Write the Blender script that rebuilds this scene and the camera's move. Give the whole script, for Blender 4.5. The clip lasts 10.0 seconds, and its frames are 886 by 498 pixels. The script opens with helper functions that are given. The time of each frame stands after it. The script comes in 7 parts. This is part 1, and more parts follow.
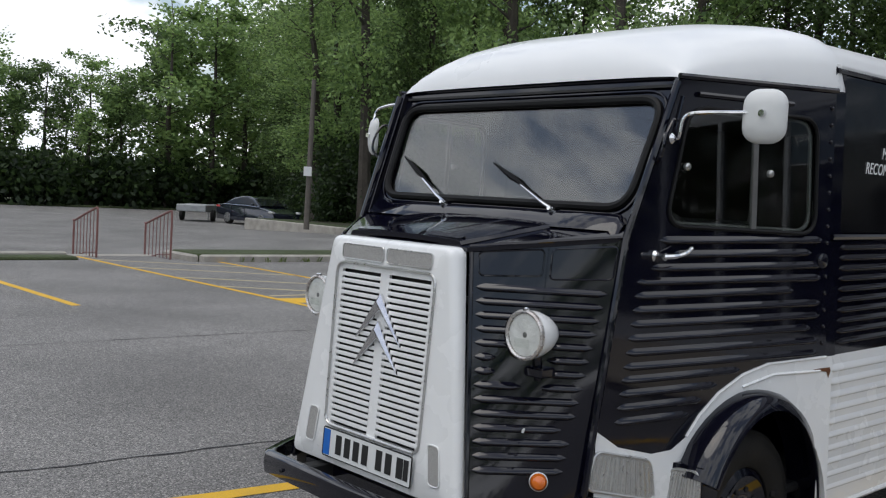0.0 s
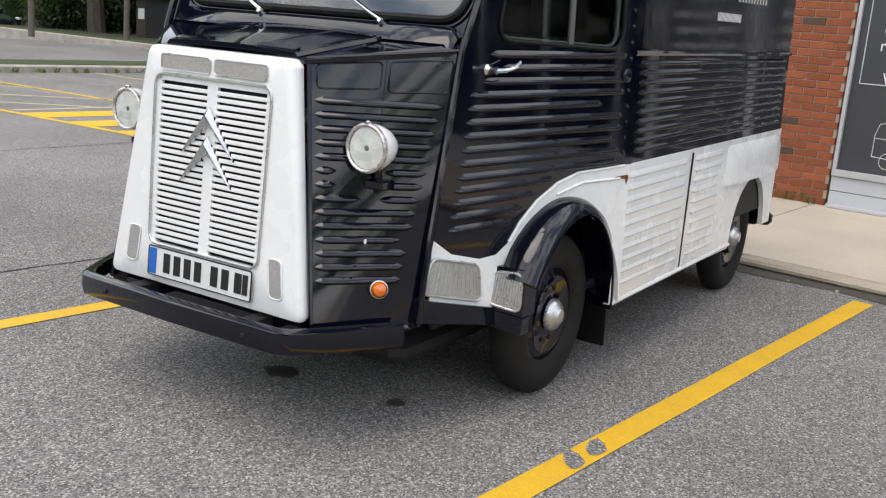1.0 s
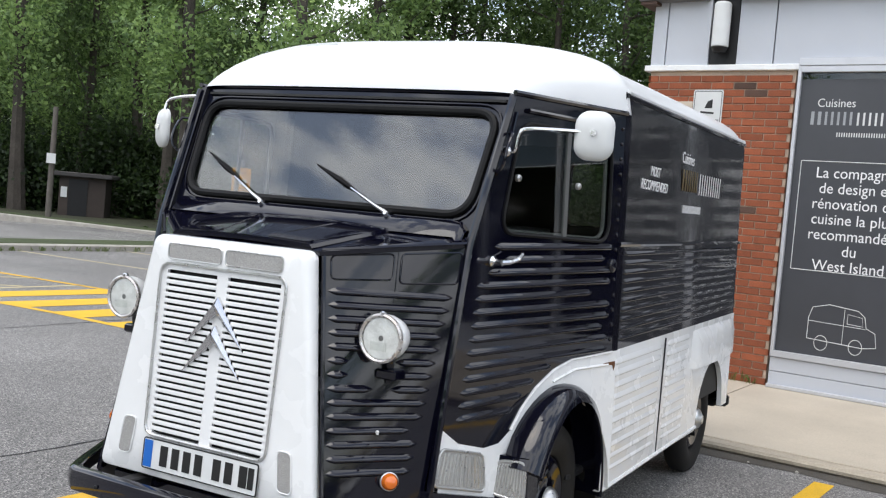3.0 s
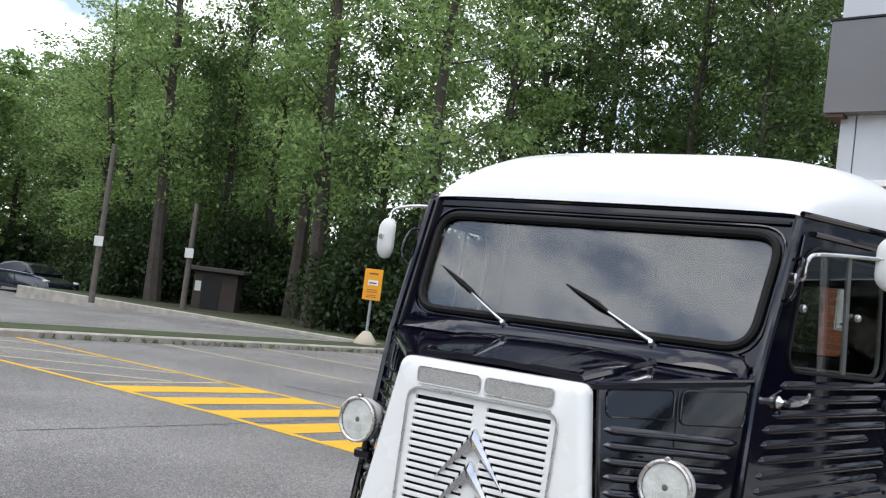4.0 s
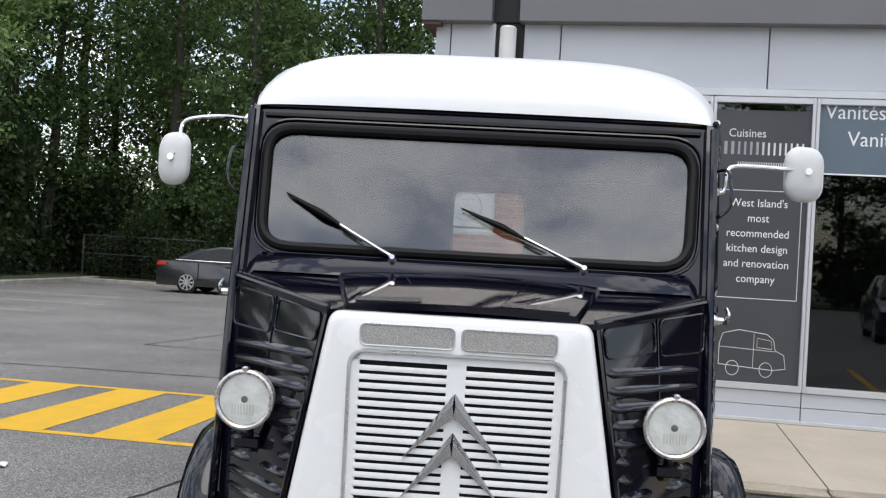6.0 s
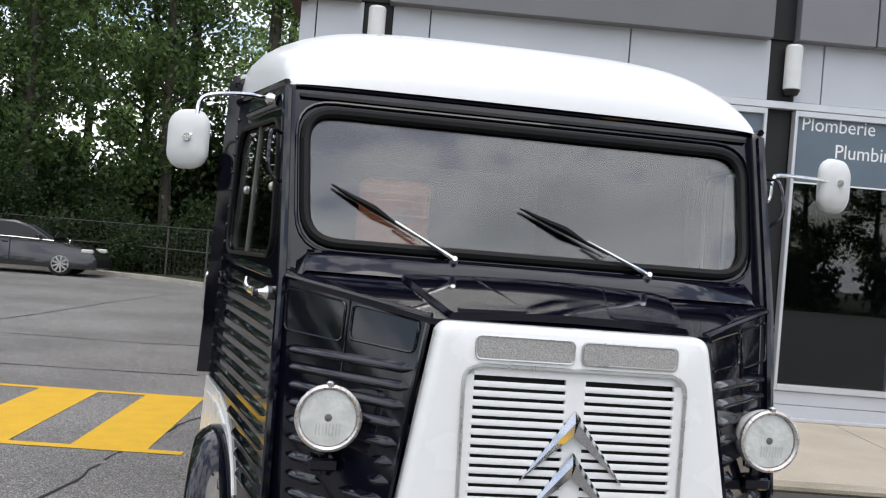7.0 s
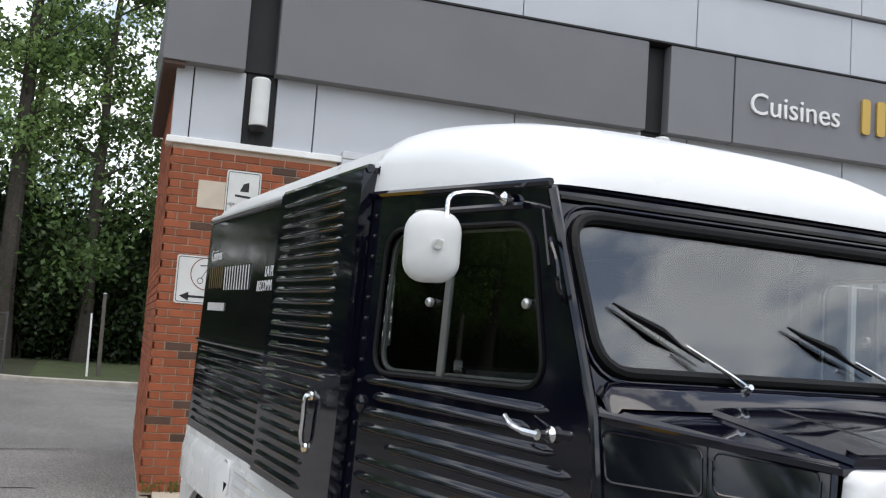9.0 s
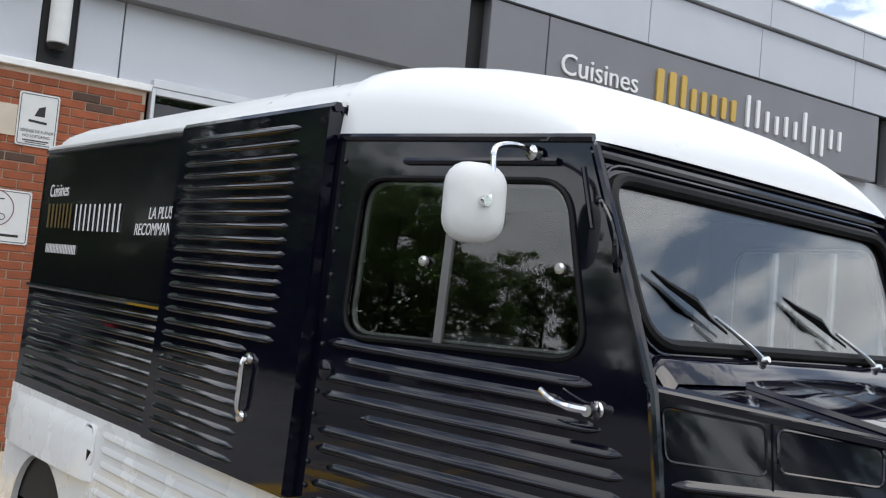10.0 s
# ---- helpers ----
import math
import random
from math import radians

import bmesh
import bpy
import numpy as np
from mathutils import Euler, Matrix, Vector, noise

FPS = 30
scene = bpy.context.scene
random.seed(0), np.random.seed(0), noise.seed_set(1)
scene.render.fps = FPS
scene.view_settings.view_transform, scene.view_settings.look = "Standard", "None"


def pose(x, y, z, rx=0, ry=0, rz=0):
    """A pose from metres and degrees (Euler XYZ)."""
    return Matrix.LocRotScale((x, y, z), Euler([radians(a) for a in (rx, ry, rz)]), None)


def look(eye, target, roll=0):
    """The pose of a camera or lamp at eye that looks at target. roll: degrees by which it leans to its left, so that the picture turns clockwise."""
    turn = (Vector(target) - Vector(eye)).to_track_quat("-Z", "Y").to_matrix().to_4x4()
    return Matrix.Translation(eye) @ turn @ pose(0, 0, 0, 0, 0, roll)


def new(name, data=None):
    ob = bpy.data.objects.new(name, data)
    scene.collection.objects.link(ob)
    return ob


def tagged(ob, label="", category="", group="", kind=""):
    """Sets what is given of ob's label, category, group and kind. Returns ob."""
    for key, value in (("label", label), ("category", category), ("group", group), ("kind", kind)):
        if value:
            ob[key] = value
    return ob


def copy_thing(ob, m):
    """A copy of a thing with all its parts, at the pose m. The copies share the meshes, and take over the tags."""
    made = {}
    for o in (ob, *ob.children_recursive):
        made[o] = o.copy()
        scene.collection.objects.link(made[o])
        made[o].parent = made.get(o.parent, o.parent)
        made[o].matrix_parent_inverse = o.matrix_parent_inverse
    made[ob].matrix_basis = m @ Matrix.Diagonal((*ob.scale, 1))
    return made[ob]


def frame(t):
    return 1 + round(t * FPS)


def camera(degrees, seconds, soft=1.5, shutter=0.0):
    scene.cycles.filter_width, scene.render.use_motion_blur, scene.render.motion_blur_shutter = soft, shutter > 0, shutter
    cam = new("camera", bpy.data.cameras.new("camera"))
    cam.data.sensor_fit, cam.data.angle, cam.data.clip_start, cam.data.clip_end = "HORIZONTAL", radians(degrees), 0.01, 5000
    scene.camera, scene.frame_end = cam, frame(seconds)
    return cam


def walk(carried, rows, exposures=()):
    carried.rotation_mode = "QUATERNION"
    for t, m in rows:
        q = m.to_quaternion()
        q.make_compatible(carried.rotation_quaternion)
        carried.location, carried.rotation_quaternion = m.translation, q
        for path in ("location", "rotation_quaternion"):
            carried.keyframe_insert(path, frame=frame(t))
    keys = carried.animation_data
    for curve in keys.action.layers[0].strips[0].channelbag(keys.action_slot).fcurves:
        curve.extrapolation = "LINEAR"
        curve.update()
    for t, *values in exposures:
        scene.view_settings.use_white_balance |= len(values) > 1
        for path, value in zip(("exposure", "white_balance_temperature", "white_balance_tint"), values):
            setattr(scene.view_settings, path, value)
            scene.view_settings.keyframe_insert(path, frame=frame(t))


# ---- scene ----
cam = camera(48.6, 10.0, soft=1.2)
PATH = [
    (0, (1.348, 0.318, 1.546), (2.692, 1.794, 1.438), 3.2),
    (0.5, (1.309, 0.469, 1.513), (2.772, 1.785, 1.159), 3.0),
    (1, (1.106, 0.551, 1.525), (2.761, 1.583, 1.079), 4.6),
    (1.5, (0.904, 0.586, 1.523), (2.588, 1.522, 0.985), 4.3),
    (2, (0.852, 0.609, 1.537), (2.544, 1.57, 1.073), 4.8),
    (2.2, (0.843, 0.62, 1.543), (2.55, 1.6, 1.192), 5.0),
    (3.3, (0.912, 0.957, 1.552), (2.667, 1.916, 1.542), 5.2),
    (3.5, (0.905, 1.061, 1.57), (2.621, 2.087, 1.607), 5.3),
    (4, (0.883, 1.463, 1.567), (2.521, 2.605, 1.674), 7.2),
    (4.5, (0.912, 1.817, 1.554), (2.604, 2.883, 1.606), 5.2),
    (5, (0.983, 2.184, 1.579), (2.835, 2.938, 1.562), 4.1),
    (5.2, (0.984, 2.332, 1.57), (2.895, 2.923, 1.588), 4.1),
    (6.3, (1.078, 3.308, 1.529), (3.077, 3.373, 1.524), 3.6),
    (6.5, (1.157, 3.47, 1.562), (3.156, 3.499, 1.554), 4.2),
    (7, (1.266, 3.935, 1.542), (3.239, 3.608, 1.546), 4.7),
    (7.5, (1.431, 4.293, 1.53), (3.346, 3.717, 1.509), 3.9),
    (8, (1.706, 4.579, 1.562), (3.565, 3.841, 1.554), 3.4),
    (8.5, (1.884, 4.916, 1.584), (3.712, 4.118, 1.729), 3.8),
    (9, (2.134, 5.258, 1.581), (3.943, 4.428, 1.772), 4.0),
    (9.5, (2.48, 5.486, 1.599), (4.203, 4.497, 1.832), 4.1),
    (10, (2.739, 5.723, 1.578), (4.272, 4.443, 1.698), 5.2),
]
walk(cam, [(t, look(eye, target, roll)) for t, eye, target, roll in PATH],
     exposures=((0.0, -0.22, 6500, 10), (0.5, 0.04, 6700, 10), (1.0, 0.53, 6850, 11), (1.5, 0.7, 6900, 11), (2.2, 0.66, 6800, 11), (3.3, 0.54, 6500, 10), (5.0, 0.34, 6520, 11), (7.0, 0.34, 6600, 11), (9.0, 0.32, 6600, 10), (10.0, 0.29, 6500, 10)))

# ---------------------------------------------------------------- light
SUN_EL, SUN_AZ = radians(68), radians(275)   # height, compass direction of the veiled sun (0 = +y, clockwise)
world = bpy.data.worlds.new("sky")
scene.world = world
world.use_nodes = True
wt = world.node_tree
wt.nodes.clear()
w_out = wt.nodes.new("ShaderNodeOutputWorld")
w_bg = wt.nodes.new("ShaderNodeBackground")
w_sky = wt.nodes.new("ShaderNodeTexSky")
w_sky.sky_type = "NISHITA"
w_sky.sun_disc = False
w_sky.sun_elevation, w_sky.sun_rotation = SUN_EL, SUN_AZ
w_sky.air_density, w_sky.dust_density = 1.2, 1.5
w_co = wt.nodes.new("ShaderNodeTexCoord")
w_map = wt.nodes.new("ShaderNodeMapping")
w_map.inputs["Scale"].default_value = (1.0, 1.0, 2.2)
w_map.inputs["Location"].default_value = (1.3, 0.35, 0.6)
w_noise = wt.nodes.new("ShaderNodeTexNoise")
w_noise.inputs["Scale"].default_value = 4.3
w_noise.inputs["Detail"].default_value = 7
w_noise.inputs["Roughness"].default_value = 0.56
w_ramp = wt.nodes.new("ShaderNodeValToRGB")
w_ramp.color_ramp.elements[0].position, w_ramp.color_ramp.elements[1].position = 0.44, 0.55
w_ramp.color_ramp.elements[0].color = (0.10, 0.10, 0.10, 1)
w_shade = wt.nodes.new("ShaderNodeValToRGB")
w_shade.color_ramp.elements[0].position, w_shade.color_ramp.elements[1].position = 0.45, 0.75
w_shade.color_ramp.elements[0].color = (12.0, 12.3, 12.8, 1)
w_shade.color_ramp.elements[1].color = (7.2, 7.6, 8.2, 1)
w_mix = wt.nodes.new("ShaderNodeMix")
w_mix.data_type = "RGBA"
wt.links.new(w_co.outputs["Generated"], w_map.inputs["Vector"])
wt.links.new(w_map.outputs[0], w_noise.inputs["Vector"])
wt.links.new(w_noise.outputs["Fac"], w_ramp.inputs[0])
wt.links.new(w_noise.outputs["Fac"], w_shade.inputs[0])
wt.links.new(w_ramp.outputs["Color"], w_mix.inputs["Factor"])
wt.links.new(w_sky.outputs[0], w_mix.inputs["A"])
wt.links.new(w_shade.outputs["Color"], w_mix.inputs["B"])
wt.links.new(w_mix.outputs["Result"], w_bg.inputs["Color"])
w_bg.inputs["Strength"].default_value = 0.145
wt.links.new(w_bg.outputs[0], w_out.inputs["Surface"])

sun = new("sun", bpy.data.lights.new("sun", "SUN"))
sun.data.energy, sun.data.angle, sun.data.color = 0.8, radians(38), (1.0, 0.96, 0.9)
_d = Vector((math.sin(SUN_AZ) * math.cos(SUN_EL), math.cos(SUN_AZ) * math.cos(SUN_EL), math.sin(SUN_EL)))
sun.matrix_world = look(_d * 60, (0, 0, 0))

# ---------------------------------------------------------------- materials
def mat(name, color, rough=0.5, metal=0.0, vary=0.0, scale=4.0, fine=0.0, fine_scale=60.0, bump=0.0, bump_scale=80.0, rough_vary=0.0, coat=0.0, per_object=0.0, dark=None, island=0.0, spec=0.5):
    """A surface with colour variation at two scales, uneven gloss and fine relief."""
    m = bpy.data.materials.new(name)
    m.use_nodes = True
    t = m.node_tree
    b = t.nodes["Principled BSDF"]
    b.inputs["Base Color"].default_value = (*color, 1)
    b.inputs["Roughness"].default_value, b.inputs["Metallic"].default_value = rough, metal
    b.inputs["Coat Weight"].default_value = coat
    b.inputs["Specular IOR Level"].default_value = spec
    b.inputs["Coat Roughness"].default_value = 0.04
    co = t.nodes.new("ShaderNodeTexCoord")
    col = None

    def noise(sc, det=5):
        n = t.nodes.new("ShaderNodeTexNoise")
        n.inputs["Scale"].default_value, n.inputs["Detail"].default_value = sc, det
        t.links.new(co.outputs["Object"], n.inputs["Vector"])
        return n.outputs["Fac"]

    def scaled(value_socket, base_socket, amount, to=None):
        mx = t.nodes.new("ShaderNodeMix")
        mx.data_type = "RGBA"
        r = t.nodes.new("ShaderNodeMapRange")
        r.inputs["From Min"].default_value, r.inputs["From Max"].default_value = 0.32, 0.68
        r.inputs["To Min"].default_value, r.inputs["To Max"].default_value = 0, amount
        t.links.new(value_socket, r.inputs["Value"])
        t.links.new(r.outputs[0], mx.inputs["Factor"])
        if base_socket is None:
            mx.inputs["A"].default_value = (*color, 1)
        else:
            t.links.new(base_socket, mx.inputs["A"])
        mx.inputs["B"].default_value = (*(to or [c * 0.35 for c in color]), 1)
        return mx.outputs["Result"]

    if vary:
        col = scaled(noise(scale), col, vary, dark)
    if fine:
        col = scaled(noise(fine_scale, 3), col, fine, dark)
    if per_object or island:
        src = t.nodes.new("ShaderNodeObjectInfo").outputs["Random"] if per_object else t.nodes.new("ShaderNodeNewGeometry").outputs["Random Per Island"]
        hsv = t.nodes.new("ShaderNodeHueSaturation")
        amount = per_object or island
        r = t.nodes.new("ShaderNodeMapRange")
        r.inputs["To Min"].default_value, r.inputs["To Max"].default_value = 1 - amount, 1 + amount
        t.links.new(src, r.inputs["Value"])
        t.links.new(r.outputs[0], hsv.inputs["Value"])
        if col is None:
            hsv.inputs["Color"].default_value = (*color, 1)
        else:
            t.links.new(col, hsv.inputs["Color"])
        col = hsv.outputs["Color"]
    if col is not None:
        t.links.new(col, b.inputs["Base Color"])
    if rough_vary:
        r = t.nodes.new("ShaderNodeMapRange")
        r.inputs["From Min"].default_value, r.inputs["From Max"].default_value = 0.3, 0.7
        r.inputs["To Min"].default_value, r.inputs["To Max"].default_value = max(0.02, rough - rough_vary), min(1, rough + rough_vary)
        t.links.new(noise(scale * 2.3), r.inputs["Value"])
        t.links.new(r.outputs[0], b.inputs["Roughness"])
    if bump:
        n = t.nodes.new("ShaderNodeBump")
        n.inputs["Strength"].default_value, n.inputs["Distance"].default_value = 1.0, bump
        t.links.new(noise(bump_scale, 4), n.inputs["Height"])
        t.links.new(n.outputs[0], b.inputs["Normal"])
    return m


def glass_mat(name, tint, rough=0.0, f0=0.04):
    """Window glass: each face lets light through and mirrors more of it towards grazing."""
    m = bpy.data.materials.new(name)
    m.use_nodes = True
    t = m.node_tree
    t.nodes.clear()
    out = t.nodes.new("ShaderNodeOutputMaterial")
    tr = t.nodes.new("ShaderNodeBsdfTransparent")
    tr.inputs["Color"].default_value = (*tint, 1)
    gl = t.nodes.new("ShaderNodeBsdfGlossy")
    gl.inputs["Roughness"].default_value = rough
    lw = t.nodes.new("ShaderNodeLayerWeight")
    lw.inputs["Blend"].default_value = 0.5
    pw = t.nodes.new("ShaderNodeMath")
    pw.operation = "POWER"
    pw.inputs[1].default_value = 5.0
    ma = t.nodes.new("ShaderNodeMath")
    ma.operation = "MULTIPLY_ADD"
    ma.inputs[1].default_value, ma.inputs[2].default_value = 1 - f0, f0
    mx = t.nodes.new("ShaderNodeMixShader")
    t.links.new(lw.outputs["Facing"], pw.inputs[0])
    t.links.new(pw.outputs[0], ma.inputs[0])
    t.links.new(ma.outputs[0], mx.inputs[0])
    t.links.new(tr.outputs[0], mx.inputs[1])
    t.links.new(gl.outputs[0], mx.inputs[2])
    t.links.new(mx.outputs[0], out.inputs["Surface"])
    return m


def leaf_mat(name, a, b_):
    """Foliage: each leaf clump its own green, some light passing through."""
    m = bpy.data.materials.new(name)
    m.use_nodes = True
    t = m.node_tree
    b = t.nodes["Principled BSDF"]
    b.inputs["Roughness"].default_value = 0.55
    g = t.nodes.new("ShaderNodeNewGeometry")
    rp = t.nodes.new("ShaderNodeValToRGB")
    rp.color_ramp.elements[0].color, rp.color_ramp.elements[1].color = (*a, 1), (*b_, 1)
    t.links.new(g.outputs["Random Per Island"], rp.inputs[0])
    t.links.new(rp.outputs[0], b.inputs["Base Color"])
    tl = t.nodes.new("ShaderNodeBsdfTranslucent")
    hs = t.nodes.new("ShaderNodeHueSaturation")
    hs.inputs["Value"].default_value, hs.inputs["Hue"].default_value = 1.6, 0.485
    t.links.new(rp.outputs[0], hs.inputs["Color"])
    t.links.new(hs.outputs[0], tl.inputs["Color"])
    mx = t.nodes.new("ShaderNodeMixShader")
    mx.inputs[0].default_value = 0.45
    t.links.new(b.outputs[0], mx.inputs[1])
    t.links.new(tl.outputs[0], mx.inputs[2])
    t.links.new(mx.outputs[0], t.nodes["Material Output"].inputs["Surface"])
    return m


def asphalt_mat():
    """Grey binder with light and dark chippings, patches worn at a larger scale."""
    m = mat("asphalt", (0.17, 0.167, 0.168), 0.9)
    t = m.node_tree
    b = t.nodes["Principled BSDF"]
    co = t.nodes.new("ShaderNodeTexCoord")
    vo = t.nodes.new("ShaderNodeTexVoronoi")
    vo.inputs["Scale"].default_value = 140
    t.links.new(co.outputs["Object"], vo.inputs["Vector"])
    sep = t.nodes.new("ShaderNodeSeparateColor")
    t.links.new(vo.outputs["Color"], sep.inputs[0])
    rp = t.nodes.new("ShaderNodeValToRGB")
    el = rp.color_ramp.elements
    el[0].position, el[0].color = 0.0, (0.055, 0.054, 0.053, 1)
    el[1].position, el[1].color = 1.0, (0.50, 0.47, 0.43, 1)
    for p, c in ((0.22, 0.112), (0.55, 0.185), (0.86, 0.265)):
        e = el.new(p)
        e.color = (c * 1.02, c * 0.985, c * 0.95, 1)
    t.links.new(sep.outputs[0], rp.inputs[0])
    n1 = t.nodes.new("ShaderNodeTexNoise")
    n1.inputs["Scale"].default_value, n1.inputs["Detail"].default_value = 0.5, 6
    t.links.new(co.outputs["Object"], n1.inputs["Vector"])
    mr = t.nodes.new("ShaderNodeMapRange")
    mr.inputs["From Min"].default_value, mr.inputs["From Max"].default_value = 0.3, 0.7
    mr.inputs["To Min"].default_value, mr.inputs["To Max"].default_value = 0.78, 1.2
    t.links.new(n1.outputs["Fac"], mr.inputs["Value"])
    hs = t.nodes.new("ShaderNodeHueSaturation")
    t.links.new(rp.outputs[0], hs.inputs["Color"])
    t.links.new(mr.outputs[0], hs.inputs["Value"])
    t.links.new(hs.outputs[0], b.inputs["Base Color"])
    bp = t.nodes.new("ShaderNodeBump")
    bp.inputs["Distance"].default_value, bp.inputs["Strength"].default_value = 0.004, 0.7
    t.links.new(sep.outputs[0], bp.inputs["Height"])
    t.links.new(bp.outputs[0], b.inputs["Normal"])
    return m


M_ASPHALT = asphalt_mat()
M_CRACK = mat("tar", (0.018, 0.018, 0.02), 0.85, vary=0.5, scale=6)
M_YELLOW = mat("yellow_paint", (0.80, 0.46, 0.008), 0.7, vary=0.2, scale=5, fine=0.3, fine_scale=120, bump=0.003, bump_scale=190, dark=(0.3, 0.2, 0.05))
M_PALELINE = mat("worn_line_paint", (0.60, 0.50, 0.27), 0.8, vary=0.4, scale=6, fine=0.5, fine_scale=110, dark=(0.28, 0.25, 0.19))
M_CONCRETE = mat("concrete", (0.56, 0.49, 0.39), 0.85, vary=0.25, scale=1.5, fine=0.25, fine_scale=90, bump=0.002, bump_scale=120)
M_KERB = mat("kerb_concrete", (0.47, 0.44, 0.39), 0.9, vary=0.5, scale=3, fine=0.3, fine_scale=70, bump=0.004, bump_scale=60)
M_KERBTOP = mat("kerb_edge", (0.47, 0.41, 0.32), 0.9, vary=0.45, scale=2.2, fine=0.3, fine_scale=60, bump=0.006, bump_scale=45)
M_SILT = mat("gutter_silt", (0.085, 0.075, 0.062), 0.95, vary=0.5, scale=3, fine=0.5, fine_scale=90, bump=0.004, bump_scale=130)
M_GRASS = mat("grass", (0.075, 0.10, 0.035), 0.9, vary=0.6, scale=1.2, fine=0.6, fine_scale=30, bump=0.05, bump_scale=20)
M_FLOORF = mat("forest_floor", (0.05, 0.055, 0.025), 0.95, vary=0.6, scale=0.8, fine=0.6, fine_scale=12, bump=0.05, bump_scale=8)
M_BRICK = mat("brick", (0.36, 0.10, 0.042), 0.85, vary=0.3, scale=9, fine=0.4, fine_scale=70, bump=0.003, bump_scale=90, per_object=0.17)
M_BRICKS = mat("brick_far", (0.36, 0.10, 0.042), 0.85, vary=0.3, scale=9, fine=0.3, fine_scale=70, bump=0.003, bump_scale=90, island=0.28)
M_BRICKD = mat("brick_dark", (0.11, 0.06, 0.042), 0.85, vary=0.3, scale=9, fine=0.4, fine_scale=70, bump=0.003, bump_scale=90, per_object=0.2)
M_MORTAR = mat("mortar", (0.56, 0.44, 0.34), 0.95, vary=0.35, scale=4, fine=0.3, fine_scale=90, bump=0.003, bump_scale=120)
M_PANEL = mat("panel_light", (0.52, 0.54, 0.58), 0.38, vary=0.1, scale=1.2, rough_vary=0.05)
M_PANELD = mat("panel_grey", (0.155, 0.155, 0.165), 0.42, vary=0.15, scale=1.4, rough_vary=0.06)
M_SIGNBAND = mat("sign_band", (0.19, 0.19, 0.205), 0.45, vary=0.12, scale=1.4)
M_DARKMETAL = mat("dark_metal", (0.014, 0.014, 0.015), 0.55, vary=0.3, scale=3, spec=0.35)
M_ALU = mat("anodised_frame", (0.62, 0.63, 0.66), 0.35, metal=0.35, vary=0.12, scale=5)
M_SHOPGLASS = glass_mat("shop_glass", (0.6, 0.63, 0.65), 0.0, 0.06)
# dimness of the unlit shop is put into this near-black colour
M_SHOPDARK = mat("shop_interior_shade", (0.03, 0.032, 0.035), 0.8, vary=0.4, scale=1)
M_POSTER = mat("poster_grey", (0.06, 0.062, 0.07), 0.4, vary=0.2, scale=2)
M_HEADER = mat("header_film", (0.12, 0.16, 0.20), 0.3, vary=0.15, scale=2)
M_WHITE = mat("white_print", (0.8, 0.8, 0.8), 0.5)
M_GOLD = mat("gold_letters", (0.55, 0.36, 0.08), 0.4, metal=0.2)
M_GOLDDARK = mat("faded_gold_print", (0.12, 0.085, 0.03), 0.4)
M_SIGNWHITE = mat("sign_enamel", (0.68, 0.69, 0.68), 0.45, vary=0.15, scale=6)
M_BLACKPRINT = mat("black_print", (0.012, 0.012, 0.012), 0.5)
M_REDPRINT = mat("red_ring", (0.2, 0.06, 0.06), 0.5)

M_VBLACK = mat("black_enamel", (0.0035, 0.0036, 0.0095), 0.05, vary=0.3, scale=3, rough_vary=0.025, spec=0.56, bump=0.00025, bump_scale=6)
M_VVINYL = mat("black_vinyl", (0.006, 0.006, 0.0075), 0.1, rough_vary=0.05, scale=2, spec=0.45, bump=0.001, bump_scale=5)
M_VWHITE = mat("white_enamel", (0.83, 0.835, 0.83), 0.26, vary=0.045, scale=2.5, fine=0.025, fine_scale=30, rough_vary=0.08, coat=0.5, bump=0.0006, bump_scale=8, dark=(0.55, 0.54, 0.5))
M_VROOF = mat("white_roof_enamel", (0.8, 0.81, 0.81), 0.33, vary=0.08, scale=1.5, rough_vary=0.08, coat=0.3, bump=0.001, bump_scale=4)
M_BLADE = mat("wiper_blade", (0.004, 0.004, 0.0045), 0.5, spec=0.15)
M_RUBBER = mat("rubber", (0.006, 0.006, 0.0065), 0.55, spec=0.22, vary=0.4, scale=8, bump=0.001, bump_scale=60)
M_TYRE = mat("tyre_rubber", (0.009, 0.009, 0.009), 0.7, vary=0.5, scale=7, fine=0.3, fine_scale=60, bump=0.001, bump_scale=90, dark=(0.02, 0.018, 0.016), spec=0.3)
M_CHROME = mat("chrome", (0.75, 0.75, 0.76), 0.12, metal=1.0, rough_vary=0.06, scale=8)
M_ALLOY = mat("dull_aluminium", (0.62, 0.62, 0.61), 0.32, metal=0.85, vary=0.2, scale=9, rough_vary=0.1)
M_LENS = mat("headlamp_lens", (0.6, 0.6, 0.58), 0.12, vary=0.35, scale=6, coat=1.0, bump=0.002, bump_scale=40)
M_ORANGE = mat("amber_lens", (0.75, 0.16, 0.01), 0.15, vary=0.3, scale=30, coat=1.0)
M_RED = mat("red_lens", (0.5, 0.02, 0.015), 0.2, coat=1.0)
M_MESH = mat("pale_mesh", (0.44, 0.43, 0.41), 0.6, fine=0.6, fine_scale=260, bump=0.003, bump_scale=260)
# near-black that imitates the shadow between the louvres
M_SLOTSHADE = mat("grille_shadow_paint", (0.012, 0.012, 0.012), 0.7)
M_PLATE = mat("plate_white", (0.74, 0.75, 0.74), 0.4, vary=0.1, scale=8)
M_BLUE = mat("plate_blue", (0.01, 0.13, 0.5), 0.4)
M_WSGLASS = glass_mat("windscreen_glass", (0.82, 0.84, 0.84), 0.0, 0.105)
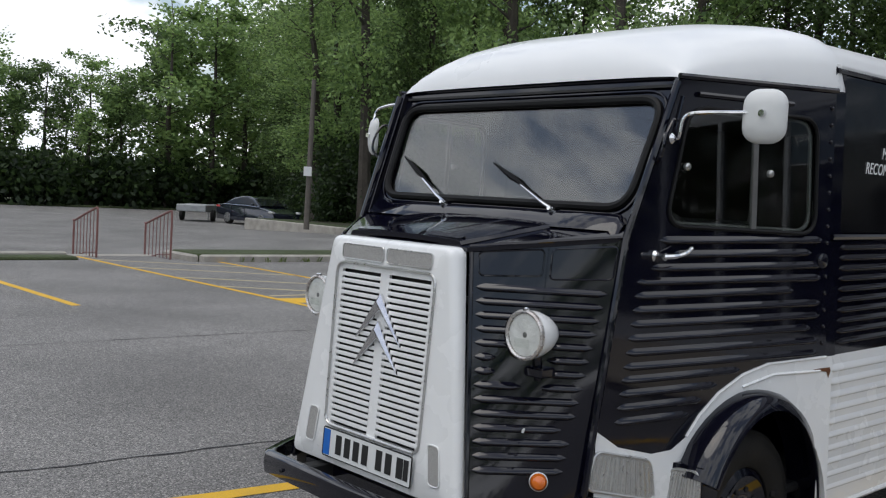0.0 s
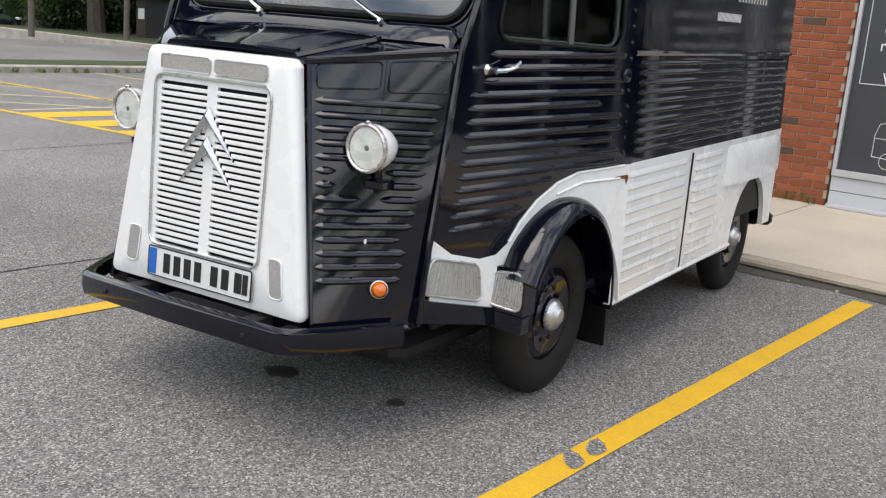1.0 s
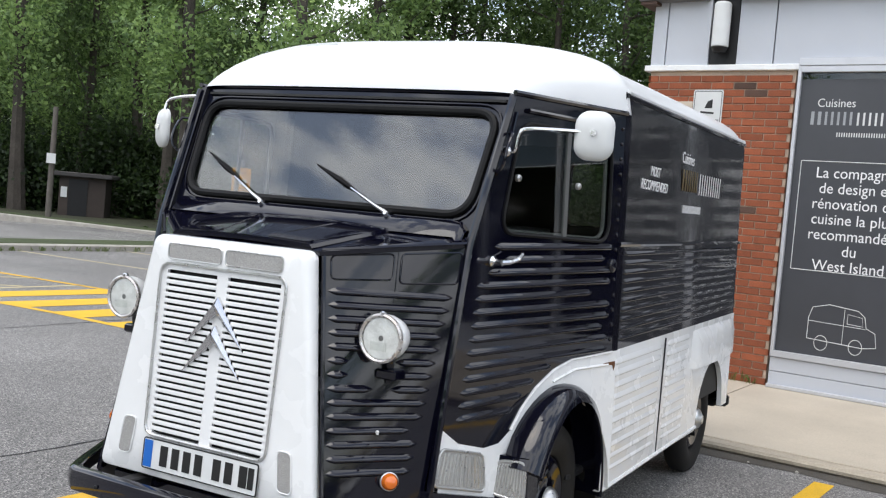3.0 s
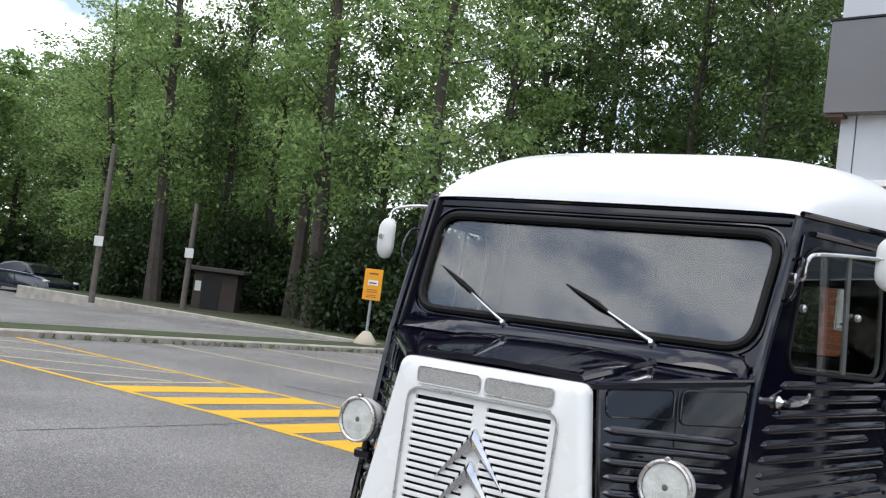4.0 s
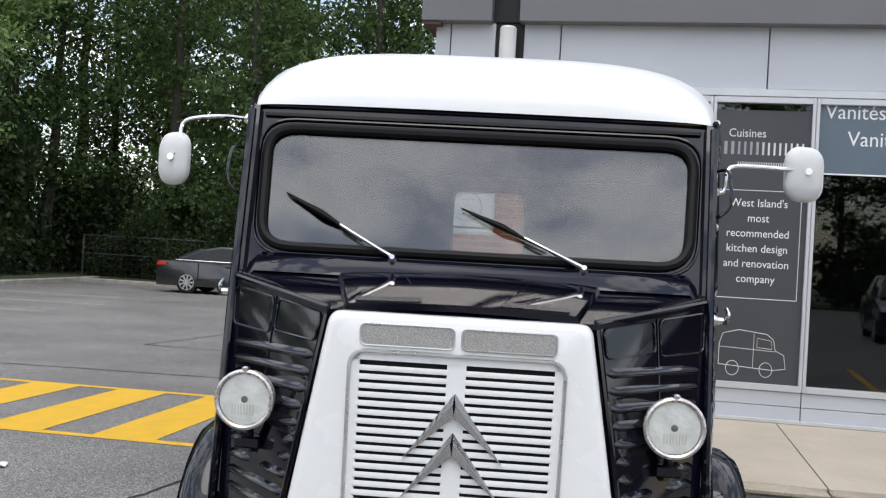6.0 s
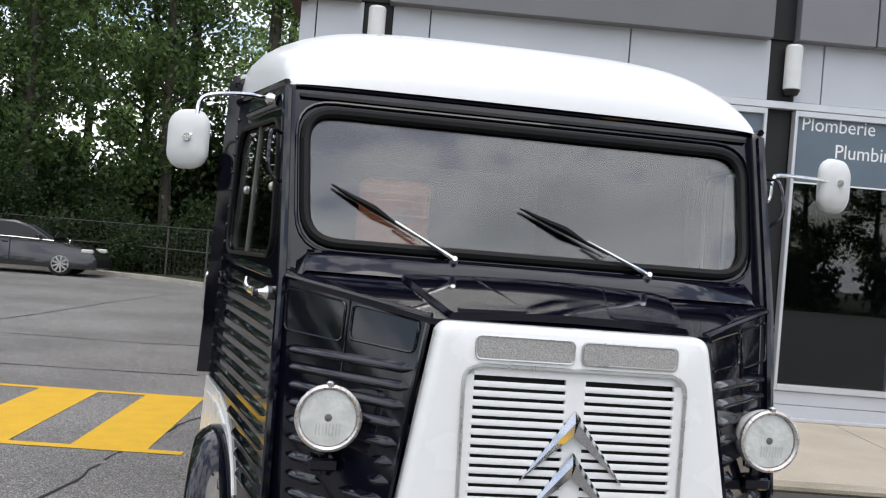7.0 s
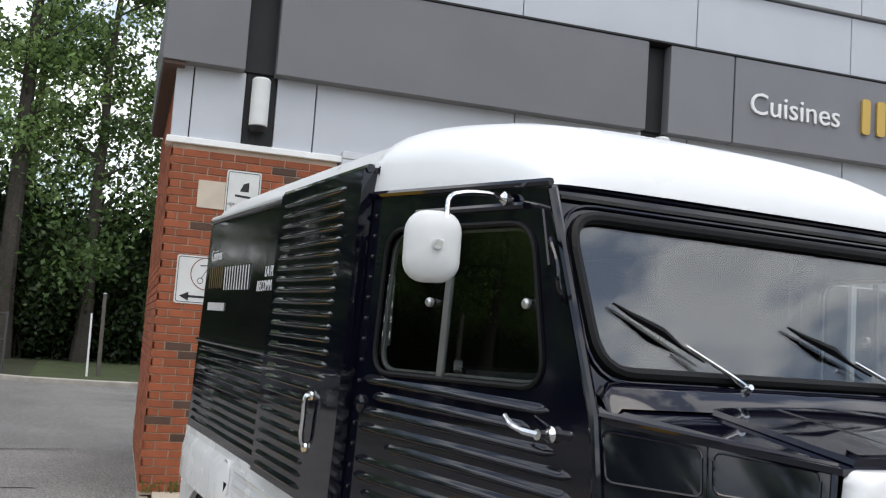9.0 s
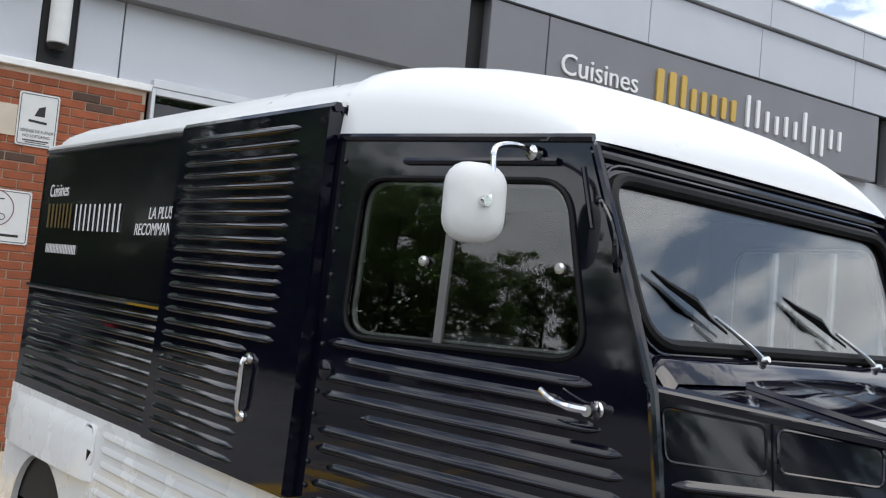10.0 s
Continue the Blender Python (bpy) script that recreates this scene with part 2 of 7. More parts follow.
M_SIDEGLASS = glass_mat("side_glass", (0.80, 0.82, 0.81), 0.0, 0.06)
M_INTERIOR = mat("cab_lining", (0.03, 0.03, 0.03), 0.75, vary=0.4, scale=4)
M_SEAT = mat("black_vinyl_seat", (0.016, 0.016, 0.017), 0.5, vary=0.3, scale=5, bump=0.001, bump_scale=50)
M_RIM = mat("rusty_lamp_rim", (0.72, 0.71, 0.69), 0.28, metal=0.7, vary=0.4, scale=22, dark=(0.22, 0.09, 0.03), rough_vary=0.1)
M_LAMPGLASS = glass_mat("lamp_glass", (0.95, 0.96, 0.95), 0.02, 0.04)
M_REFLECTOR = mat("lamp_reflector", (0.86, 0.86, 0.84), 0.22, metal=0.1, vary=0.3, scale=28, coat=0.6, bump=0.003, bump_scale=60)
M_DIVIDER = mat("dull_divider", (0.2, 0.2, 0.195), 0.45, metal=0.6, vary=0.2, scale=9)
M_FENCE = mat("dull_fence_wire", (0.10, 0.10, 0.10), 0.6, metal=0.4, vary=0.3, scale=5)
M_RUST = mat("rust", (0.16, 0.06, 0.02), 0.9, vary=0.5, scale=30)

M_BARK = mat("bark", (0.085, 0.072, 0.06), 0.95, vary=0.5, scale=2, fine=0.5, fine_scale=14, bump=0.03, bump_scale=12)
# leaf colour holds the gloom under the trees, hence nearly black
M_BUSH = leaf_mat("shaded_undergrowth_leaves", (0.010, 0.022, 0.007), (0.04, 0.075, 0.02))
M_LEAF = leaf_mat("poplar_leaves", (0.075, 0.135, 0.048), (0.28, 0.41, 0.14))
# darker copy of the poplar leaves, shade of the wood in its colour
M_LEAFSHADE = leaf_mat("shade_leaves", (0.026, 0.052, 0.016), (0.12, 0.195, 0.06))
M_GALV = mat("galvanised", (0.4, 0.41, 0.42), 0.5, metal=0.6, vary=0.3, scale=5)
M_WOODPOLE = mat("weathered_pole", (0.13, 0.115, 0.10), 0.9, vary=0.4, scale=4, bump=0.004, bump_scale=30)
M_RAIL = mat("faded_red_rail", (0.22, 0.1, 0.09), 0.6, vary=0.3, scale=5)
M_SIGNY = mat("amber_sign", (0.85, 0.36, 0.01), 0.45, vary=0.1, scale=4)
M_CARGREY = mat("car_grey_paint", (0.026, 0.026, 0.029), 0.22, metal=0.3, coat=0.8)
M_CARBLUE = mat("car_dark_blue_paint", (0.015, 0.02, 0.035), 0.22, metal=0.3, coat=0.8)
M_CARGLASS = mat("car_dark_glass", (0.008, 0.01, 0.012), 0.05, spec=0.3)
M_HUTROOF = mat("hut_roof", (0.06, 0.055, 0.055), 0.8, vary=0.3, scale=2)
M_HUTWALL = mat("hut_wall", (0.055, 0.042, 0.036), 0.85, vary=0.3, scale=2)
M_PAPER = mat("litter_paper", (0.7, 0.7, 0.68), 0.8)

# ---------------------------------------------------------------- mesh helpers
def finish(name, bm, material, smooth=35):
    me = bpy.data.meshes.new(name)
    bmesh.ops.recalc_face_normals(bm, faces=bm.faces)
    bm.to_mesh(me)
    bm.free()
    for m in material if isinstance(material, (list, tuple)) else [material]:
        me.materials.append(m)
    if smooth:
        me.shade_smooth()
        me.set_sharp_from_angle(angle=radians(smooth))
    return me


def part(name, bm, material, parent, label="", smooth=35):
    ob = new(name, finish(name, bm, material, smooth))
    ob.parent = parent
    if label:
        tagged(ob, label)
    return ob


PLACE = Matrix.Identity(4)                     # frame in which things are being set down
SHOP = Matrix.Translation((11.03, 3.91, 0)) @ Matrix.Rotation(-math.atan(0.12), 4, "Z") @ Matrix.Translation((-11.03, -3.91, 0))


def thing(name, loc, label, category, group="", kind="", rz=0):
    ob = new(name)
    ob.matrix_basis = PLACE @ pose(*loc, 0, 0, rz)
    ob.empty_display_size = 0.2
    return tagged(ob, label, category, group, kind)


def solo(name, bm, material, loc, label, category, group="", kind="", rz=0, smooth=35):
    ob = new(name, finish(name, bm, material, smooth))
    ob.matrix_basis = PLACE @ pose(*loc, 0, 0, rz)
    return tagged(ob, label, category, group, kind)


def bmn():
    return bmesh.new()


def faces(bm, rings, closed=True, cap=True):
    """Skins rings of points, each the same length."""
    vs = [[bm.verts.new(p) for p in r] for r in rings]
    n = len(vs[0])
    for a, b in zip(vs, vs[1:]):
        for i in range(n if closed else n - 1):
            j = (i + 1) % n
            bm.faces.new((a[i], a[j], b[j], b[i]))
    if cap and closed:
        bm.faces.new(vs[0][::-1])
        bm.faces.new(vs[-1])
    return vs


def box(bm, x0, x1, y0, y1, z0, z1, c=0.0):
    """A box, its edges chamfered by c."""
    if c <= 0:
        ring = lambda z: [(x0, y0, z), (x1, y0, z), (x1, y1, z), (x0, y1, z)]
        faces(bm, [ring(z0), ring(z1)])
        return
    def ring(z, i):
        a, b, d, e = x0 + i, x1 - i, y0 + i, y1 - i
        return [(a + c, d, z), (b - c, d, z), (b, d + c, z), (b, e - c, z), (b - c, e, z), (a + c, e, z), (a, e - c, z), (a, d + c, z)]
    faces(bm, [ring(z0, c), ring(z0 + c, 0), ring(z1 - c, 0), ring(z1, c)])


def prism(bm, pts, off):
    """An outline pushed along off."""
    off = Vector(off)
    a = [bm.verts.new(p) for p in pts]
    b = [bm.verts.new(Vector(p) + off) for p in pts]
    n = len(a)
    for i in range(n):
        j = (i + 1) % n
        bm.faces.new((a[i], a[j], b[j], b[i]))
    f = [bm.faces.new(a[::-1]), bm.faces.new(b)]
    if n > 4:
        bmesh.ops.triangulate(bm, faces=f)


def frame_of(axis):
    axis = Vector(axis).normalized()
    u = axis.cross(Vector((0, 0, 1)))
    if u.length < 1e-3:
        u = Vector((1, 0, 0))
    u.normalize()
    return u, axis.cross(u).normalized()


def lathe(bm, origin, axis, profile, seg=24, cap=True):
    """A turned form: profile of (distance along the axis, radius)."""
    o, ax = Vector(origin), Vector(axis).normalized()
    u, v = frame_of(ax)
    rings = []
    for d, r in profile:
        rings.append([o + ax * d + (u * math.cos(2 * math.pi * i / seg) + v * math.sin(2 * math.pi * i / seg)) * max(r, 1e-4) for i in range(seg)])
    faces(bm, rings, True, cap)


def cyl(bm, p0, p1, r0, r1=None, seg=14):
    p0, p1 = Vector(p0), Vector(p1)
    lathe(bm, p0, p1 - p0, [(0, r0), ((p1 - p0).length, r0 if r1 is None else r1)], seg)


def tube(bm, pts, r, seg=8):
    """A bent rod through the points; r may be one radius a point."""
    pts = [Vector(p) for p in pts]
    rs = r if isinstance(r, (list, tuple)) else [r] * len(pts)
    rings, u = [], None
    for i, p in enumerate(pts):
        t = (pts[min(i + 1, len(pts) - 1)] - pts[max(i - 1, 0)]).normalized()
        u = frame_of(t)[0] if u is None else (u - t * u.dot(t)).normalized()
        v = t.cross(u)
        rings.append([p + (u * math.cos(2 * math.pi * k / seg) + v * math.sin(2 * math.pi * k / seg)) * rs[i] for k in range(seg)])
    faces(bm, rings)


def bent(pts, n=6):
    """Points along a smooth curve through pts."""
    pts = [Vector(p) for p in pts]
    out = []
    for i in range(len(pts) - 1):
        a, b, c, d = pts[max(i - 1, 0)], pts[i], pts[i + 1], pts[min(i + 2, len(pts) - 1)]
        for k in range(n):
            t = k / n
            out.append(0.5 * ((2 * b) + (c - a) * t + (2 * a - 5 * b + 4 * c - d) * t * t + (3 * b - a - 3 * c + d) * t ** 3))
    return out + [pts[-1]]


def rib(bm, p0, p1, out, w=0.026, h=0.011, taper=0.038):
    """One pressed rib from p0 to p1, with tapered ends, standing out of a sheet."""
    p0, p1, out = Vector(p0), Vector(p1), Vector(out).normalized()
    ax = (p1 - p0)
    length = ax.length
    ax.normalize()
    side = out.cross(ax).normalized()
    if side.z < 0:
        side = -side
    taper = min(taper, length * 0.4)
    stops = [(0, 0.0), (taper * 0.5, 0.62), (taper, 1.0), (length - taper, 1.0), (length - taper * 0.5, 0.62), (length, 0.0)]
    rows = []
    for d, k in stops:
        c = p0 + ax * d
        ww = w * 0.5 * (0.14 + 0.86 * k)
        rows.append([c + side * (ww * s) + out * (h * k * q - 0.001) for s, q in ((-1, 0), (-0.86, 0.5), (-0.66, 0.9), (-0.42, 1.0), (-0.1, 0.88), (0.45, 0.46), (0.78, 0.16), (1, 0))])
    faces(bm, rows, closed=False)


def rrect(w, h, r, k=6):
    """Outline of a rounded rectangle about the middle, as (u, v) pairs, four corners of k + 1 points."""
    pts = []
    for cx, cy, a0 in ((w / 2 - r, h / 2 - r, 0), (-w / 2 + r, h / 2 - r, 90), (-w / 2 + r, -h / 2 + r, 180), (w / 2 - r, -h / 2 + r, 270)):
        for i in range(k + 1):
            a = radians(a0 + 90 * i / k)
            pts.append((cx + r * math.cos(a), cy + r * math.sin(a)))
    return pts


def ring_plate(bm, outer, inner, off):
    """A plate with a hole: both outlines have the same number of points."""
    off = Vector(off)
    o, i = [Vector(p) for p in outer], [Vector(p) for p in inner]
    faces(bm, [[p for p in i], [p for p in o], [p + off for p in o], [p + off for p in i], [p for p in i]], True, False)


def text_bm(body, size, align="LEFT", depth=0.002, squeeze=1.0, shear=0.0):
    """Letters of the built-in font as a mesh in the plane of x and y."""
    cu = bpy.data.curves.new("letters", "FONT")
    cu.body, cu.size, cu.align_x, cu.extrude, cu.shear = body, size, align, depth / 2, shear
    cu.resolution_u = 3
    ob = bpy.data.objects.new("letters", cu)
    scene.collection.objects.link(ob)
    dg = bpy.context.evaluated_depsgraph_get()
    me = bpy.data.meshes.new_from_object(ob.evaluated_get(dg))
    bm = bmesh.new()
    bm.from_mesh(me)
    bpy.data.objects.remove(ob)
    bpy.data.curves.remove(cu)
    bpy.data.meshes.remove(me)
    if squeeze != 1.0:
        bmesh.ops.scale(bm, vec=(squeeze, 1, 1), verts=bm.verts)
    return bm


def turned(bm, m):
    bmesh.ops.transform(bm, matrix=m, verts=bm.verts)
    return bm


# ---------------------------------------------------------------- ground
bm = bmn()
gx = [-160, -60, -20, -8, 0, 4, 8, 11, 14, 17, 20, 23, 26, 29, 32, 35, 48, 90, 180]
gy = [-160, -60, -24, -8, 0, 4, 8, 11, 13.5, 14.2, 15, 16, 17, 19.1, 20.0, 22, 26, 30, 34, 38, 42, 46, 50, 70, 110, 190]


def lie(x, y):
    """The second car park lies lower, beyond a short slope."""
    u = max(0.0, min(1.0, (x - 11) / 8))
    b = (1 - u) * max(0.0, min(1.0, (y - 19.1) / 0.9)) + u * max(0.0, min(1.0, (y - 26) / 14))
    return -0.45 * b


gv = [[bm.verts.new((x, y, lie(x, y))) for y in gy] for x in gx]
for i in range(len(gx) - 1):
    for j in range(len(gy) - 1):
        bm.faces.new((gv[i][j], gv[i + 1][j], gv[i + 1][j + 1], gv[i][j + 1]))
solo("ground", bm, M_ASPHALT, (0, 0, 0), "worn grey asphalt of a car park with cracks", "asphalt", kind="structure")


def stripe(name, a, b, w, label, mat_=M_YELLOW, group="painted lines"):
    a, b = Vector((*a, 0)), Vector((*b, 0))
    d = (b - a)
    n = Vector((-d.y, d.x, 0)).normalized() * w / 2
    bm = bmn()
    k = max(2, int(d.length / 0.35))
    rnd = random.Random(int(a.x * 100 + a.y * 37))
    left = [a + d * i / k + n * (1 + rnd.uniform(-0.05, 0.05)) for i in range(k + 1)]
    right = [a + d * i / k - n * (1 + rnd.uniform(-0.05, 0.05)) for i in range(k + 1)]
    faces(bm, [[p + Vector((0, 0, 0.004)) for p in left], [p + Vector((0, 0, 0.004)) for p in right]], False)
    return solo(name, bm, mat_, (0, 0, 0), label, "road marking", group, "structure", smooth=0)


stripe("bay_line", (2.2, 2.10), (7.70, 1.475), 0.125, "yellow painted parking bay line on asphalt")
stripe("bay_line", (2.7, 4.70), (7.6, 4.07), 0.12, "yellow painted parking bay line on asphalt")
stripe("bay_line", (2.5, -0.95), (7.6, -1.05), 0.12, "yellow painted parking bay line on asphalt")
for xx in (5.97, 3.1):
    stripe("bay_line", (xx, 11.8), (xx + 0.03, 17.2), 0.12, "faded yellow bay line across the lane")
for xx in (14.25, 17.1, 19.85, 22.7, 25.6):
    stripe("bay_line", (xx, 12.15), (xx + 0.05, 17.45), 0.10, "thin worn pale bay line of the far row", M_PALELINE)

# hatched walkway across the lane
H0, H1 = ((8.22, 4.48), (8.72, 9.8), (8.77, 18.8)), ((10.53, 4.25), (11.03, 9.8), (11.08, 18.4))
for border in (H0, H1):
    for a, b in zip(border, border[1:]):
        stripe("walkway_border", a, b, 0.11, "yellow border line of the hatched walkway")


def on_border(L, y):
    a, b = (L[0], L[1]) if y < L[1][1] else (L[1], L[2])
    return Vector((a[0] + (b[0] - a[0]) * (y - a[1]) / (b[1] - a[1]), y, 0.0045))


for i in range(8):
    y0 = 4.73 + 0.94 * i
    bm = bmn()
    faces(bm, [[on_border(H0, y0), on_border(H0, y0 + 0.52)], [on_border(H1, y0 - 0.22), on_border(H1, y0 + 0.30)]], False)
    solo("walkway_stripe", bm, M_YELLOW, (0, 0, 0), "broad yellow stripe of the hatched walkway", "road marking", "walkway stripes", "structure", smooth=0)
# worn slanting hatch lines on the far half of the walkway
for a, b in (((8.85, 12.12), (11.05, 12.08)), ((8.8, 13.45), (10.15, 12.2)), ((8.76, 14.85), (11.05, 12.98)), ((8.77, 16.6), (11.06, 14.75)), ((8.77, 18.2), (11.06, 16.35))):
    stripe("walkway_line", a, b, 0.10, "thin worn pale line of the walkway", M_PALELINE, "walkway lines")


def crack(pts, w=0.012):
    bm = bmn()
    rnd = random.Random(len(pts) * 7 + int(pts[0][0] * 10))
    fine_pts = []
    for a, b in zip(pts, pts[1:]):
        n = max(2, int(math.dist(a, b) / 0.12))
        for i in range(n):
            t = i / n
            fine_pts.append((a[0] + (b[0] - a[0]) * t + rnd.uniform(-0.02, 0.02), a[1] + (b[1] - a[1]) * t + rnd.uniform(-0.02, 0.02)))
    l, r = [], []
    for x, y in fine_pts:
        k = w * rnd.uniform(0.4, 1.3)
        l.append((x - k, y - k * 0.6, 0.003))
        r.append((x + k, y + k * 0.6, 0.003))
    faces(bm, [l, r], False)
    solo("crack", bm, M_CRACK, (0, 0, 0), "dark weathered crack in the asphalt", "crack", "asphalt cracks", "structure", smooth=0)


crack([(1.0, 5.8), (3.06, 5.46), (4.75, 5.3), (5.6, 5.24), (6.3, 5.05), (6.7, 5.2), (7.5, 5.0), (7.95, 4.95)], 0.014)
crack([(15.0, 8.26), (18.2, 7.6), (21.1, 7.16), (25, 6.4)], 0.03)
crack([(15.0, 8.26), (14.85, 6.9), (14.7, 5.6), (14.9, 4.0)], 0.025)
crack([(7.95, 4.95), (9.2, 4.6), (10.2, 4.3)], 0.014)
crack([(12.0, 4.7), (12.1, 8), (12.0, 12)], 0.02)
crack([(3.0, 0.5), (4.2, 0.2), (6.4, 0.6), (7.7, 0.4)], 0.008)
crack([(-1, 9), (4, 9.3), (9, 9.1), (14, 9.5)], 0.012)

# paved walk in front of the building, with its kerb; the shop stands a little askew to the van
PLACE = SHOP
SW0, SW1, YN, YS = 8.31, 11.02, 3.80, -16.0
bm = bmn()
ys = [YN, 2.5, 0.4, -1.7, -3.8, -5.9, -8.0, -10.1, -12.2, YS]
for a, b in zip(ys, ys[1:]):
    faces(bm, [[(x, y, z) for x, z in ((SW0 + 0.16, -0.05), (SW1 + 0.3, -0.05), (SW1 + 0.3, 0.13), (SW1, 0.13), (SW0 + 0.166, 0.062), (SW0 + 0.16, 0.056))] for y in (b + 0.006, a - 0.006)])
solo("pavement", bm, M_CONCRETE, (0, 0, 0), "pale concrete pavement slabs in front of the shop", "pavement", kind="structure")
bm = bmn()
for i in range(12):
    a = YN - 1.7 * i
    box(bm, SW0 + random.Random(i).uniform(-0.006, 0.006), SW0 + 0.155, a - 1.69, a, 0.0, 0.06 + random.Random(i + 50).uniform(-0.006, 0.004), 0.018)
for i in range(2):
    box(bm, SW0 + 0.02 + 1.6 * i, SW0 + 1.6 * i + 1.59, YN + 0.004, YN + 0.11, 0, 0.055 + 0.03 * i, 0.02)
solo("kerb", bm, M_KERBTOP, (0, 0, 0), "weathered concrete kerb along the pavement", "kerb", kind="structure")
# dark silt in the gutter below it
bm = bmn()
rg = random.Random(21)
outer_ = [(SW0 - 0.16 - rg.uniform(0, 0.12), YN - 0.25 * i, 0.003) for i in range(76)]
faces(bm, [[(SW0 + 0.02, p[1], 0.003) for p in outer_], outer_], False)
solo("gutter", bm, M_SILT, (0, 0, 0), "dark silt lying in the gutter", "gutter", kind="structure", smooth=0)
bm = bmn()
for i in range(14):
    random.seed(900 + i)
    x, y, s = SW0 - random.uniform(0.0, 0.22), 4.2 - i * 0.55 - random.uniform(0, 0.4), random.uniform(0.008, 0.02)
    lathe(bm, (x, y, 0), (0, 0, 1), [(0, s), (s * 0.5, s * 0.9), (s, s * 0.3)], 5)
solo("gravel", bm, M_KERB, (0, 0, 0), "loose grit lying along the kerb", "gravel", kind="stuff")

PLACE = Matrix.Identity(4)
# planted strip across the lot, beyond it the second lot and the woods' edge
def strip(name, x0, x1, y0, y1, h, material, label, category):
    bm = bmn()
    box(bm, x0, x1, y0, y1, -1.3, h, 0.03)
    solo(name, bm, material, (0, 0, 0), label, category, kind="structure")


strip("kerb", 10.55, 10.69, 17.62, 18.88, 0.13, M_KERB, "short concrete kerb closing the planted strip", "kerb")
strip("kerb", 10.7, 35.0, 17.5, 17.66, 0.14, M_KERB, "long concrete kerb along the planted strip", "kerb")
strip("verge", 10.7, 35.0, 17.67, 18.85, 0.15, M_GRASS, "narrow strip of mown grass", "grass")
strip("kerb", 10.7, 23.7, 18.86, 19.0, 0.14, M_KERB, "long concrete kerb along the planted strip", "kerb")
# kerb curving along the woods' edge, earth below the trees and a patch of lawn behind it
EDGE = [Vector((x, y, 0)) for x, y in ((33.6, 19.2), (33.3, 17.0), (33.0, 15.2), (32.4, 11.5), (31.75, 8.9), (30.9, 7.5), (29.8, 6.5), (28.3, 5.4), (27.3, 4.2), (26.9, 2.6), (26.9, -6.0), (27.2, -30.0))]
bm = bmn()
faces(bm, [[p + Vector((dx, 0, z)) for dx, z in ((0, -0.3), (0, 0.105), (0.02, 0.125), (0.15, 0.13), (0.17, 0.11), (0.17, -0.3))] for p in EDGE])
solo("kerb", bm, M_KERB, (0, 0, 0), "concrete kerb curving along the woods' edge", "kerb", kind="structure")
bm = bmn()
prism(bm, [p + Vector((0.172, 0, 0.10)) for p in EDGE[:9]] + [Vector((38.5, 3.4, 0.10)), Vector((38.5, -60, 0.10)), Vector((110, -60, 0.10)), Vector((110, 19.2, 0.10))], (0, 0, -0.5))
solo("verge", bm, M_FLOORF, (0, 0, 0), "shaded earth and litter below the trees", "ground", kind="structure")
bm = bmn()
prism(bm, [p + Vector((0.172, 0, 0.11)) for p in EDGE[8:]] + [Vector((38.49, -30, 0.11)), Vector((38.49, 3.39, 0.11))], (0, 0, -0.5))
solo("verge", bm, M_GRASS, (0, 0, 0), "mown lawn behind the curved kerb", "grass", kind="structure")
strip("kerb", 23.75, 23.89, 19.01, 37.9, 0.12, M_KERB, "concrete kerb beside the trees", "kerb")
strip("verge", 23.9, 25.4, 19.25, 37.9, 0.11, M_GRASS, "mown grass in front of the trees", "grass")
strip("verge", 25.41, 110.0, 19.25, 37.9, 0.10, M_FLOORF, "shaded earth and grass below the trees", "ground")
strip("verge", 36.0, 110.0, 38.0, 61.9, -0.35, M_GRASS, "grass bank beside the second car park", "grass")
strip("verge", -90.0, 110.0, 62.0, 150.0, -0.35, M_GRASS, "grass bank behind the second car park", "grass")
strip("verge", -90.0, -30.0, -60.0, 49.0, 0.10, M_GRASS, "grass bank on the far side of the car park", "grass")
# dark scuffs on the nearest bay line
for x, y, rz in ((4.40, 1.85, 20), (4.24, 1.87, 35)):
    bm = bmn()
    n_ = 14
    ring = [(0.085 * math.cos(2 * math.pi * i / n_) * random.Random(i).uniform(0.8, 1.1), 0.04 * math.sin(2 * math.pi * i / n_) * random.Random(i + 5).uniform(0.75, 1.15), 0.0062) for i in range(n_)]
    bm.faces.new([bm.verts.new(p) for p in ring])
    solo("scuff", bm, M_ASPHALT, (x, y, 0), "worn patch where the yellow line has gone", "scuff", "scuffs", "structure", rz=rz, smooth=0)

# ---------------------------------------------------------------- the shop
PLACE = SHOP
XF = 11.03           # face of the brickwork
YC = 3.91            # the corner
ZT = 3.20            # top of the brickwork
EAST = 26.0
SIDE_END = 15.0     # end of the brick side wall          # how far the side wall runs back


def slab(name, x0, x1, y0, y1, z0, z1, material, label, category="wall", c=0.0):
    bm = bmn()
    box(bm, x0, x1, y0, y1, z0, z1, c)
    return solo(name, bm, material, (0, 0, 0), label, category, kind="structure")


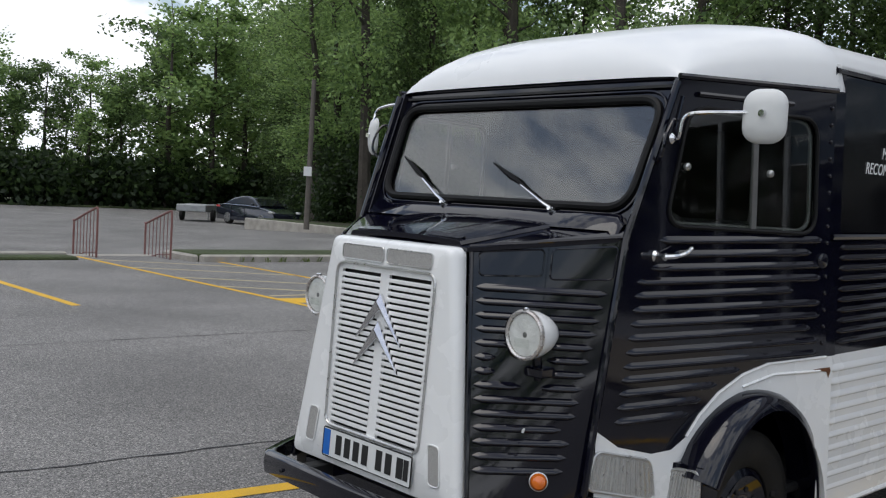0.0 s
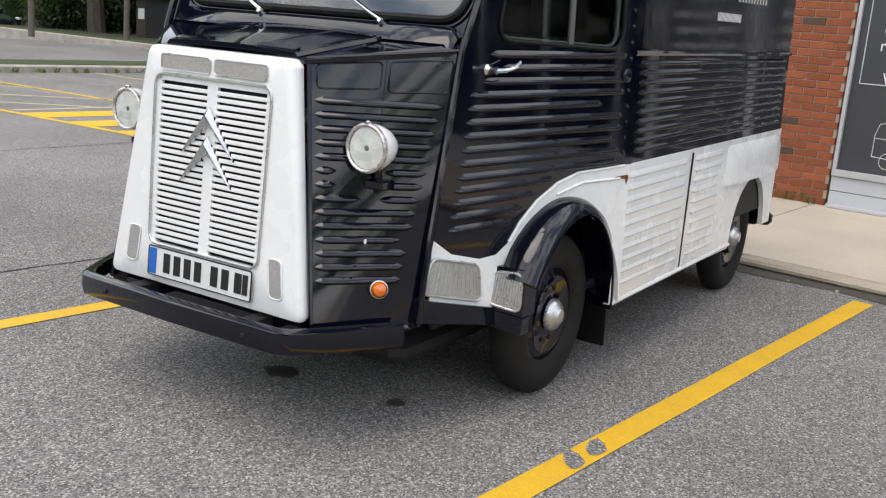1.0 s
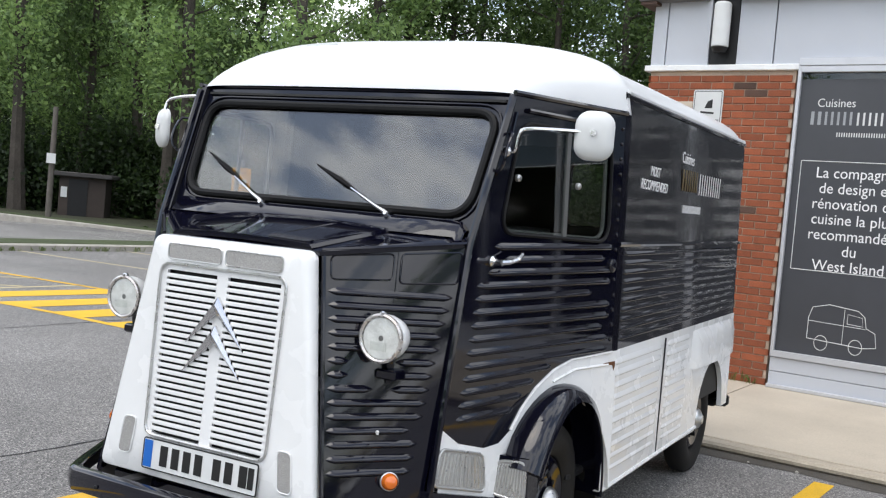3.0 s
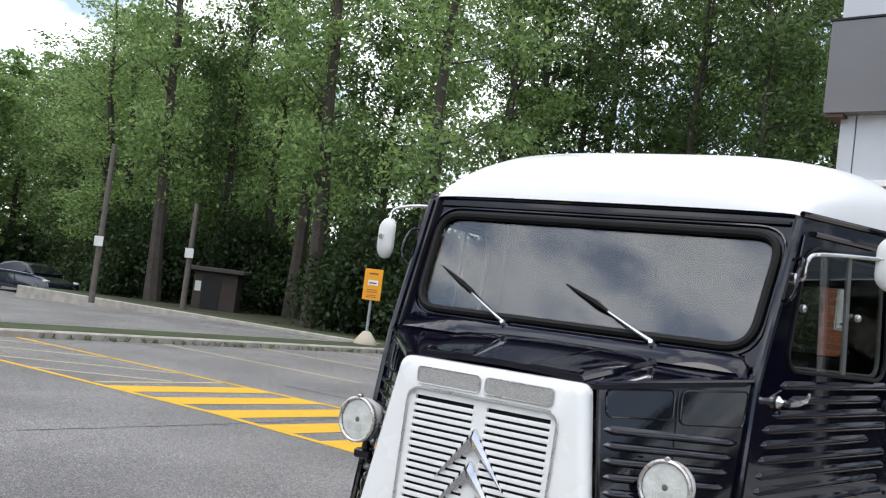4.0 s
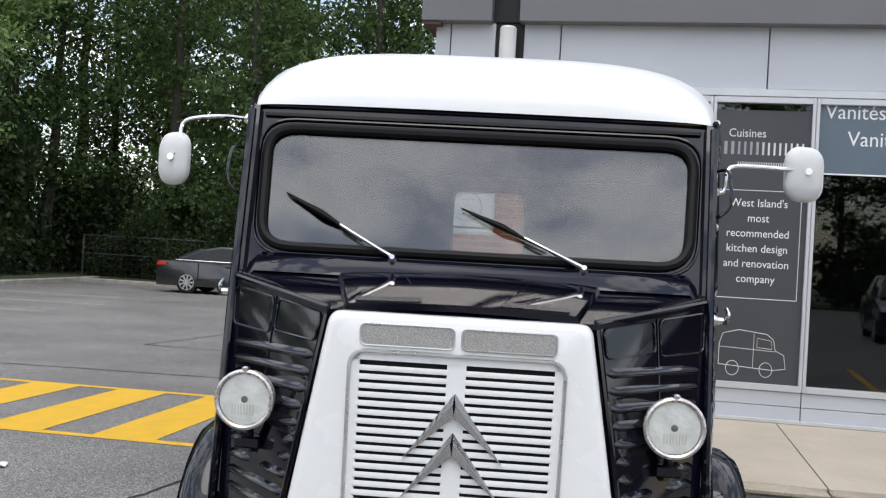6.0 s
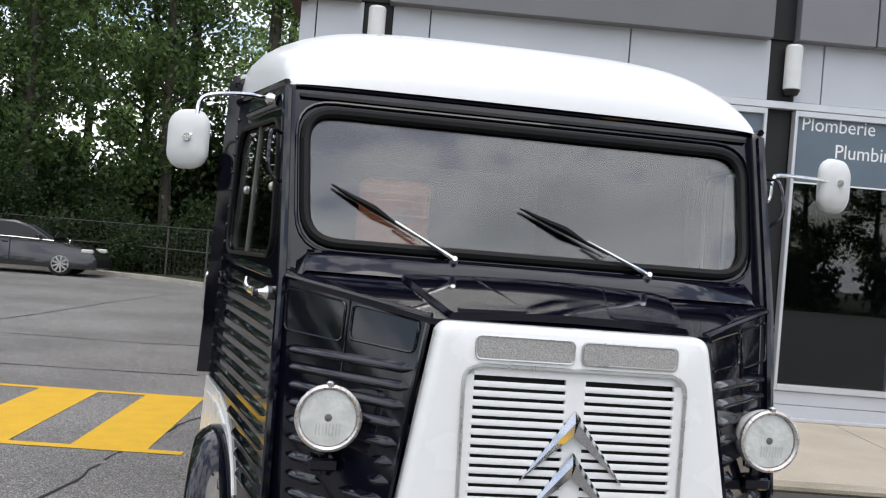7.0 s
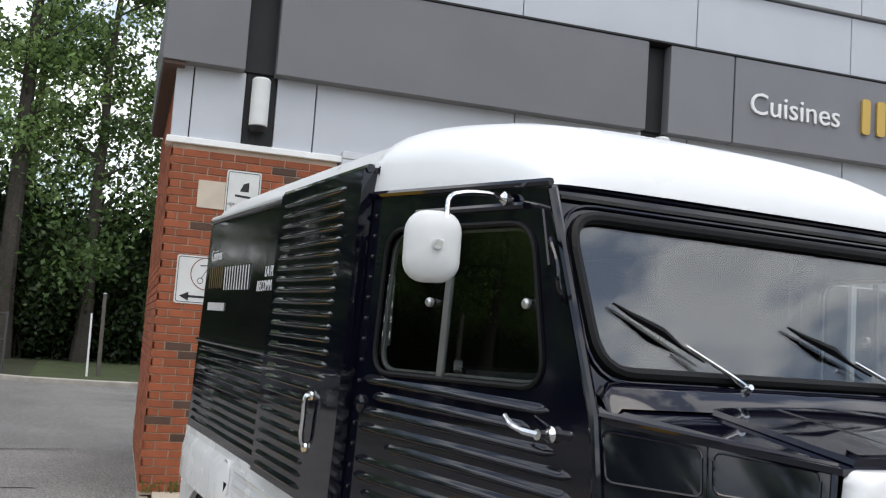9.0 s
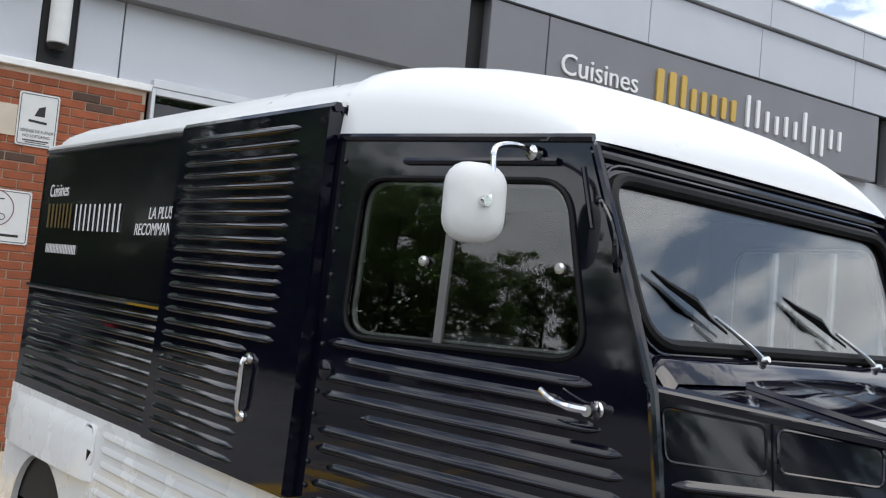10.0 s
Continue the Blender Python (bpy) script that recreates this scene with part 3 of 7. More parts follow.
wall_pier = slab("wall_pier", XF + 0.012, XF + 0.3, 2.40, YC - 0.012, 0.1, ZT, M_MORTAR, "red brick corner pier with pale mortar", "brick wall")
wall_side = slab("wall_side", XF + 0.31, SIDE_END, YC - 0.30, YC - 0.012, 0.0, 4.0, M_MORTAR, "long red brick side wall", "brick wall")
slab("wall_corner_rear", SIDE_END - 0.3, SIDE_END - 0.01, -1.19, YC - 0.31, 0, 6.0, M_MORTAR, "plain wall closing the corner room", "wall")
slab("wall_back", EAST - 0.3, EAST, -24, -1.51, 0, 7.0, M_MORTAR, "plain rear wall of the shop", "wall")
slab("wall_south", XF + 0.31, EAST - 0.31, -24, -23.7, 0, 7.0, M_MORTAR, "plain end wall of the shop", "wall")
# floor, inner wall and ceiling share one colour that imitates an unlit room
slab("shop_floor", XF + 0.11, SIDE_END - 0.32, -23.6, YC - 0.32, 0.05, 0.15, M_SHOPDARK, "shop floor, coloured near-black for the unlit room", "floor")
slab("shop_wall", XF + 3.4, XF + 3.5, -23.6, YC - 0.32, 0.16, 4.0, M_SHOPDARK, "inner shop wall, coloured near-black for the unlit room", "wall")
slab("ceiling", XF + 0.4, SIDE_END - 0.32, -23.6, YC - 0.32, 3.8, 3.9, M_SHOPDARK, "shop ceiling, coloured near-black for the unlit room", "ceiling")
slab("roof", XF + 0.4, SIDE_END - 0.41, -24, YC - 0.3, 5.75, 5.85, M_DARKMETAL, "flat roof of the shop", "roof")

# white drip trim on top of the brickwork
slab("trim", XF - 0.03, XF + 0.25, 2.36, YC + 0.05, ZT, ZT + 0.06, M_VWHITE, "white metal trim above the brickwork", "trim", 0.006)

# pale cladding above the windows, in panels
cladding = thing("cladding", (XF + 0.03, 0, ZT), "pale grey metal cladding panels above the windows", "cladding", kind="structure")
joints = [3.93, 3.77, 3.30] + [3.02, 2.645, 0.635, -0.80] + [-1.06, -1.345, -3.36, -5.37, -7.38, -9.39, -11.4, -13.4, -15.4, -17.4, -19.4, -21.4, -23.5]
joints = sorted(set(joints), reverse=True)
for a, b in zip(joints, joints[1:]):
    if (a, b) in ((3.30, 3.02), (-0.80, -1.06)):
        continue
    z0 = 0.06 if a > 2.4 else 0.125
    bm = bmn()
    box(bm, 0, 0.12, b + 0.006, a - 0.006, z0, 0.73, 0.004)
    part("panel", bm, M_PANEL, cladding)
bm = bmn()
box(bm, 0.06, 0.2, -23.5, 3.90, 0.04, 0.74)
part("backing", bm, M_DARKMETAL, cladding)

# grey fascia band, standing proud, and the light panels above it
fascia = thing("fascia", (XF - 0.12, 0, 3.92), "grey metal fascia band with dark recesses", "fascia", kind="structure")
for a, b, m_ in ((4.06, 3.33, M_PANELD), (3.06, -0.765, M_PANELD), (-1.02, -1.805, M_SIGNBAND), (-1.811, -7.90, M_SIGNBAND), (-8.15, -23.6, M_PANELD)):
    bm = bmn()
    box(bm, 0, 0.3, b + 0.005, a - 0.005, 0, 0.94, 0.006)
    part("panel", bm, m_, fascia)
bm = bmn()
box(bm, 0.14, 0.4, -23.6, 4.04, 0.02, 0.93)
part("backing", bm, M_DARKMETAL, fascia)
bm = bmn()
box(bm, -0.01, 0.31, -23.6, 4.07, 0.945, 0.965)
part("cap_strip", bm, M_DARKMETAL, fascia)

parapet = thing("parapet", (XF - 0.02, 0, 4.89), "pale grey metal parapet in two rows of panels", "parapet", kind="structure")
for z0, z1, sh in ((0.0, 0.70, 0.0), (0.725, 1.12, -0.06)):
    y = 4.0
    bits = [1.36] + [2.01] * 14 if sh >= 0 else [1.44] + [2.01] * 14
    while y > -23.5:
        w = bits.pop(0)
        bm = bmn()
        box(bm, sh, 0.3, max(y - w, -23.6) + 0.005, y - 0.005, z0, z1, 0.005)
        part("panel", bm, M_PANEL, parapet)
        y -= w
bm = bmn()
box(bm, -0.085, 0.36, -23.6, 4.02, 1.125, 1.16, 0.008)
part("coping", bm, M_PANEL, parapet)
bm = bmn()
box(bm, 0.06, 0.34, -23.55, 3.95, 0.02, 1.11)
part("backing", bm, M_DARKMETAL, parapet)
# side return of the upper walls
slab("wall_side_upper", XF + 0.31, SIDE_END - 0.4, YC - 0.29, YC - 0.06, 3.92, 6.0, M_PANELD, "grey metal upper side wall", "wall")
slab("wall_side_rear", SIDE_END - 0.31, EAST, -1.5, -1.2, 0.0, 6.0, M_MORTAR, "set-back side wall behind the corner", "wall")
slab("soffit", XF - 0.1, SIDE_END - 0.35, YC - 0.05, YC + 0.13, 3.885, 3.915, mat("brown_soffit", (0.09, 0.05, 0.035), 0.7, vary=0.3, scale=3), "brown soffit below the fascia", "soffit")
slab("fascia_return", XF + 0.19, SIDE_END - 0.4, YC + 0.05, YC + 0.148, 3.92, 4.86, M_PANELD, "grey fascia band turned round the corner", "fascia", 0.006)
slab("parapet_return", XF + 0.3, SIDE_END - 0.4, YC - 0.04, YC + 0.06, 4.89, 6.0, M_PANEL, "pale parapet turned round the corner", "parapet", 0.006)

# dark recessed columns with tubular wall lamps
for y0, y1 in ((3.02, 3.30), (-1.06, -0.80)):
    slab("column", XF + 0.05, XF + 0.16, y0 + 0.004, y1 - 0.004, 3.27 if y0 > 0 else 0.3, 4.88, M_DARKMETAL, "dark metal recess between the panels", "column")
    lamp = thing("wall_lamp", (XF - 0.06, (y0 + y1) / 2 + (0.01 if y0 > 0 else -0.08), 3.43), "white half-round tubular wall lamp", "wall lamp", "tubular wall lamps")
    bm = bmn()
    lathe(bm, (0.02, 0, 0), (0, 0, 1), [(0, 0.075), (0.01, 0.085), (0.43, 0.085), (0.45, 0.07)], 20)
    part("shade", bm, M_SIGNWHITE, lamp)
    bm = bmn()
    lathe(bm, (0.02, 0, -0.05), (0, 0, 1), [(0, 0.06), (0.049, 0.085)], 20)
    part("base_cap", bm, M_DARKMETAL, lamp)
    bm = bmn()
    box(bm, 0.06, 0.16, -0.03, 0.03, 0.12, 0.3)
    part("bracket", bm, M_DARKMETAL, lamp)

# shop windows: bays of one storey-high pane above a low panelled sill
SILL, HEAD = 0.43, 3.235
BAYS = [(2.37, 1.13), (1.13, 0.18), (0.18, -0.79), (-1.07, -2.275), (-2.275, -3.51)] + [(-3.51 - 1.235 * i, -4.745 - 1.235 * i) for i in range(9)]
for n, (a, b) in enumerate(BAYS):
    win = thing("window_%d" % (n + 1), (XF, (a + b) / 2, 0.13), "tall shop window in a pale aluminium frame", "window", kind="structure")
    h = (a - b) / 2
    fw = 0.032
    bm = bmn()
    for s in (-1, 1):
        box(bm, -0.05, 0.06, s * h - (fw if s > 0 else 0) + (0.002 if s < 0 else -0.002), s * h + (fw if s < 0 else 0) + (0.002 if s < 0 else -0.002), SILL - 0.13, HEAD - 0.13, 0.004)
    box(bm, -0.05, 0.06, -h + fw, h - fw, HEAD - 0.19, HEAD - 0.13, 0.004)
    box(bm, -0.055, 0.06, -h + fw, h - fw, SILL - 0.13, SILL - 0.07, 0.004)
    part("window_frame", bm, M_ALU, win)
    bm = bmn()
    box(bm, 0.0, 0.008, -h + fw, h - fw, SILL - 0.07, HEAD - 0.19)
    g = part("pane", bm, M_SHOPGLASS, win, smooth=0)
    g.visible_shadow = False
    bm = bmn()
    box(bm, -0.03, 0.1, -h + 0.004, h - 0.004, 0.16, SILL - 0.135, 0.004)
    box(bm, -0.03, 0.1, -h + 0.004, h - 0.004, 0.01, 0.155, 0.004)
    part("sill_panel", bm, M_PANEL, win)
    bm = bmn()
    box(bm, -0.075, -0.031, -h, h, 0.0, 0.035, 0.004)
    part("sill_trim", bm, M_ALU, win)
slab("trim", XF - 0.055, XF + 0.03, -14.6, 2.365, HEAD + 0.003, HEAD + 0.075, M_ALU, "aluminium head rail above the shop windows", "trim", 0.004)
PLACE = Matrix.Identity(4)

# ---------------------------------------------------------------- the delivery van
VX = 5.6
van = thing("delivery_van", (VX, 3.17, 0), "black and white vintage corrugated delivery van parked on asphalt", "van")


def V(x, v, z):
    """A place on the van: along it, across it, up; the load box sits a little tail-high."""
    lift = max(0.0, x - 5.15) * 0.016 * max(0.0, min(1.0, (z - 0.45) / 0.5))
    return Vector((x - VX, v, z + lift))


def front(v, z, off=0.0):
    """On the steep nose panel."""
    return V(3.617 + (z - 0.46) * 0.05 - off, v, z + off * 0.05)


def side(x, z, s, off=0.0):
    """On the cab side, which widens towards the rear and leans in a little towards the roof."""
    return V(x - 0.22 * off, s * (0.785 + (x - 4.27) * 0.225 - (z - 1.4) * 0.034 + off * 0.976), z)


def screen(v, z, off=0.0):
    """On the raked windscreen."""
    return V(4.165 + (z - 1.46) * 0.366 - off * 0.94, v, z + off * 0.34)


def body(x, z, s, off=0.0):
    """On the load box's side, leaning in a little towards the roof."""
    return V(x, s * (0.992 - (z - 0.99) * 0.034 + off), z)


def rquad(corners, r, k=6):
    """A four-cornered outline with rounded corners."""
    c = [Vector(p) for p in corners]
    out = []
    for i in range(4):
        p, a, b = c[i], c[i - 1], c[(i + 1) % 4]
        ra = p + (a - p).normalized() * r
        rb = p + (b - p).normalized() * r
        for j in range(k + 1):
            t = j / k
            out.append(ra * (1 - t) ** 2 + p * (2 * t * (1 - t)) + rb * t * t)
    return out


def rib_part(parent, p0, p1, out, w=0.026, h=0.011, material=None, taper=0.05):
    bm = bmn()
    rib(bm, p0, p1, out, w, h, taper)
    return part("rib", bm, material or M_VBLACK, parent, smooth=60)


NF = Vector((-1, 0, 0.05)).normalized()

# nose: white shell with an opening for the grille
bm = bmn()
outer = rquad([front(-0.332, 1.352), front(0.332, 1.352), front(0.486, 0.478), front(-0.486, 0.478)], 0.035)
inner = rquad([front(-0.287, 1.262), front(0.287, 1.262), front(0.277, 0.628), front(-0.277, 0.628)], 0.045)


def rolled(wide_top, wide_low, up, down, deep_top, deep_low):
    """The outline spread outwards and set back, more so at the top."""
    out = []
    for p in outer:
        t = (p.z - 0.478) / 0.874
        k = (wide_low + (wide_top - wide_low) * t)
        v = p.y + math.copysign(k, p.y) * min(1.0, abs(p.y) / 0.3)
        z = p.z + (up if p.z > 1.2 else -down if p.z < 0.6 else up * t - down * (1 - t))
        out.append(Vector((p.x, v, z)) - NF * (deep_low + (deep_top - deep_low) * t))
    return out


faces(bm, [[p - NF * 0.02 for p in inner], inner, outer, rolled(0.010, 0.008, 0.007, 0.004, 0.004, 0.002), rolled(0.018, 0.013, 0.013, 0.006, 0.012, 0.007), rolled(0.025, 0.016, 0.018, 0.008, 0.030, 0.014), rolled(0.029, 0.017, 0.021, 0.008, 0.066, 0.030), rolled(0.0, -0.02, 0.010, -0.01, 0.085, 0.05)], True, False)
nose = part("nose_panel", bm, M_VWHITE, van, "white pressed-steel nose panel", smooth=50)
# added sheet behind the louvres, coloured as the shade inside the nose
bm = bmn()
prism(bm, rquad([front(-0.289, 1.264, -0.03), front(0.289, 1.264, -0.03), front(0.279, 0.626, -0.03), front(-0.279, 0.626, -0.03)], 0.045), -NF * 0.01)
part("grille_backing", bm, M_SLOTSHADE, nose)
# rounded bead round the grille
bm = bmn()
bead = [p + NF * 0.004 for p in rquad([front(-0.292, 1.267), front(0.292, 1.267), front(0.282, 0.623), front(-0.282, 0.623)], 0.047)]
tube(bm, bead + bead[:1], 0.0055, 6)
part("grille_bead", bm, M_ALLOY, nose, "thin grey bead round the grille")
# centre bar and side rails
bm = bmn()
prism(bm, [front(-0.026, 1.258, -0.004), front(0.026, 1.258, -0.004), front(0.026, 0.628, -0.004), front(-0.026, 0.628, -0.004)], -NF * 0.012)
for s in (-1, 1):
    prism(bm, [front(s * 0.264, 1.26, -0.003), front(s * 0.287, 1.254, -0.003), front(s * 0.278, 0.63, -0.003), front(s * 0.255, 0.63, -0.003)], -NF * 0.012)
prism(bm, [front(-0.286, 1.262, -0.003), front(0.286, 1.262, -0.003), front(0.286, 1.242, -0.003), front(-0.286, 1.242, -0.003)], -NF * 0.012)
part("grille_surround", bm, M_VWHITE, nose)
# louvres
slat_me = None
for side_s in (-1, 1):
    for i in range(25):
        z = 1.222 - 0.0238 * i
        if slat_me is None:
            bm = bmn()
            L = 0.121
            prof = [(-0.002, 0.0065), (0.0015, 0.0065), (0.006, -0.0060), (0.004, -0.0085), (-0.001, -0.0075)]
            rings = []
            for d, k in ((-L, 0.25), (-L + 0.012, 1.0), (L - 0.012, 1.0), (L, 0.25)):
                rings.append([Vector((-o * k, d, zz)) for o, zz in prof])
            faces(bm, rings)
            slat_me = finish("louvre", bm, M_VWHITE, 40)
        ob = new("louvre", slat_me)
        ob.parent = nose
        c = front(side_s * 0.145, z, -0.004)
        ob.location = c
        ob.rotation_euler = (0, radians(3), 0)
# small mesh vents above the grille, and the flush lamps low down
for s in (-1, 1):
    bm = bmn()
    prism(bm, rquad([front(s * 0.014, 1.337, 0.001), front(s * 0.262, 1.337, 0.001), front(s * 0.260, 1.286, 0.001), front(s * 0.014, 1.286, 0.001)], 0.014), NF * 0.003)
    vent = part("vent", bm, M_MESH, nose, "pale metal mesh vent")
    bm = bmn()
    o = rquad([front(s * 0.010, 1.340, 0.004), front(s * 0.266, 1.340, 0.004), front(s * 0.264, 1.283, 0.004), front(s * 0.010, 1.283, 0.004)], 0.016)
    tube(bm, o + o[:1], 0.0026, 5)
    part("vent_rim", bm, M_ALLOY, vent)
    bm = bmn()
    prism(bm, rquad([front(s * 0.333, 0.672, 0.001), front(s * 0.385, 0.672, 0.001), front(s * 0.403, 0.540, 0.001), front(s * 0.350, 0.540, 0.001)], 0.018), NF * 0.004)
    lampv = part("lower_vent", bm, M_MESH, nose, "small pale grey vent")
    bm = bmn()
    o = rquad([front(s * 0.329, 0.676, 0.004), front(s * 0.389, 0.676, 0.004), front(s * 0.407, 0.536, 0.004), front(s * 0.346, 0.536, 0.004)], 0.02)
    tube(bm, o + o[:1], 0.003, 5)
    part("vent_rim", bm, M_VWHITE, lampv)

# the two chevrons of the badge
for zc in (1.168, 1.064):
    bm = bmn()
    e = 0.014
    for s in (-1, 1):
        tip = (s * 0.134, zc - 0.182)
        a0, a1 = front(0, zc, 0.012), front(0, zc - 0.062, 0.012)
        t0 = front(tip[0], tip[1], 0.008)
        ridge = front(s * 0.004, zc - 0.03, 0.03)
        bk0, bk1, bt = front(0, zc, 0.0), front(0, zc - 0.062, 0.0), front(tip[0], tip[1], 0.0)
        vs = [bm.verts.new(p) for p in (a0, a1, t0, ridge, bk0, bk1, bt)]
        for f in ((0, 3, 2), (3, 1, 2), (0, 4, 6, 2), (1, 5, 6, 2), (0, 1, 3), (4, 5, 6)):
            bm.faces.new([vs[i] for i in f])
    part("chevron", bm, M_CHROME, nose, "polished metal chevron", smooth=20)

# number plate: white, blue strip, characters as plain bars
bm = bmn()
prism(bm, rquad([front(-0.265, 0.612, 0.012), front(0.265, 0.612, 0.012), front(0.265, 0.505, 0.012), front(-0.265, 0.505, 0.012)], 0.008, 3), NF * 0.003)
plate = part("number_plate", bm, M_PLATE, van, "white number plate with blue strip")
bm = bmn()
prism(bm, [front(0.222, 0.608, 0.0162), front(0.262, 0.608, 0.0162), front(0.262, 0.509, 0.0162), front(0.222, 0.509, 0.0162)], NF * 0.001)
part("plate_strip", bm, M_BLUE, plate)
for v0 in (0.165, 0.11, 0.055, 0.0, -0.085, -0.14, -0.205, -0.245):
    bm = bmn()
    prism(bm, [front(v0 + 0.018, 0.597, 0.0162), front(v0 - 0.018 + (0.01 if v0 < -0.24 else 0), 0.597, 0.0162), front(v0 - 0.018 + (0.01 if v0 < -0.24 else 0), 0.522, 0.0162), front(v0 + 0.018, 0.522, 0.0162)], NF * 0.0008)
    part("plate_bar", bm, M_BLACKPRINT, plate)
bm = bmn()
o = rquad([front(-0.267, 0.614, 0.014), front(0.267, 0.614, 0.014), front(0.267, 0.503, 0.014), front(-0.267, 0.503, 0.014)], 0.008, 3)
tube(bm, o + o[:1], 0.003, 5)
part("plate_rim", bm, M_BLACKPRINT, plate)

# corrugated cheeks beside the nose
for s in (-1, 1):
    TF, TR, BR, BF = V(3.742, s * 0.372, 1.372), V(4.128, s * 0.755, 1.436), V(3.965, s * 0.722, 0.44), V(3.645, s * 0.522, 0.44)
    nrm = (TR - TF).cross(BF - TF)
    nrm = nrm.normalized() if nrm.x < 0 else -nrm.normalized()

    def cheek(a, z, off=0.0):
        t = (1.372 + 0.064 * a - z) / (0.932 + 0.064 * a)
        return TF.lerp(BF, t).lerp(TR.lerp(BR, t), a) + nrm * off

    bm = bmn()
    rows = [[cheek(a / 8, 1.372 + 0.064 * a / 8 - (0.932 + 0.064 * a / 8) * t / 10) for a in range(9)] for t in range(11)]
    faces(bm, rows, False)
    # shallow raised frames of the two upper panels
    for a0, a1 in ((0.05, 0.475), (0.525, 0.95)):
        o = rquad([cheek(a0, 1.355 + 0.05 * a0, 0.002), cheek(a1, 1.355 + 0.05 * a1, 0.002), cheek(a1, 1.285, 0.002), cheek(a0, 1.275, 0.002)], 0.02, 4)
        tube(bm, o + o[:1], 0.0035, 5)
    # seam down the middle, edge beads
    tube(bm, [cheek(0.5, 1.39, 0.002), cheek(0.5, 1.0, 0.002)], 0.002, 5)
    tube(bm, [TF + nrm * 0.004, BF + nrm * 0.004], 0.008, 6)
    tube(bm, [BF, BR], 0.012, 6)
    ck = part("cheek", bm, M_VBLACK, van, "black corrugated cheek panel", smooth=50)
    for i in range(14):
        z = 1.236 - 0.0475 * i
        a0, a1 = 0.03, 0.935 - 0.008 * i
        if i in (5, 6):
            spans = ((a0, 0.2), (0.56, a1))
        elif i in (4, 7):
            spans = ((a0, 0.40), (0.54, a1))
        elif i == 10:
            spans = ((a0, 0.76),)
        else:
            spans = ((a0, a1),)
        for b0, b1 in spans:
            rib_part(ck, cheek(b0, z), cheek(b1, z), nrm, 0.031, 0.0145, None, 0.034)

    # headlamp
    c = V(3.785, s * 0.608, 1.092)
    bm = bmn()
    lathe(bm, c, (1, 0, 0), [(0.046, 0.0), (0.046, 0.06), (0.006, 0.0745), (0.0, 0.082), (0.02, 0.084), (0.05, 0.08), (0.09, 0.066), (0.125, 0.045), (0.145, 0.018), (0.148, 0.0)], 28)
    hl = part("headlamp", bm, M_VWHITE, van, "round headlamp in a white bowl")
    bm = bmn()
    lathe(bm, c, (1, 0, 0), [(-0.004, 0.074), (-0.008, 0.08), (-0.004, 0.0865), (0.008, 0.0865), (0.012, 0.08), (0.012, 0.074), (-0.004, 0.074)], 32, False)
    part("rim", bm, M_RIM, hl, "dull metal rim with rust spots")
    bm = bmn()
    lathe(bm, c, (1, 0, 0), [(-0.016, 0.0), (-0.0145, 0.025), (-0.010, 0.05), (-0.002, 0.073), (0.004, 0.074)], 28)
    lens = part("lens", bm, M_LAMPGLASS, hl, "ribbed clear headlamp glass")
    lens.visible_shadow = False
    bm = bmn()
    lathe(bm, c, (1, 0, 0), [(0.002, 0.0725), (0.018, 0.066), (0.032, 0.05), (0.042, 0.028), (0.045, 0.0)], 28)
    part("reflector", bm, M_REFLECTOR, hl, "bright bowl behind the glass")
    bm = bmn()
    lathe(bm, c, (1, 0, 0), [(0.0, 0.0), (0.002, 0.010), (0.008, 0.015), (0.024, 0.015), (0.044, 0.014)], 16)
    part("bulb", bm, M_DIVIDER, hl, "dark bulb cap")
    bm = bmn()
    for k in range(8):
        yy = (k - 3.5) * 0.0085
        prism(bm, [c + Vector((-0.0155, yy - 0.002, -0.012)), c + Vector((-0.0155, yy + 0.002, -0.012)), c + Vector((-0.0125, yy + 0.002, -0.042)), c + Vector((-0.0125, yy - 0.002, -0.042))], (0.004, 0, 0))
    part("lens_ribs", bm, M_LAMPGLASS, hl)
    bm = bmn()
    lathe(bm, c + Vector((0.002, 0, 0.083)), (0, 0, 1), [(0, 0.012), (0.008, 0.012), (0.012, 0.006)], 10)
    part("top_screw", bm, M_CHROME, hl)
    bm = bmn()
    tube(bm, bent([c + Vector((0.07, 0, -0.06)), c + Vector((0.08, 0, -0.12)), cheek(0.52, 0.93, 0.0)], 5), 0.014, 8)
    box(bm, c.x + 0.05, c.x + 0.13, c.y - 0.04, c.y + 0.04, c.z - 0.15, c.z - 0.115, 0.006)
    part("bracket", bm, M_VBLACK, hl)

    # amber turn lamp
    q = cheek(0.62, 0.585, 0.0)
    bm = bmn()
    lathe(bm, q, nrm, [(0.0, 0.033), (0.022, 0.033), (0.024, 0.029)], 20)
    ind = part("turn_lamp", bm, M_ALLOY, van, "amber turn lamp on a metal base")
    bm = bmn()
    lathe(bm, q, nrm, [(0.02, 0.03), (0.035, 0.029), (0.048, 0.022), (0.055, 0.008), (0.0555, 0.0)], 20)
    part("lens", bm, M_ORANGE, ind, "amber lens")

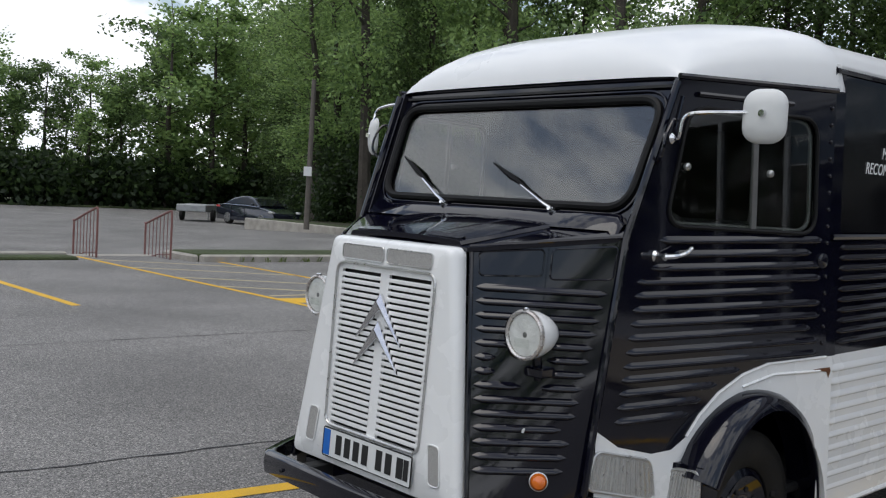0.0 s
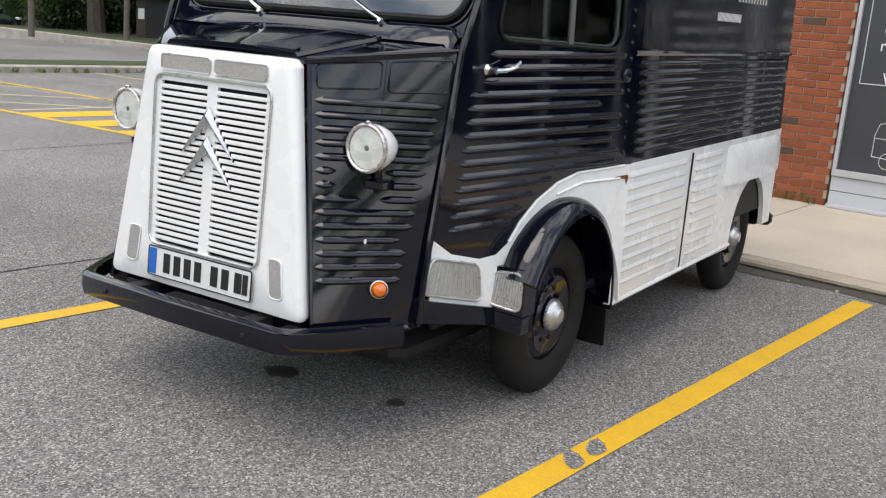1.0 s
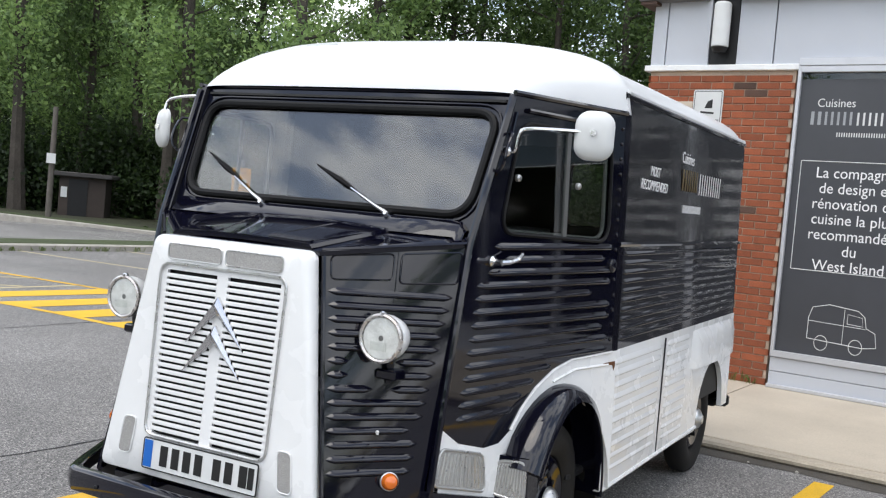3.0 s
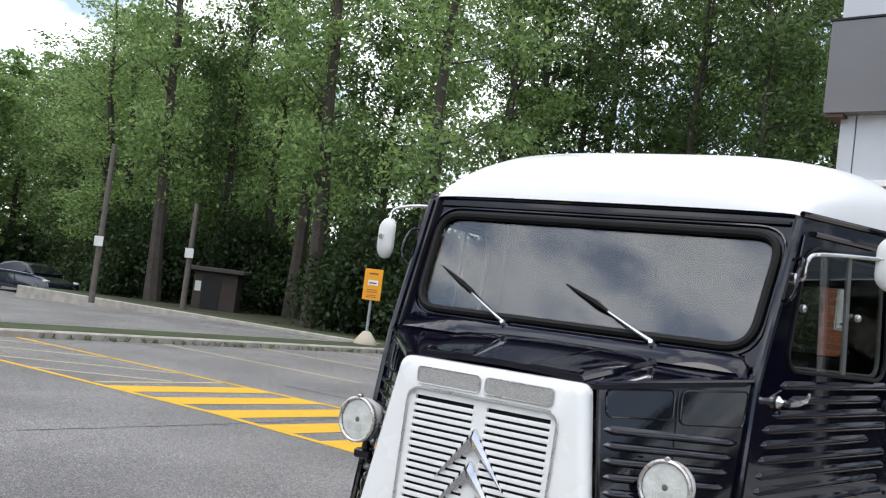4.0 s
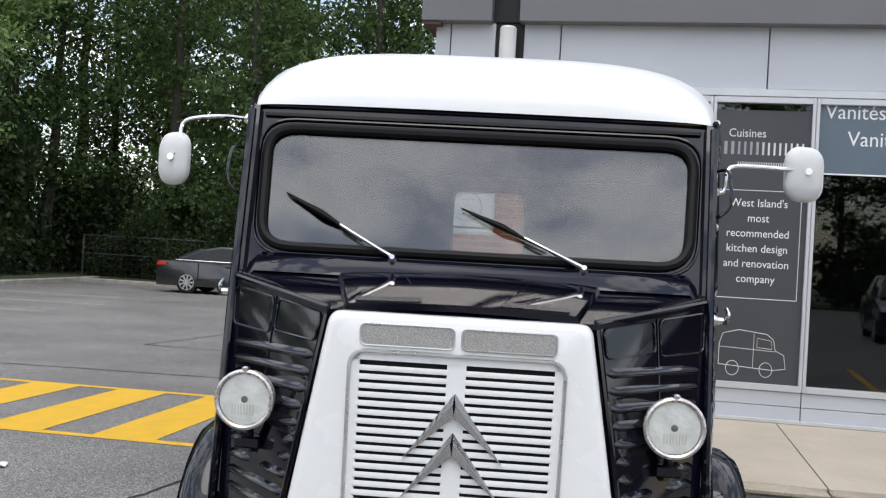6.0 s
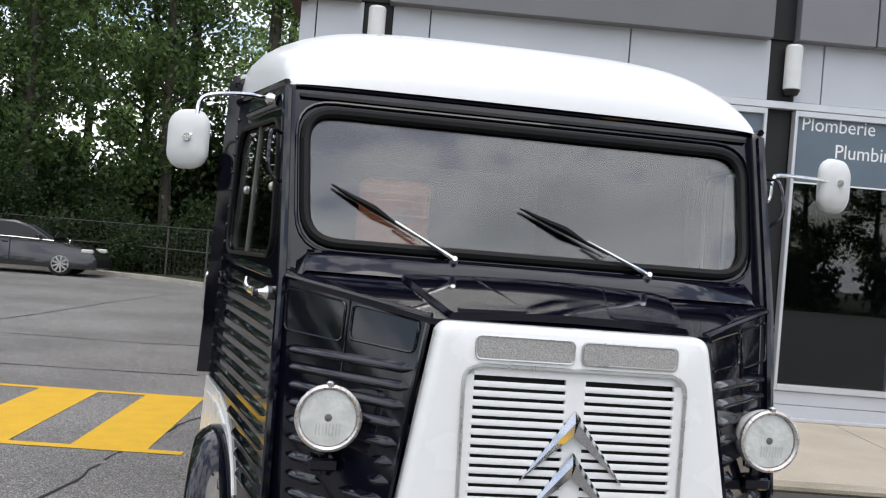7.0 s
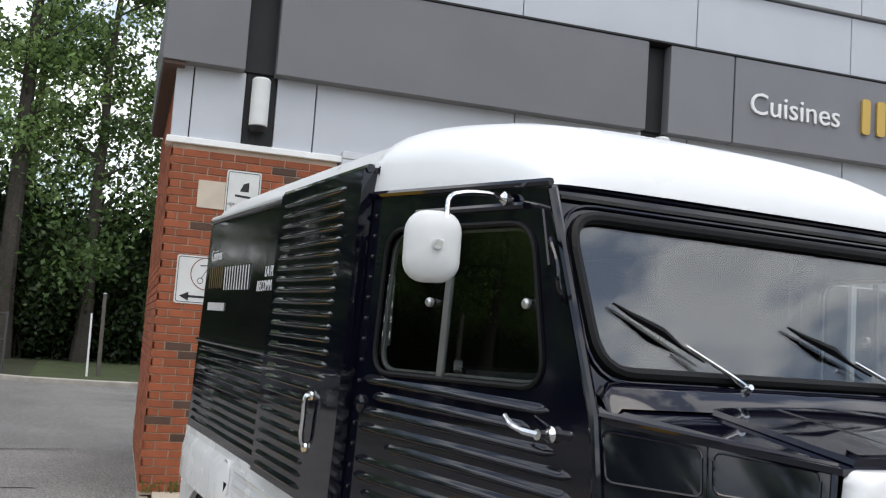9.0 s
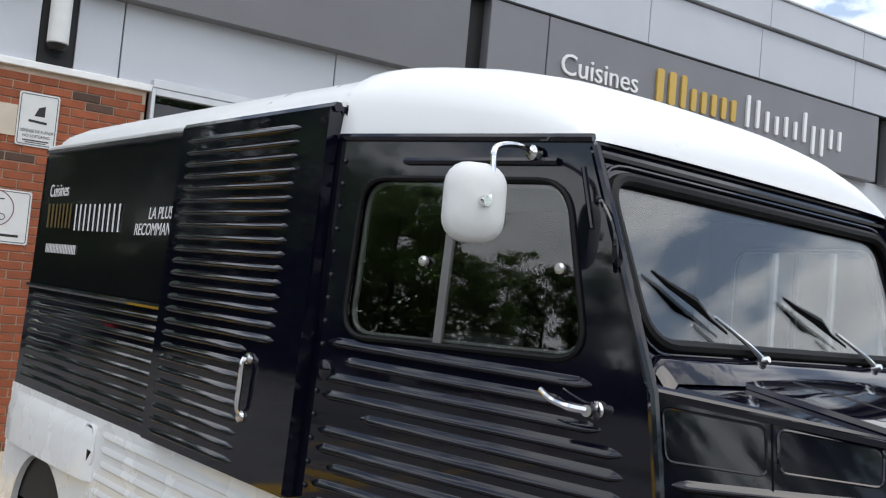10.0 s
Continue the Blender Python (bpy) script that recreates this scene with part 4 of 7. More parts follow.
# bonnet and cowl
bm = bmn()
prism(bm, [V(3.72, -0.372, 1.37), V(3.72, 0.372, 1.37), V(4.128, 0.755, 1.436), V(4.165, 0.735, 1.462), V(4.165, -0.735, 1.462), V(4.128, -0.755, 1.436)], (0, 0, -0.015))
for s in (-1, 1):
    tube(bm, [V(3.735, s * 0.37, 1.374), V(4.128, s * 0.756, 1.438)], 0.008, 6)
part("bonnet_surround", bm, M_VBLACK, van, smooth=20)
bm = bmn()
hood_rows = []
for t in [i / 8 for i in range(9)]:
    x = 3.735 + 0.405 * t
    w = 0.325 + 0.10 * t
    zz = 1.382 + 0.082 * t
    row = []
    for u, dz in ((-1.0, -0.006), (-0.97, 0.006), (-0.85, 0.010), (-0.4, 0.016), (0, 0.018), (0.4, 0.016), (0.85, 0.010), (0.97, 0.006), (1.0, -0.006)):
        row.append(V(x, u * w, zz + dz))
    hood_rows.append(row)
faces(bm, hood_rows, False)
faces(bm, [hood_rows[0], [p - Vector((0.0, 0, 0.02)) for p in hood_rows[0]]], False)
for s in (-1, 1):
    tube(bm, bent([V(3.785, s * 0.115, 1.405), V(3.95, s * 0.16, 1.440), V(4.10, s * 0.20, 1.470)], 4), 0.004, 6)
bonnet = part("bonnet", bm, M_VBLACK, van, "glossy black bonnet lid", smooth=14)
bm = bmn()
cowl = [V(4.10, 0, 1.455), V(4.14, 0, 1.50), V(4.168, 0, 1.515), V(4.19, 0, 1.5)]
rows = []
for u in (-1, -0.96, -0.6, 0, 0.6, 0.96, 1):
    rows.append([Vector((p.x, u * 0.715, p.z - (0.03 if abs(u) == 1 else 0))) for p in cowl])
faces(bm, rows, False)
part("cowl", bm, M_VBLACK, van, smooth=60)
for s in (-1, 1):
    bm = bmn()
    prism(bm, rquad([V(3.785, s * 0.30, 1.402), V(3.785, s * 0.115, 1.408), V(3.745, s * 0.115, 1.397), V(3.745, s * 0.30, 1.392)], 0.012, 3), (0, 0, 0.006))
    part("bonnet_flap", bm, M_VBLACK, bonnet, "flat flap of the bonnet catch")

# windscreen frame, rubber and glass
bm = bmn()
ws_o = rquad([screen(0.772, 2.02), screen(-0.772, 2.02), screen(-0.735, 1.455), screen(0.735, 1.455)], 0.012)
ws_i = rquad([screen(0.726, 1.945), screen(-0.726, 1.945), screen(-0.698, 1.532), screen(0.698, 1.532)], 0.105)
ring_plate(bm, ws_o, ws_i, (0.025, 0, -0.01))
tube(bm, [screen(0.772, 2.022, 0.004), screen(-0.772, 2.022, 0.004)], 0.006, 6)
o = [p + Vector((-0.004, 0, 0.002)) for p in rquad([screen(0.750, 1.972), screen(-0.750, 1.972), screen(-0.719, 1.508), screen(0.719, 1.508)], 0.12)]
tube(bm, o + o[:1], 0.0055, 6)
part("windscreen_frame", bm, M_VBLACK, van, smooth=40)
bm = bmn()
o = [p + Vector((-0.004, 0, 0.002)) for p in rquad([screen(0.723, 1.942), screen(-0.723, 1.942), screen(-0.695, 1.535), screen(0.695, 1.535)], 0.103)]
tube(bm, o + o[:1], 0.017, 8)
part("windscreen_rubber", bm, M_RUBBER, van)
bm = bmn()
prism(bm, rquad([screen(0.730, 1.949, -0.006), screen(-0.730, 1.949, -0.006), screen(-0.702, 1.528, -0.006), screen(0.702, 1.528, -0.006)], 0.105), (0.005, 0, -0.002))
ws = part("windscreen", bm, M_WSGLASS, van, smooth=0)
ws.visible_shadow = False

# wipers
for v0, v1, z1 in ((0.25, 0.627, 1.712), (-0.362, 0.040, 1.690)):
    piv, tip = screen(v0, 1.512, 0.024), screen(v1, z1, 0.010)
    bm = bmn()
    lathe(bm, screen(v0, 1.508, -0.005), Vector((-1, 0, 0.36)), [(0, 0.02), (0.02, 0.016), (0.04, 0.012), (0.048, 0.008)], 12)
    wiper = part("wiper", bm, M_CHROME, van, "chrome windscreen wiper with a black blade")
    bm = bmn()
    mid = piv.lerp(tip, 0.48) + Vector((-0.012, 0, 0.004))
    tube(bm, [piv, piv.lerp(mid, 0.3) + Vector((-0.008, 0, 0)), mid], [0.009, 0.0065, 0.0045], 8)
    part("arm", bm, M_CHROME, wiper)
    bm = bmn()
    b0 = piv.lerp(tip, 0.30) + Vector((0.010, 0, 0))
    b1 = tip
    tube(bm, [b0, b0.lerp(b1, 0.25), b0.lerp(b1, 0.5) + Vector((-0.01, 0, 0.004)), b0.lerp(b1, 0.8), b1], [0.003, 0.005, 0.013, 0.008, 0.003], 6)
    part("blade", bm, M_BLADE, wiper)

# cab sides
EDGE = [(4.02, 0.765), (4.12, 0.70), (4.27, 0.665), (4.36, 0.672), (4.43, 0.715), (4.49, 0.79), (4.58, 0.868), (4.70, 0.932), (4.83, 0.968), (5.15, 0.985)]
for s in (-1, 1):
    N = Vector((-0.22, s * 0.976, 0))
    bm = bmn()
    o = rquad([side(4.335, 2.018, s), side(5.15, 2.05, s), side(5.15, 1.45, s), side(4.13, 1.45, s)], 0.006)
    w = rquad([side(4.382, 1.925, s), side(5.055, 1.938, s), side(5.065, 1.468, s), side(4.285, 1.476, s)], 0.095)
    ring_plate(bm, o, w, -N * 0.022)
    prism(bm, [side(x, z, s) for x, z in [(4.13, 1.45)] + EDGE + [(5.15, 1.45)]], -N * 0.02)
    # gutter, drip rail over the window, door seams
    tube(bm, [side(4.33, 2.022, s, 0.006), side(5.15, 2.052, s, 0.006)], 0.011, 6)
    tube(bm, [side(4.42, 1.965, s, 0.008), side(4.9, 1.975, s, 0.008)], 0.010, 6)
    tube(bm, [side(4.325, 2.0, s, 0.003), side(4.118, 1.43, s, 0.003), side(4.005, 0.74, s, 0.003), side(3.965, 0.45, s, 0.003)], 0.014, 8)
    tube(bm, [side(4.352, 1.95, s, 0.003), side(4.312, 1.80, s, 0.003)], 0.006, 6)
    ribs_here = []
    nz = 14
    for i in range(nz):
        z = 1.443 - 0.05 * i
        f = 4.125 + (z - 1.43) * 0.155 + 0.07
        if z < 0.985:
            e = [x for x, zz in EDGE if zz <= z]
            # the panel ends at the arch
            xs = 5.08
            for (xa, za), (xb, zb) in zip(EDGE, EDGE[1:]):
                if za <= z <= zb and xa > 4.3:
                    xs = xa + (xb - xa) * (z - za) / (zb - za) - 0.05
            rear = xs
        else:
            rear = 5.11 - {1: 0.06, 4: 0.15, 7: 0.05}.get(i, 0)
        if i in (0, 1, 2):
            f += (0.07, 0.14, 0.05)[i]
        if rear - f > 0.08:
            ribs_here.append((side(f, z - 0.012 * min(1, (rear - f) / 0.8), s), side(rear, z + 0.012 * min(1, (rear - f) / 0.8), s)))
    cs = part("cab_side", bm, M_VBLACK, van, "black corrugated cab door and side", smooth=40)
    for p0, p1 in ribs_here:
        rib_part(cs, p0, p1, N, 0.031, 0.0135, None, 0.04)
    # pillar between screen and door
    bm = bmn()
    prism(bm, [screen(s * 0.735, 1.455), screen(s * 0.772, 2.02), side(4.335, 2.018, s), side(4.128, 1.43, s)], (0.02, 0, 0))
    tube(bm, bent([side(4.30, 1.86, s, 0.012), side(4.27, 1.86, s, 0.05), side(4.23, 1.80, s, 0.06), side(4.22, 1.74, s, 0.055), side(4.235, 1.70, s, 0.012)], 4), 0.006, 6)
    part("pillar", bm, M_VBLACK, van)
    # side window
    bm = bmn()
    wi = [p - N * 0.008 for p in rquad([side(4.377, 1.93, s), side(5.06, 1.943, s), side(5.07, 1.463, s), side(4.28, 1.471, s)], 0.095)]
    prism(bm, wi, -N * 0.004)
    pane = part("side_window", bm, M_SIDEGLASS, van, "sliding door window", smooth=0)
    pane.visible_shadow = False
    bm = bmn()
    o = [p + N * 0.003 for p in rquad([side(4.388, 1.918, s), side(5.048, 1.931, s), side(5.058, 1.475, s), side(4.292, 1.483, s)], 0.09)]
    tube(bm, o + o[:1], 0.008, 6)
    part("window_rubber", bm, M_RUBBER, pane)
    bm = bmn()
    prism(bm, [side(4.715, 1.92, s, -0.004), side(4.74, 1.92, s, -0.004), side(4.745, 1.48, s, -0.004), side(4.72, 1.48, s, -0.004)], -N * 0.012)
    part("window_divider", bm, M_DIVIDER, pane)
    bm = bmn()
    o = [p - N * 0.022 for p in rquad([side(4.40, 1.908, s), side(5.036, 1.92, s), side(5.046, 1.485, s), side(4.305, 1.493, s)], 0.08)]
    tube(bm, o + o[:1], 0.009, 6)
    part("window_channel", bm, M_DIVIDER, pane, "dull metal window channel")
    for kx in (4.80, 4.385):
        bm = bmn()
        lathe(bm, side(kx, 1.70, s, -0.004), N, [(0, 0.014), (0.012, 0.014), (0.018, 0.008)], 12)
        part("window_knob", bm, M_ALLOY, pane)
    # white skirt with the wheel opening
    bm = bmn()
    def top_at(x):
        for (xa, za), (xb, zb) in zip(EDGE, EDGE[1:]):
            if xa <= x <= xb:
                return za + (zb - za) * (x - xa) / (xb - xa)
        return 0.985

    def low_at(x):
        d = abs(x - 4.775) / 0.41
        if d < 1:
            return 0.36 + 0.46 * math.sqrt(1 - d * d)
        return 0.36 if x > 4.775 else 0.545 - (x - 3.98) * 0.22
    xs_ = [4.021, 4.06, 4.12, 4.2, 4.27, 4.32, 4.36, 4.366] + [4.775 - 0.41 * math.cos(math.pi * k / 22) for k in range(1, 22)] + [5.184, 5.19]
    up, lo = [side(x, top_at(x), s, 0.002) for x in xs_], [side(x, low_at(x), s, 0.002) for x in xs_]
    faces(bm, [up, lo, [p - N * 0.02 for p in lo]], False)
    tube(bm, [side(x, z, s, 0.003) for x, z in EDGE[4:]], 0.006, 6)
    tube(bm, [side(4.70, 0.885, s, 0.003), side(4.86, 0.925, s, 0.003), side(5.12, 0.93, s, 0.003)], 0.006, 6)
    skirt = part("cab_skirt", bm, M_VWHITE, van, "white lower cab panel round the wheel opening", smooth=30)
    # two ribbed covers: one flush with the side, one facing forwards on the mudguard's nose
    flush = [side(x, z, s, 0.004) for x, z in ((4.018, 0.696), (4.262, 0.645), (4.285, 0.497), (3.98, 0.566))]
    nosed = [V(4.372, s * 0.828, 0.604), V(4.388, s * 0.945, 0.612), V(4.378, s * 0.952, 0.458), V(4.350, s * 0.815, 0.478)]
    for quad, out, rib_n in ((flush, N, 13), (nosed, Vector((-0.98, s * 0.14, 0.12)).normalized(), 11)):
        ring = rquad(quad, 0.034, 5)
        bm = bmn()
        prism(bm, ring, out * 0.005)
        gl = part("vent_grille", bm, M_MESH, skirt, "pale ribbed metal vent cover")
        bm = bmn()
        for k in range(rib_n):
            t = (k + 0.7) / (rib_n + 0.4)
            inset = 0.012 + (0.016 if k in (0, rib_n - 1) else 0)
            top_, low_ = quad[0].lerp(quad[1], t), quad[3].lerp(quad[2], t)
            d_ = (low_ - top_).normalized()
            tube(bm, [top_ + d_ * inset + out * 0.005, low_ - d_ * inset + out * 0.005], 0.0036, 5)
        part("vent_ribs", bm, M_ALLOY, gl)
        bm = bmn()
        rim = [p + out * 0.004 for p in ring]
        tube(bm, rim + rim[:1], 0.0055, 6)
        part("vent_rim", bm, M_ALLOY, gl)
        if out is not N:
            bm = bmn()
            prism(bm, [V(4.366, s * 0.79, 0.625), V(4.392, s * 0.953, 0.628), V(4.382, s * 0.962, 0.44), V(4.344, s * 0.79, 0.462)], (0.10, 0, 0.0))
            part("vent_housing", bm, M_VBLACK, gl, "black housing behind the cover")
    bm = bmn()
    prism(bm, [side(3.965, 0.548, s, 0.014), side(4.40, 0.452, s, 0.014), side(4.40, 0.385, s, 0.014), side(3.95, 0.465, s, 0.014)], -N * 0.05)
    prism(bm, [V(4.345, s * 0.80, 0.457), V(4.38, s * 0.965, 0.437), V(4.392, s * 0.955, 0.362), V(4.355, s * 0.80, 0.387)], (0.06, 0, 0))
    part("step", bm, M_VBLACK, van)
    # door handle
    h0 = side(4.25, 1.375, s, 0.0)
    bm = bmn()
    lathe(bm, h0, N, [(0, 0.02), (0.012, 0.022), (0.025, 0.012), (0.05, 0.011), (0.056, 0.014)], 14)
    dh = part("door_handle", bm, M_CHROME, van, "chrome lever door handle")
    bm = bmn()
    tube(bm, bent([h0 + N * 0.048, h0 + N * 0.055 + Vector((0.05, s * 0.01, 0.004)), h0 + N * 0.058 + Vector((0.09, s * 0.02, 0.015)), h0 + N * 0.05 + Vector((0.125, s * 0.028, 0.034))], 4), [0.011] * 5 + [0.0085] * 5 + [0.007] * 3, 8)
    part("lever", bm, M_CHROME, dh)
    # keyhole plate at the rear of the door
    bm = bmn()
    lathe(bm, side(5.105, 1.372, s, 0.0), N, [(0, 0.03), (0.008, 0.03), (0.014, 0.02), (0.014, 0.0)], 14)
    part("door_lock", bm, M_VBLACK, van)
    # mudguard arch
    bm = bmn()
    prof = [(0.525, 0.85), (0.54, 0.90), (0.532, 0.955), (0.505, 0.998), (0.47, 1.006), (0.465, 0.99), (0.49, 0.95), (0.505, 0.90), (0.50, 0.85)]
    rings = []
    for a in range(-2, 156, 7):
        ca, sa = math.cos(radians(a)), math.sin(radians(a))
        k = 1.0
        rings.append([V(4.775 + r * 0.86 * ca, s * (0.85 + (vv - 0.85) * k), 0.335 + r * sa) for r, vv in prof])
    faces(bm, rings)
    part("mudguard", bm, M_VBLACK, van, "glossy black front mudguard arch", smooth=60)
    bm = bmn()
    prism(bm, [V(5.20, s * 0.70, 0.42), V(5.20, s * 0.965, 0.42), V(5.24, s * 0.96, 0.12), V(5.24, s * 0.72, 0.12)], (0.012, 0, 0))
    part("mud_flap", bm, M_RUBBER, van)


# wheels: tyre, pressed rim, cap
def wheel(x, s, vface, zc=0.35):
    n = Vector((0, s, 0))
    c = V(x, s * vface, zc)
    bm = bmn()
    lathe(bm, c, n, [(-0.15, 0.20), (-0.05, 0.205), (-0.035, 0.20), (-0.02, 0.17), (-0.035, 0.12), (-0.03, 0.075), (-0.02, 0.06), (-0.02, 0.0)], 36)
    w = part("wheel", bm, M_VBLACK, van, "black steel wheel with dark rubber tyre", smooth=40)
    bm = bmn()
    lathe(bm, c, n, [(-0.14, 0.20), (-0.145, 0.27), (-0.135, 0.327), (-0.115, 0.347), (-0.08, 0.351), (-0.035, 0.347), (-0.012, 0.327), (0.0, 0.275), (-0.01, 0.225), (-0.03, 0.203), (-0.14, 0.20)], 44, False)
    part("tyre", bm, M_TYRE, w, "worn black tyre", smooth=40)
    bm = bmn()
    lathe(bm, c, n, [(-0.018, 0.072), (-0.005, 0.07), (0.012, 0.058), (0.022, 0.035), (0.03, 0.03), (0.034, 0.015), (0.035, 0.0)], 24)
    part("hub_cap", bm, M_ALLOY, w, "dull aluminium hub cap", smooth=40)
    for k in range(10):
        a = 2 * math.pi * k / 10
        bm = bmn()
        lathe(bm, c + Vector((0.115 * math.cos(a), -s * 0.036, 0.115 * math.sin(a))), n, [(0, 0.012), (0.006, 0.012), (0.008, 0.006)], 8)
        part("wheel_bolt", bm, M_DARKMETAL, w)
    return w


for s in (-1, 1):
    wheel(4.80, s, 0.905)
    wheel(7.31, s, 0.93)

# bumper and what hangs under the nose
bm = bmn()
def bumper_ring(x, v, dx, dv):
    return [V(x - 0.03 * dx, v - 0.03 * dv, 0.395), V(x - 0.036 * dx, v - 0.036 * dv, 0.432), V(x - 0.03 * dx, v - 0.03 * dv, 0.468), V(x - 0.018 * dx, v - 0.018 * dv, 0.475), V(x + 0.012 * dx, v + 0.012 * dv, 0.475), V(x + 0.012 * dx, v + 0.012 * dv, 0.468), V(x - 0.012 * dx, v - 0.012 * dv, 0.462), V(x - 0.014 * dx, v - 0.014 * dv, 0.398)]
rings = []
for x, v, dx, dv in ((3.89, 0.728, 0.4, -0.9), (3.65, 0.595, 0.45, -0.9), (3.54, 0.525, 0.7, -0.7), (3.515, 0.485, 1, -0.2), (3.505, 0, 1, 0), (3.515, -0.485, 1, 0.2), (3.54, -0.525, 0.7, 0.7), (3.65, -0.595, 0.45, 0.9), (3.89, -0.728, 0.4, 0.9)):
    rings.append(bumper_ring(x, v, dx, dv))
faces(bm, rings)
bumper = part("bumper", bm, M_VBLACK, van, "black steel front bumper", smooth=40)
for s in (-1, 1):
    bm = bmn()
    box(bm, 3.53 - VX, 3.75 - VX, s * 0.3 - 0.03, s * 0.3 + 0.03, 0.40, 0.46, 0.006)
    lathe(bm, V(3.478, s * 0.36, 0.432), (-1, 0, 0), [(0, 0.009), (0.006, 0.007), (0.008, 0)], 8)
    part("bumper_bracket", bm, M_DARKMETAL, bumper)
bm = bmn()
box(bm, 3.665 - VX, 3.72 - VX, -0.47, 0.47, 0.36, 0.45, 0.01)
part("valance", bm, M_VBLACK, van)
bm = bmn()
box(bm, 3.72 - VX, 7.55 - VX, -0.62, 0.62, 0.36, 0.44, 0.01)
box(bm, 4.0 - VX, 4.75 - VX, -0.66, 0.66, 0.235, 0.37, 0.05)
for s in (-1, 1):
    box(bm, 4.6 - VX, 4.95 - VX, s * 0.55 - 0.08, s * 0.55 + 0.08, 0.24, 0.36, 0.02)
cyl(bm, V(7.3, -0.72, 0.335), V(7.3, 0.72, 0.335), 0.045)
box(bm, 5.0 - VX, 7.5 - VX, -0.9, 0.9, 0.40, 0.44, 0.01)
part("floor_pan", bm, M_DARKMETAL, van)
# inner walls of the wheel houses and nose
bm = bmn()
for s in (-1, 1):
    box(bm, 4.2 - VX, 5.15 - VX, s * 0.66 - 0.01, s * 0.66 + 0.01, 0.36, 0.98, 0.004)
box(bm, 4.15 - VX, 5.16 - VX, -0.75, 0.75, 0.90, 0.93, 0.004)
box(bm, 3.74 - VX, 3.76 - VX, -0.34, 0.34, 0.44, 1.35, 0.004)
part("inner_wing", bm, M_INTERIOR, van)

# load box: sheets on both sides, roof, rear
for s in (-1, 1):
    bm = bmn()
    prism(bm, [body(5.15, 2.14, s), body(7.80, 2.14, s), body(7.80, 0.985, s), body(5.15, 0.985, s)], (0, -s * 0.018, 0))
    tube(bm, [body(5.16, 2.135, s, 0.004), body(7.80, 2.135, s, 0.004)], 0.012, 6)
    tube(bm, [body(5.16, 1.468, s, 0.006), body(7.80, 1.468, s, 0.006)], 0.012, 6)
    x0 = 5.24 if s < 0 else 6.20
    ribs_here = []
    for i in range(10):
        z = 1.425 - 0.043 * i
        ribs_here.append((body(x0, z, s), body(7.74, z, s)))
    bx = part("box_side", bm, M_VBLACK, van, "black corrugated side of the load box", smooth=40)
    for p0, p1 in ribs_here:
        rib_part(bx, p0, p1, (0, s, 0), 0.025, 0.0135)
    # flat film on the upper half
    bm = bmn()
    xa = 5.22 if s < 0 else 6.17
    prism(bm, [body(xa, 2.10, s, 0.003), body(7.76, 2.10, s, 0.003), body(7.76, 1.485, s, 0.003), body(xa, 1.485, s, 0.003)], (0, s * 0.003, 0))
    part("side_film", bm, M_VVINYL, van, "glossy black advertising film", smooth=0)
    # front corner post with rivets
    bm = bmn()
    prism(bm, [body(5.152, 2.15, s, 0.0), body(5.225, 2.15, s, 0.008), body(5.225, 0.985, s, 0.008), body(5.152, 0.985, s, 0.0)], (0, -s * 0.05, 0))
    part("corner_post", bm, M_VBLACK, van)
    for i in range(15):
        bm = bmn()
        lathe(bm, side(5.128, 1.98 - 0.067 * i, s, 0.0), (-0.2, s, 0), [(0, 0.009), (0.005, 0.008), (0.008, 0.003)], 8)
        part("rivet", bm, M_VBLACK, van)
    # white lower side
    bm = bmn()
    def sk_low(x):
        d = abs(x - 7.30) / 0.36
        if d < 1:
            return 0.40 + 0.33 * math.sqrt(1 - d * d)
        return 0.345 if x < 7.3 else 0.40
    xs_ = [5.155, 5.6, 6.0, 6.4, 6.8, 6.935] + [7.30 - 0.36 * math.cos(math.pi * k / 16) for k in range(1, 16)] + [7.662, 7.74, 7.815, 7.83]
    up, lo = [V(x, s * 0.992, 0.985) for x in xs_], [V(x, s * 0.997, sk_low(x)) for x in xs_]
    faces(bm, [up, lo, [p - Vector((0, s * 0.03, 0)) for p in lo]], False)
    ribs_here = []
    for i in range(10):
        z = 0.93 - 0.055 * i
        if s < 0:
            ribs_here += [(5.19, 6.03, z), (6.12, 6.62, z)]
        else:
            ribs_here += [(5.3, 6.64 if z > 0.77 else 6.70, z)]
    # rounded swelling over the rear wheel
    rows = []
    for k in range(9):
        a = math.pi * k / 8
        x = 7.25 - 0.57 * math.cos(a)
        b = 0.045 * math.sin(a) ** 0.5 if 0 < k < 8 else 0.0
        rows.append([V(x, s * (0.990 + b * q), z) for z, q in ((0.955, 0), (0.93, 0.5), (0.88, 0.9), (0.80, 1.0), (0.735, 1.0))])
    faces(bm, rows, False)
    tube(bm, [V(5.18, s * 0.995, 0.345), V(6.95, s * 0.995, 0.365)], 0.012, 6)
    bxs = part("box_skirt", bm, M_VWHITE, van, "white corrugated lower side", smooth=40)
    for xa, xb, z in ribs_here:
        rib_part(bxs, V(xa, s * 0.9925, z), V(xb, s * 0.9925, z), (0, s, 0), 0.036, 0.010, M_VWHITE)
    if s < 0:
        bm = bmn()
        box(bm, 6.065 - VX, 6.077 - VX, -1.0, -0.994, 0.37, 0.98)
        part("door_seam", bm, M_DARKMETAL, van)
    bm = bmn()
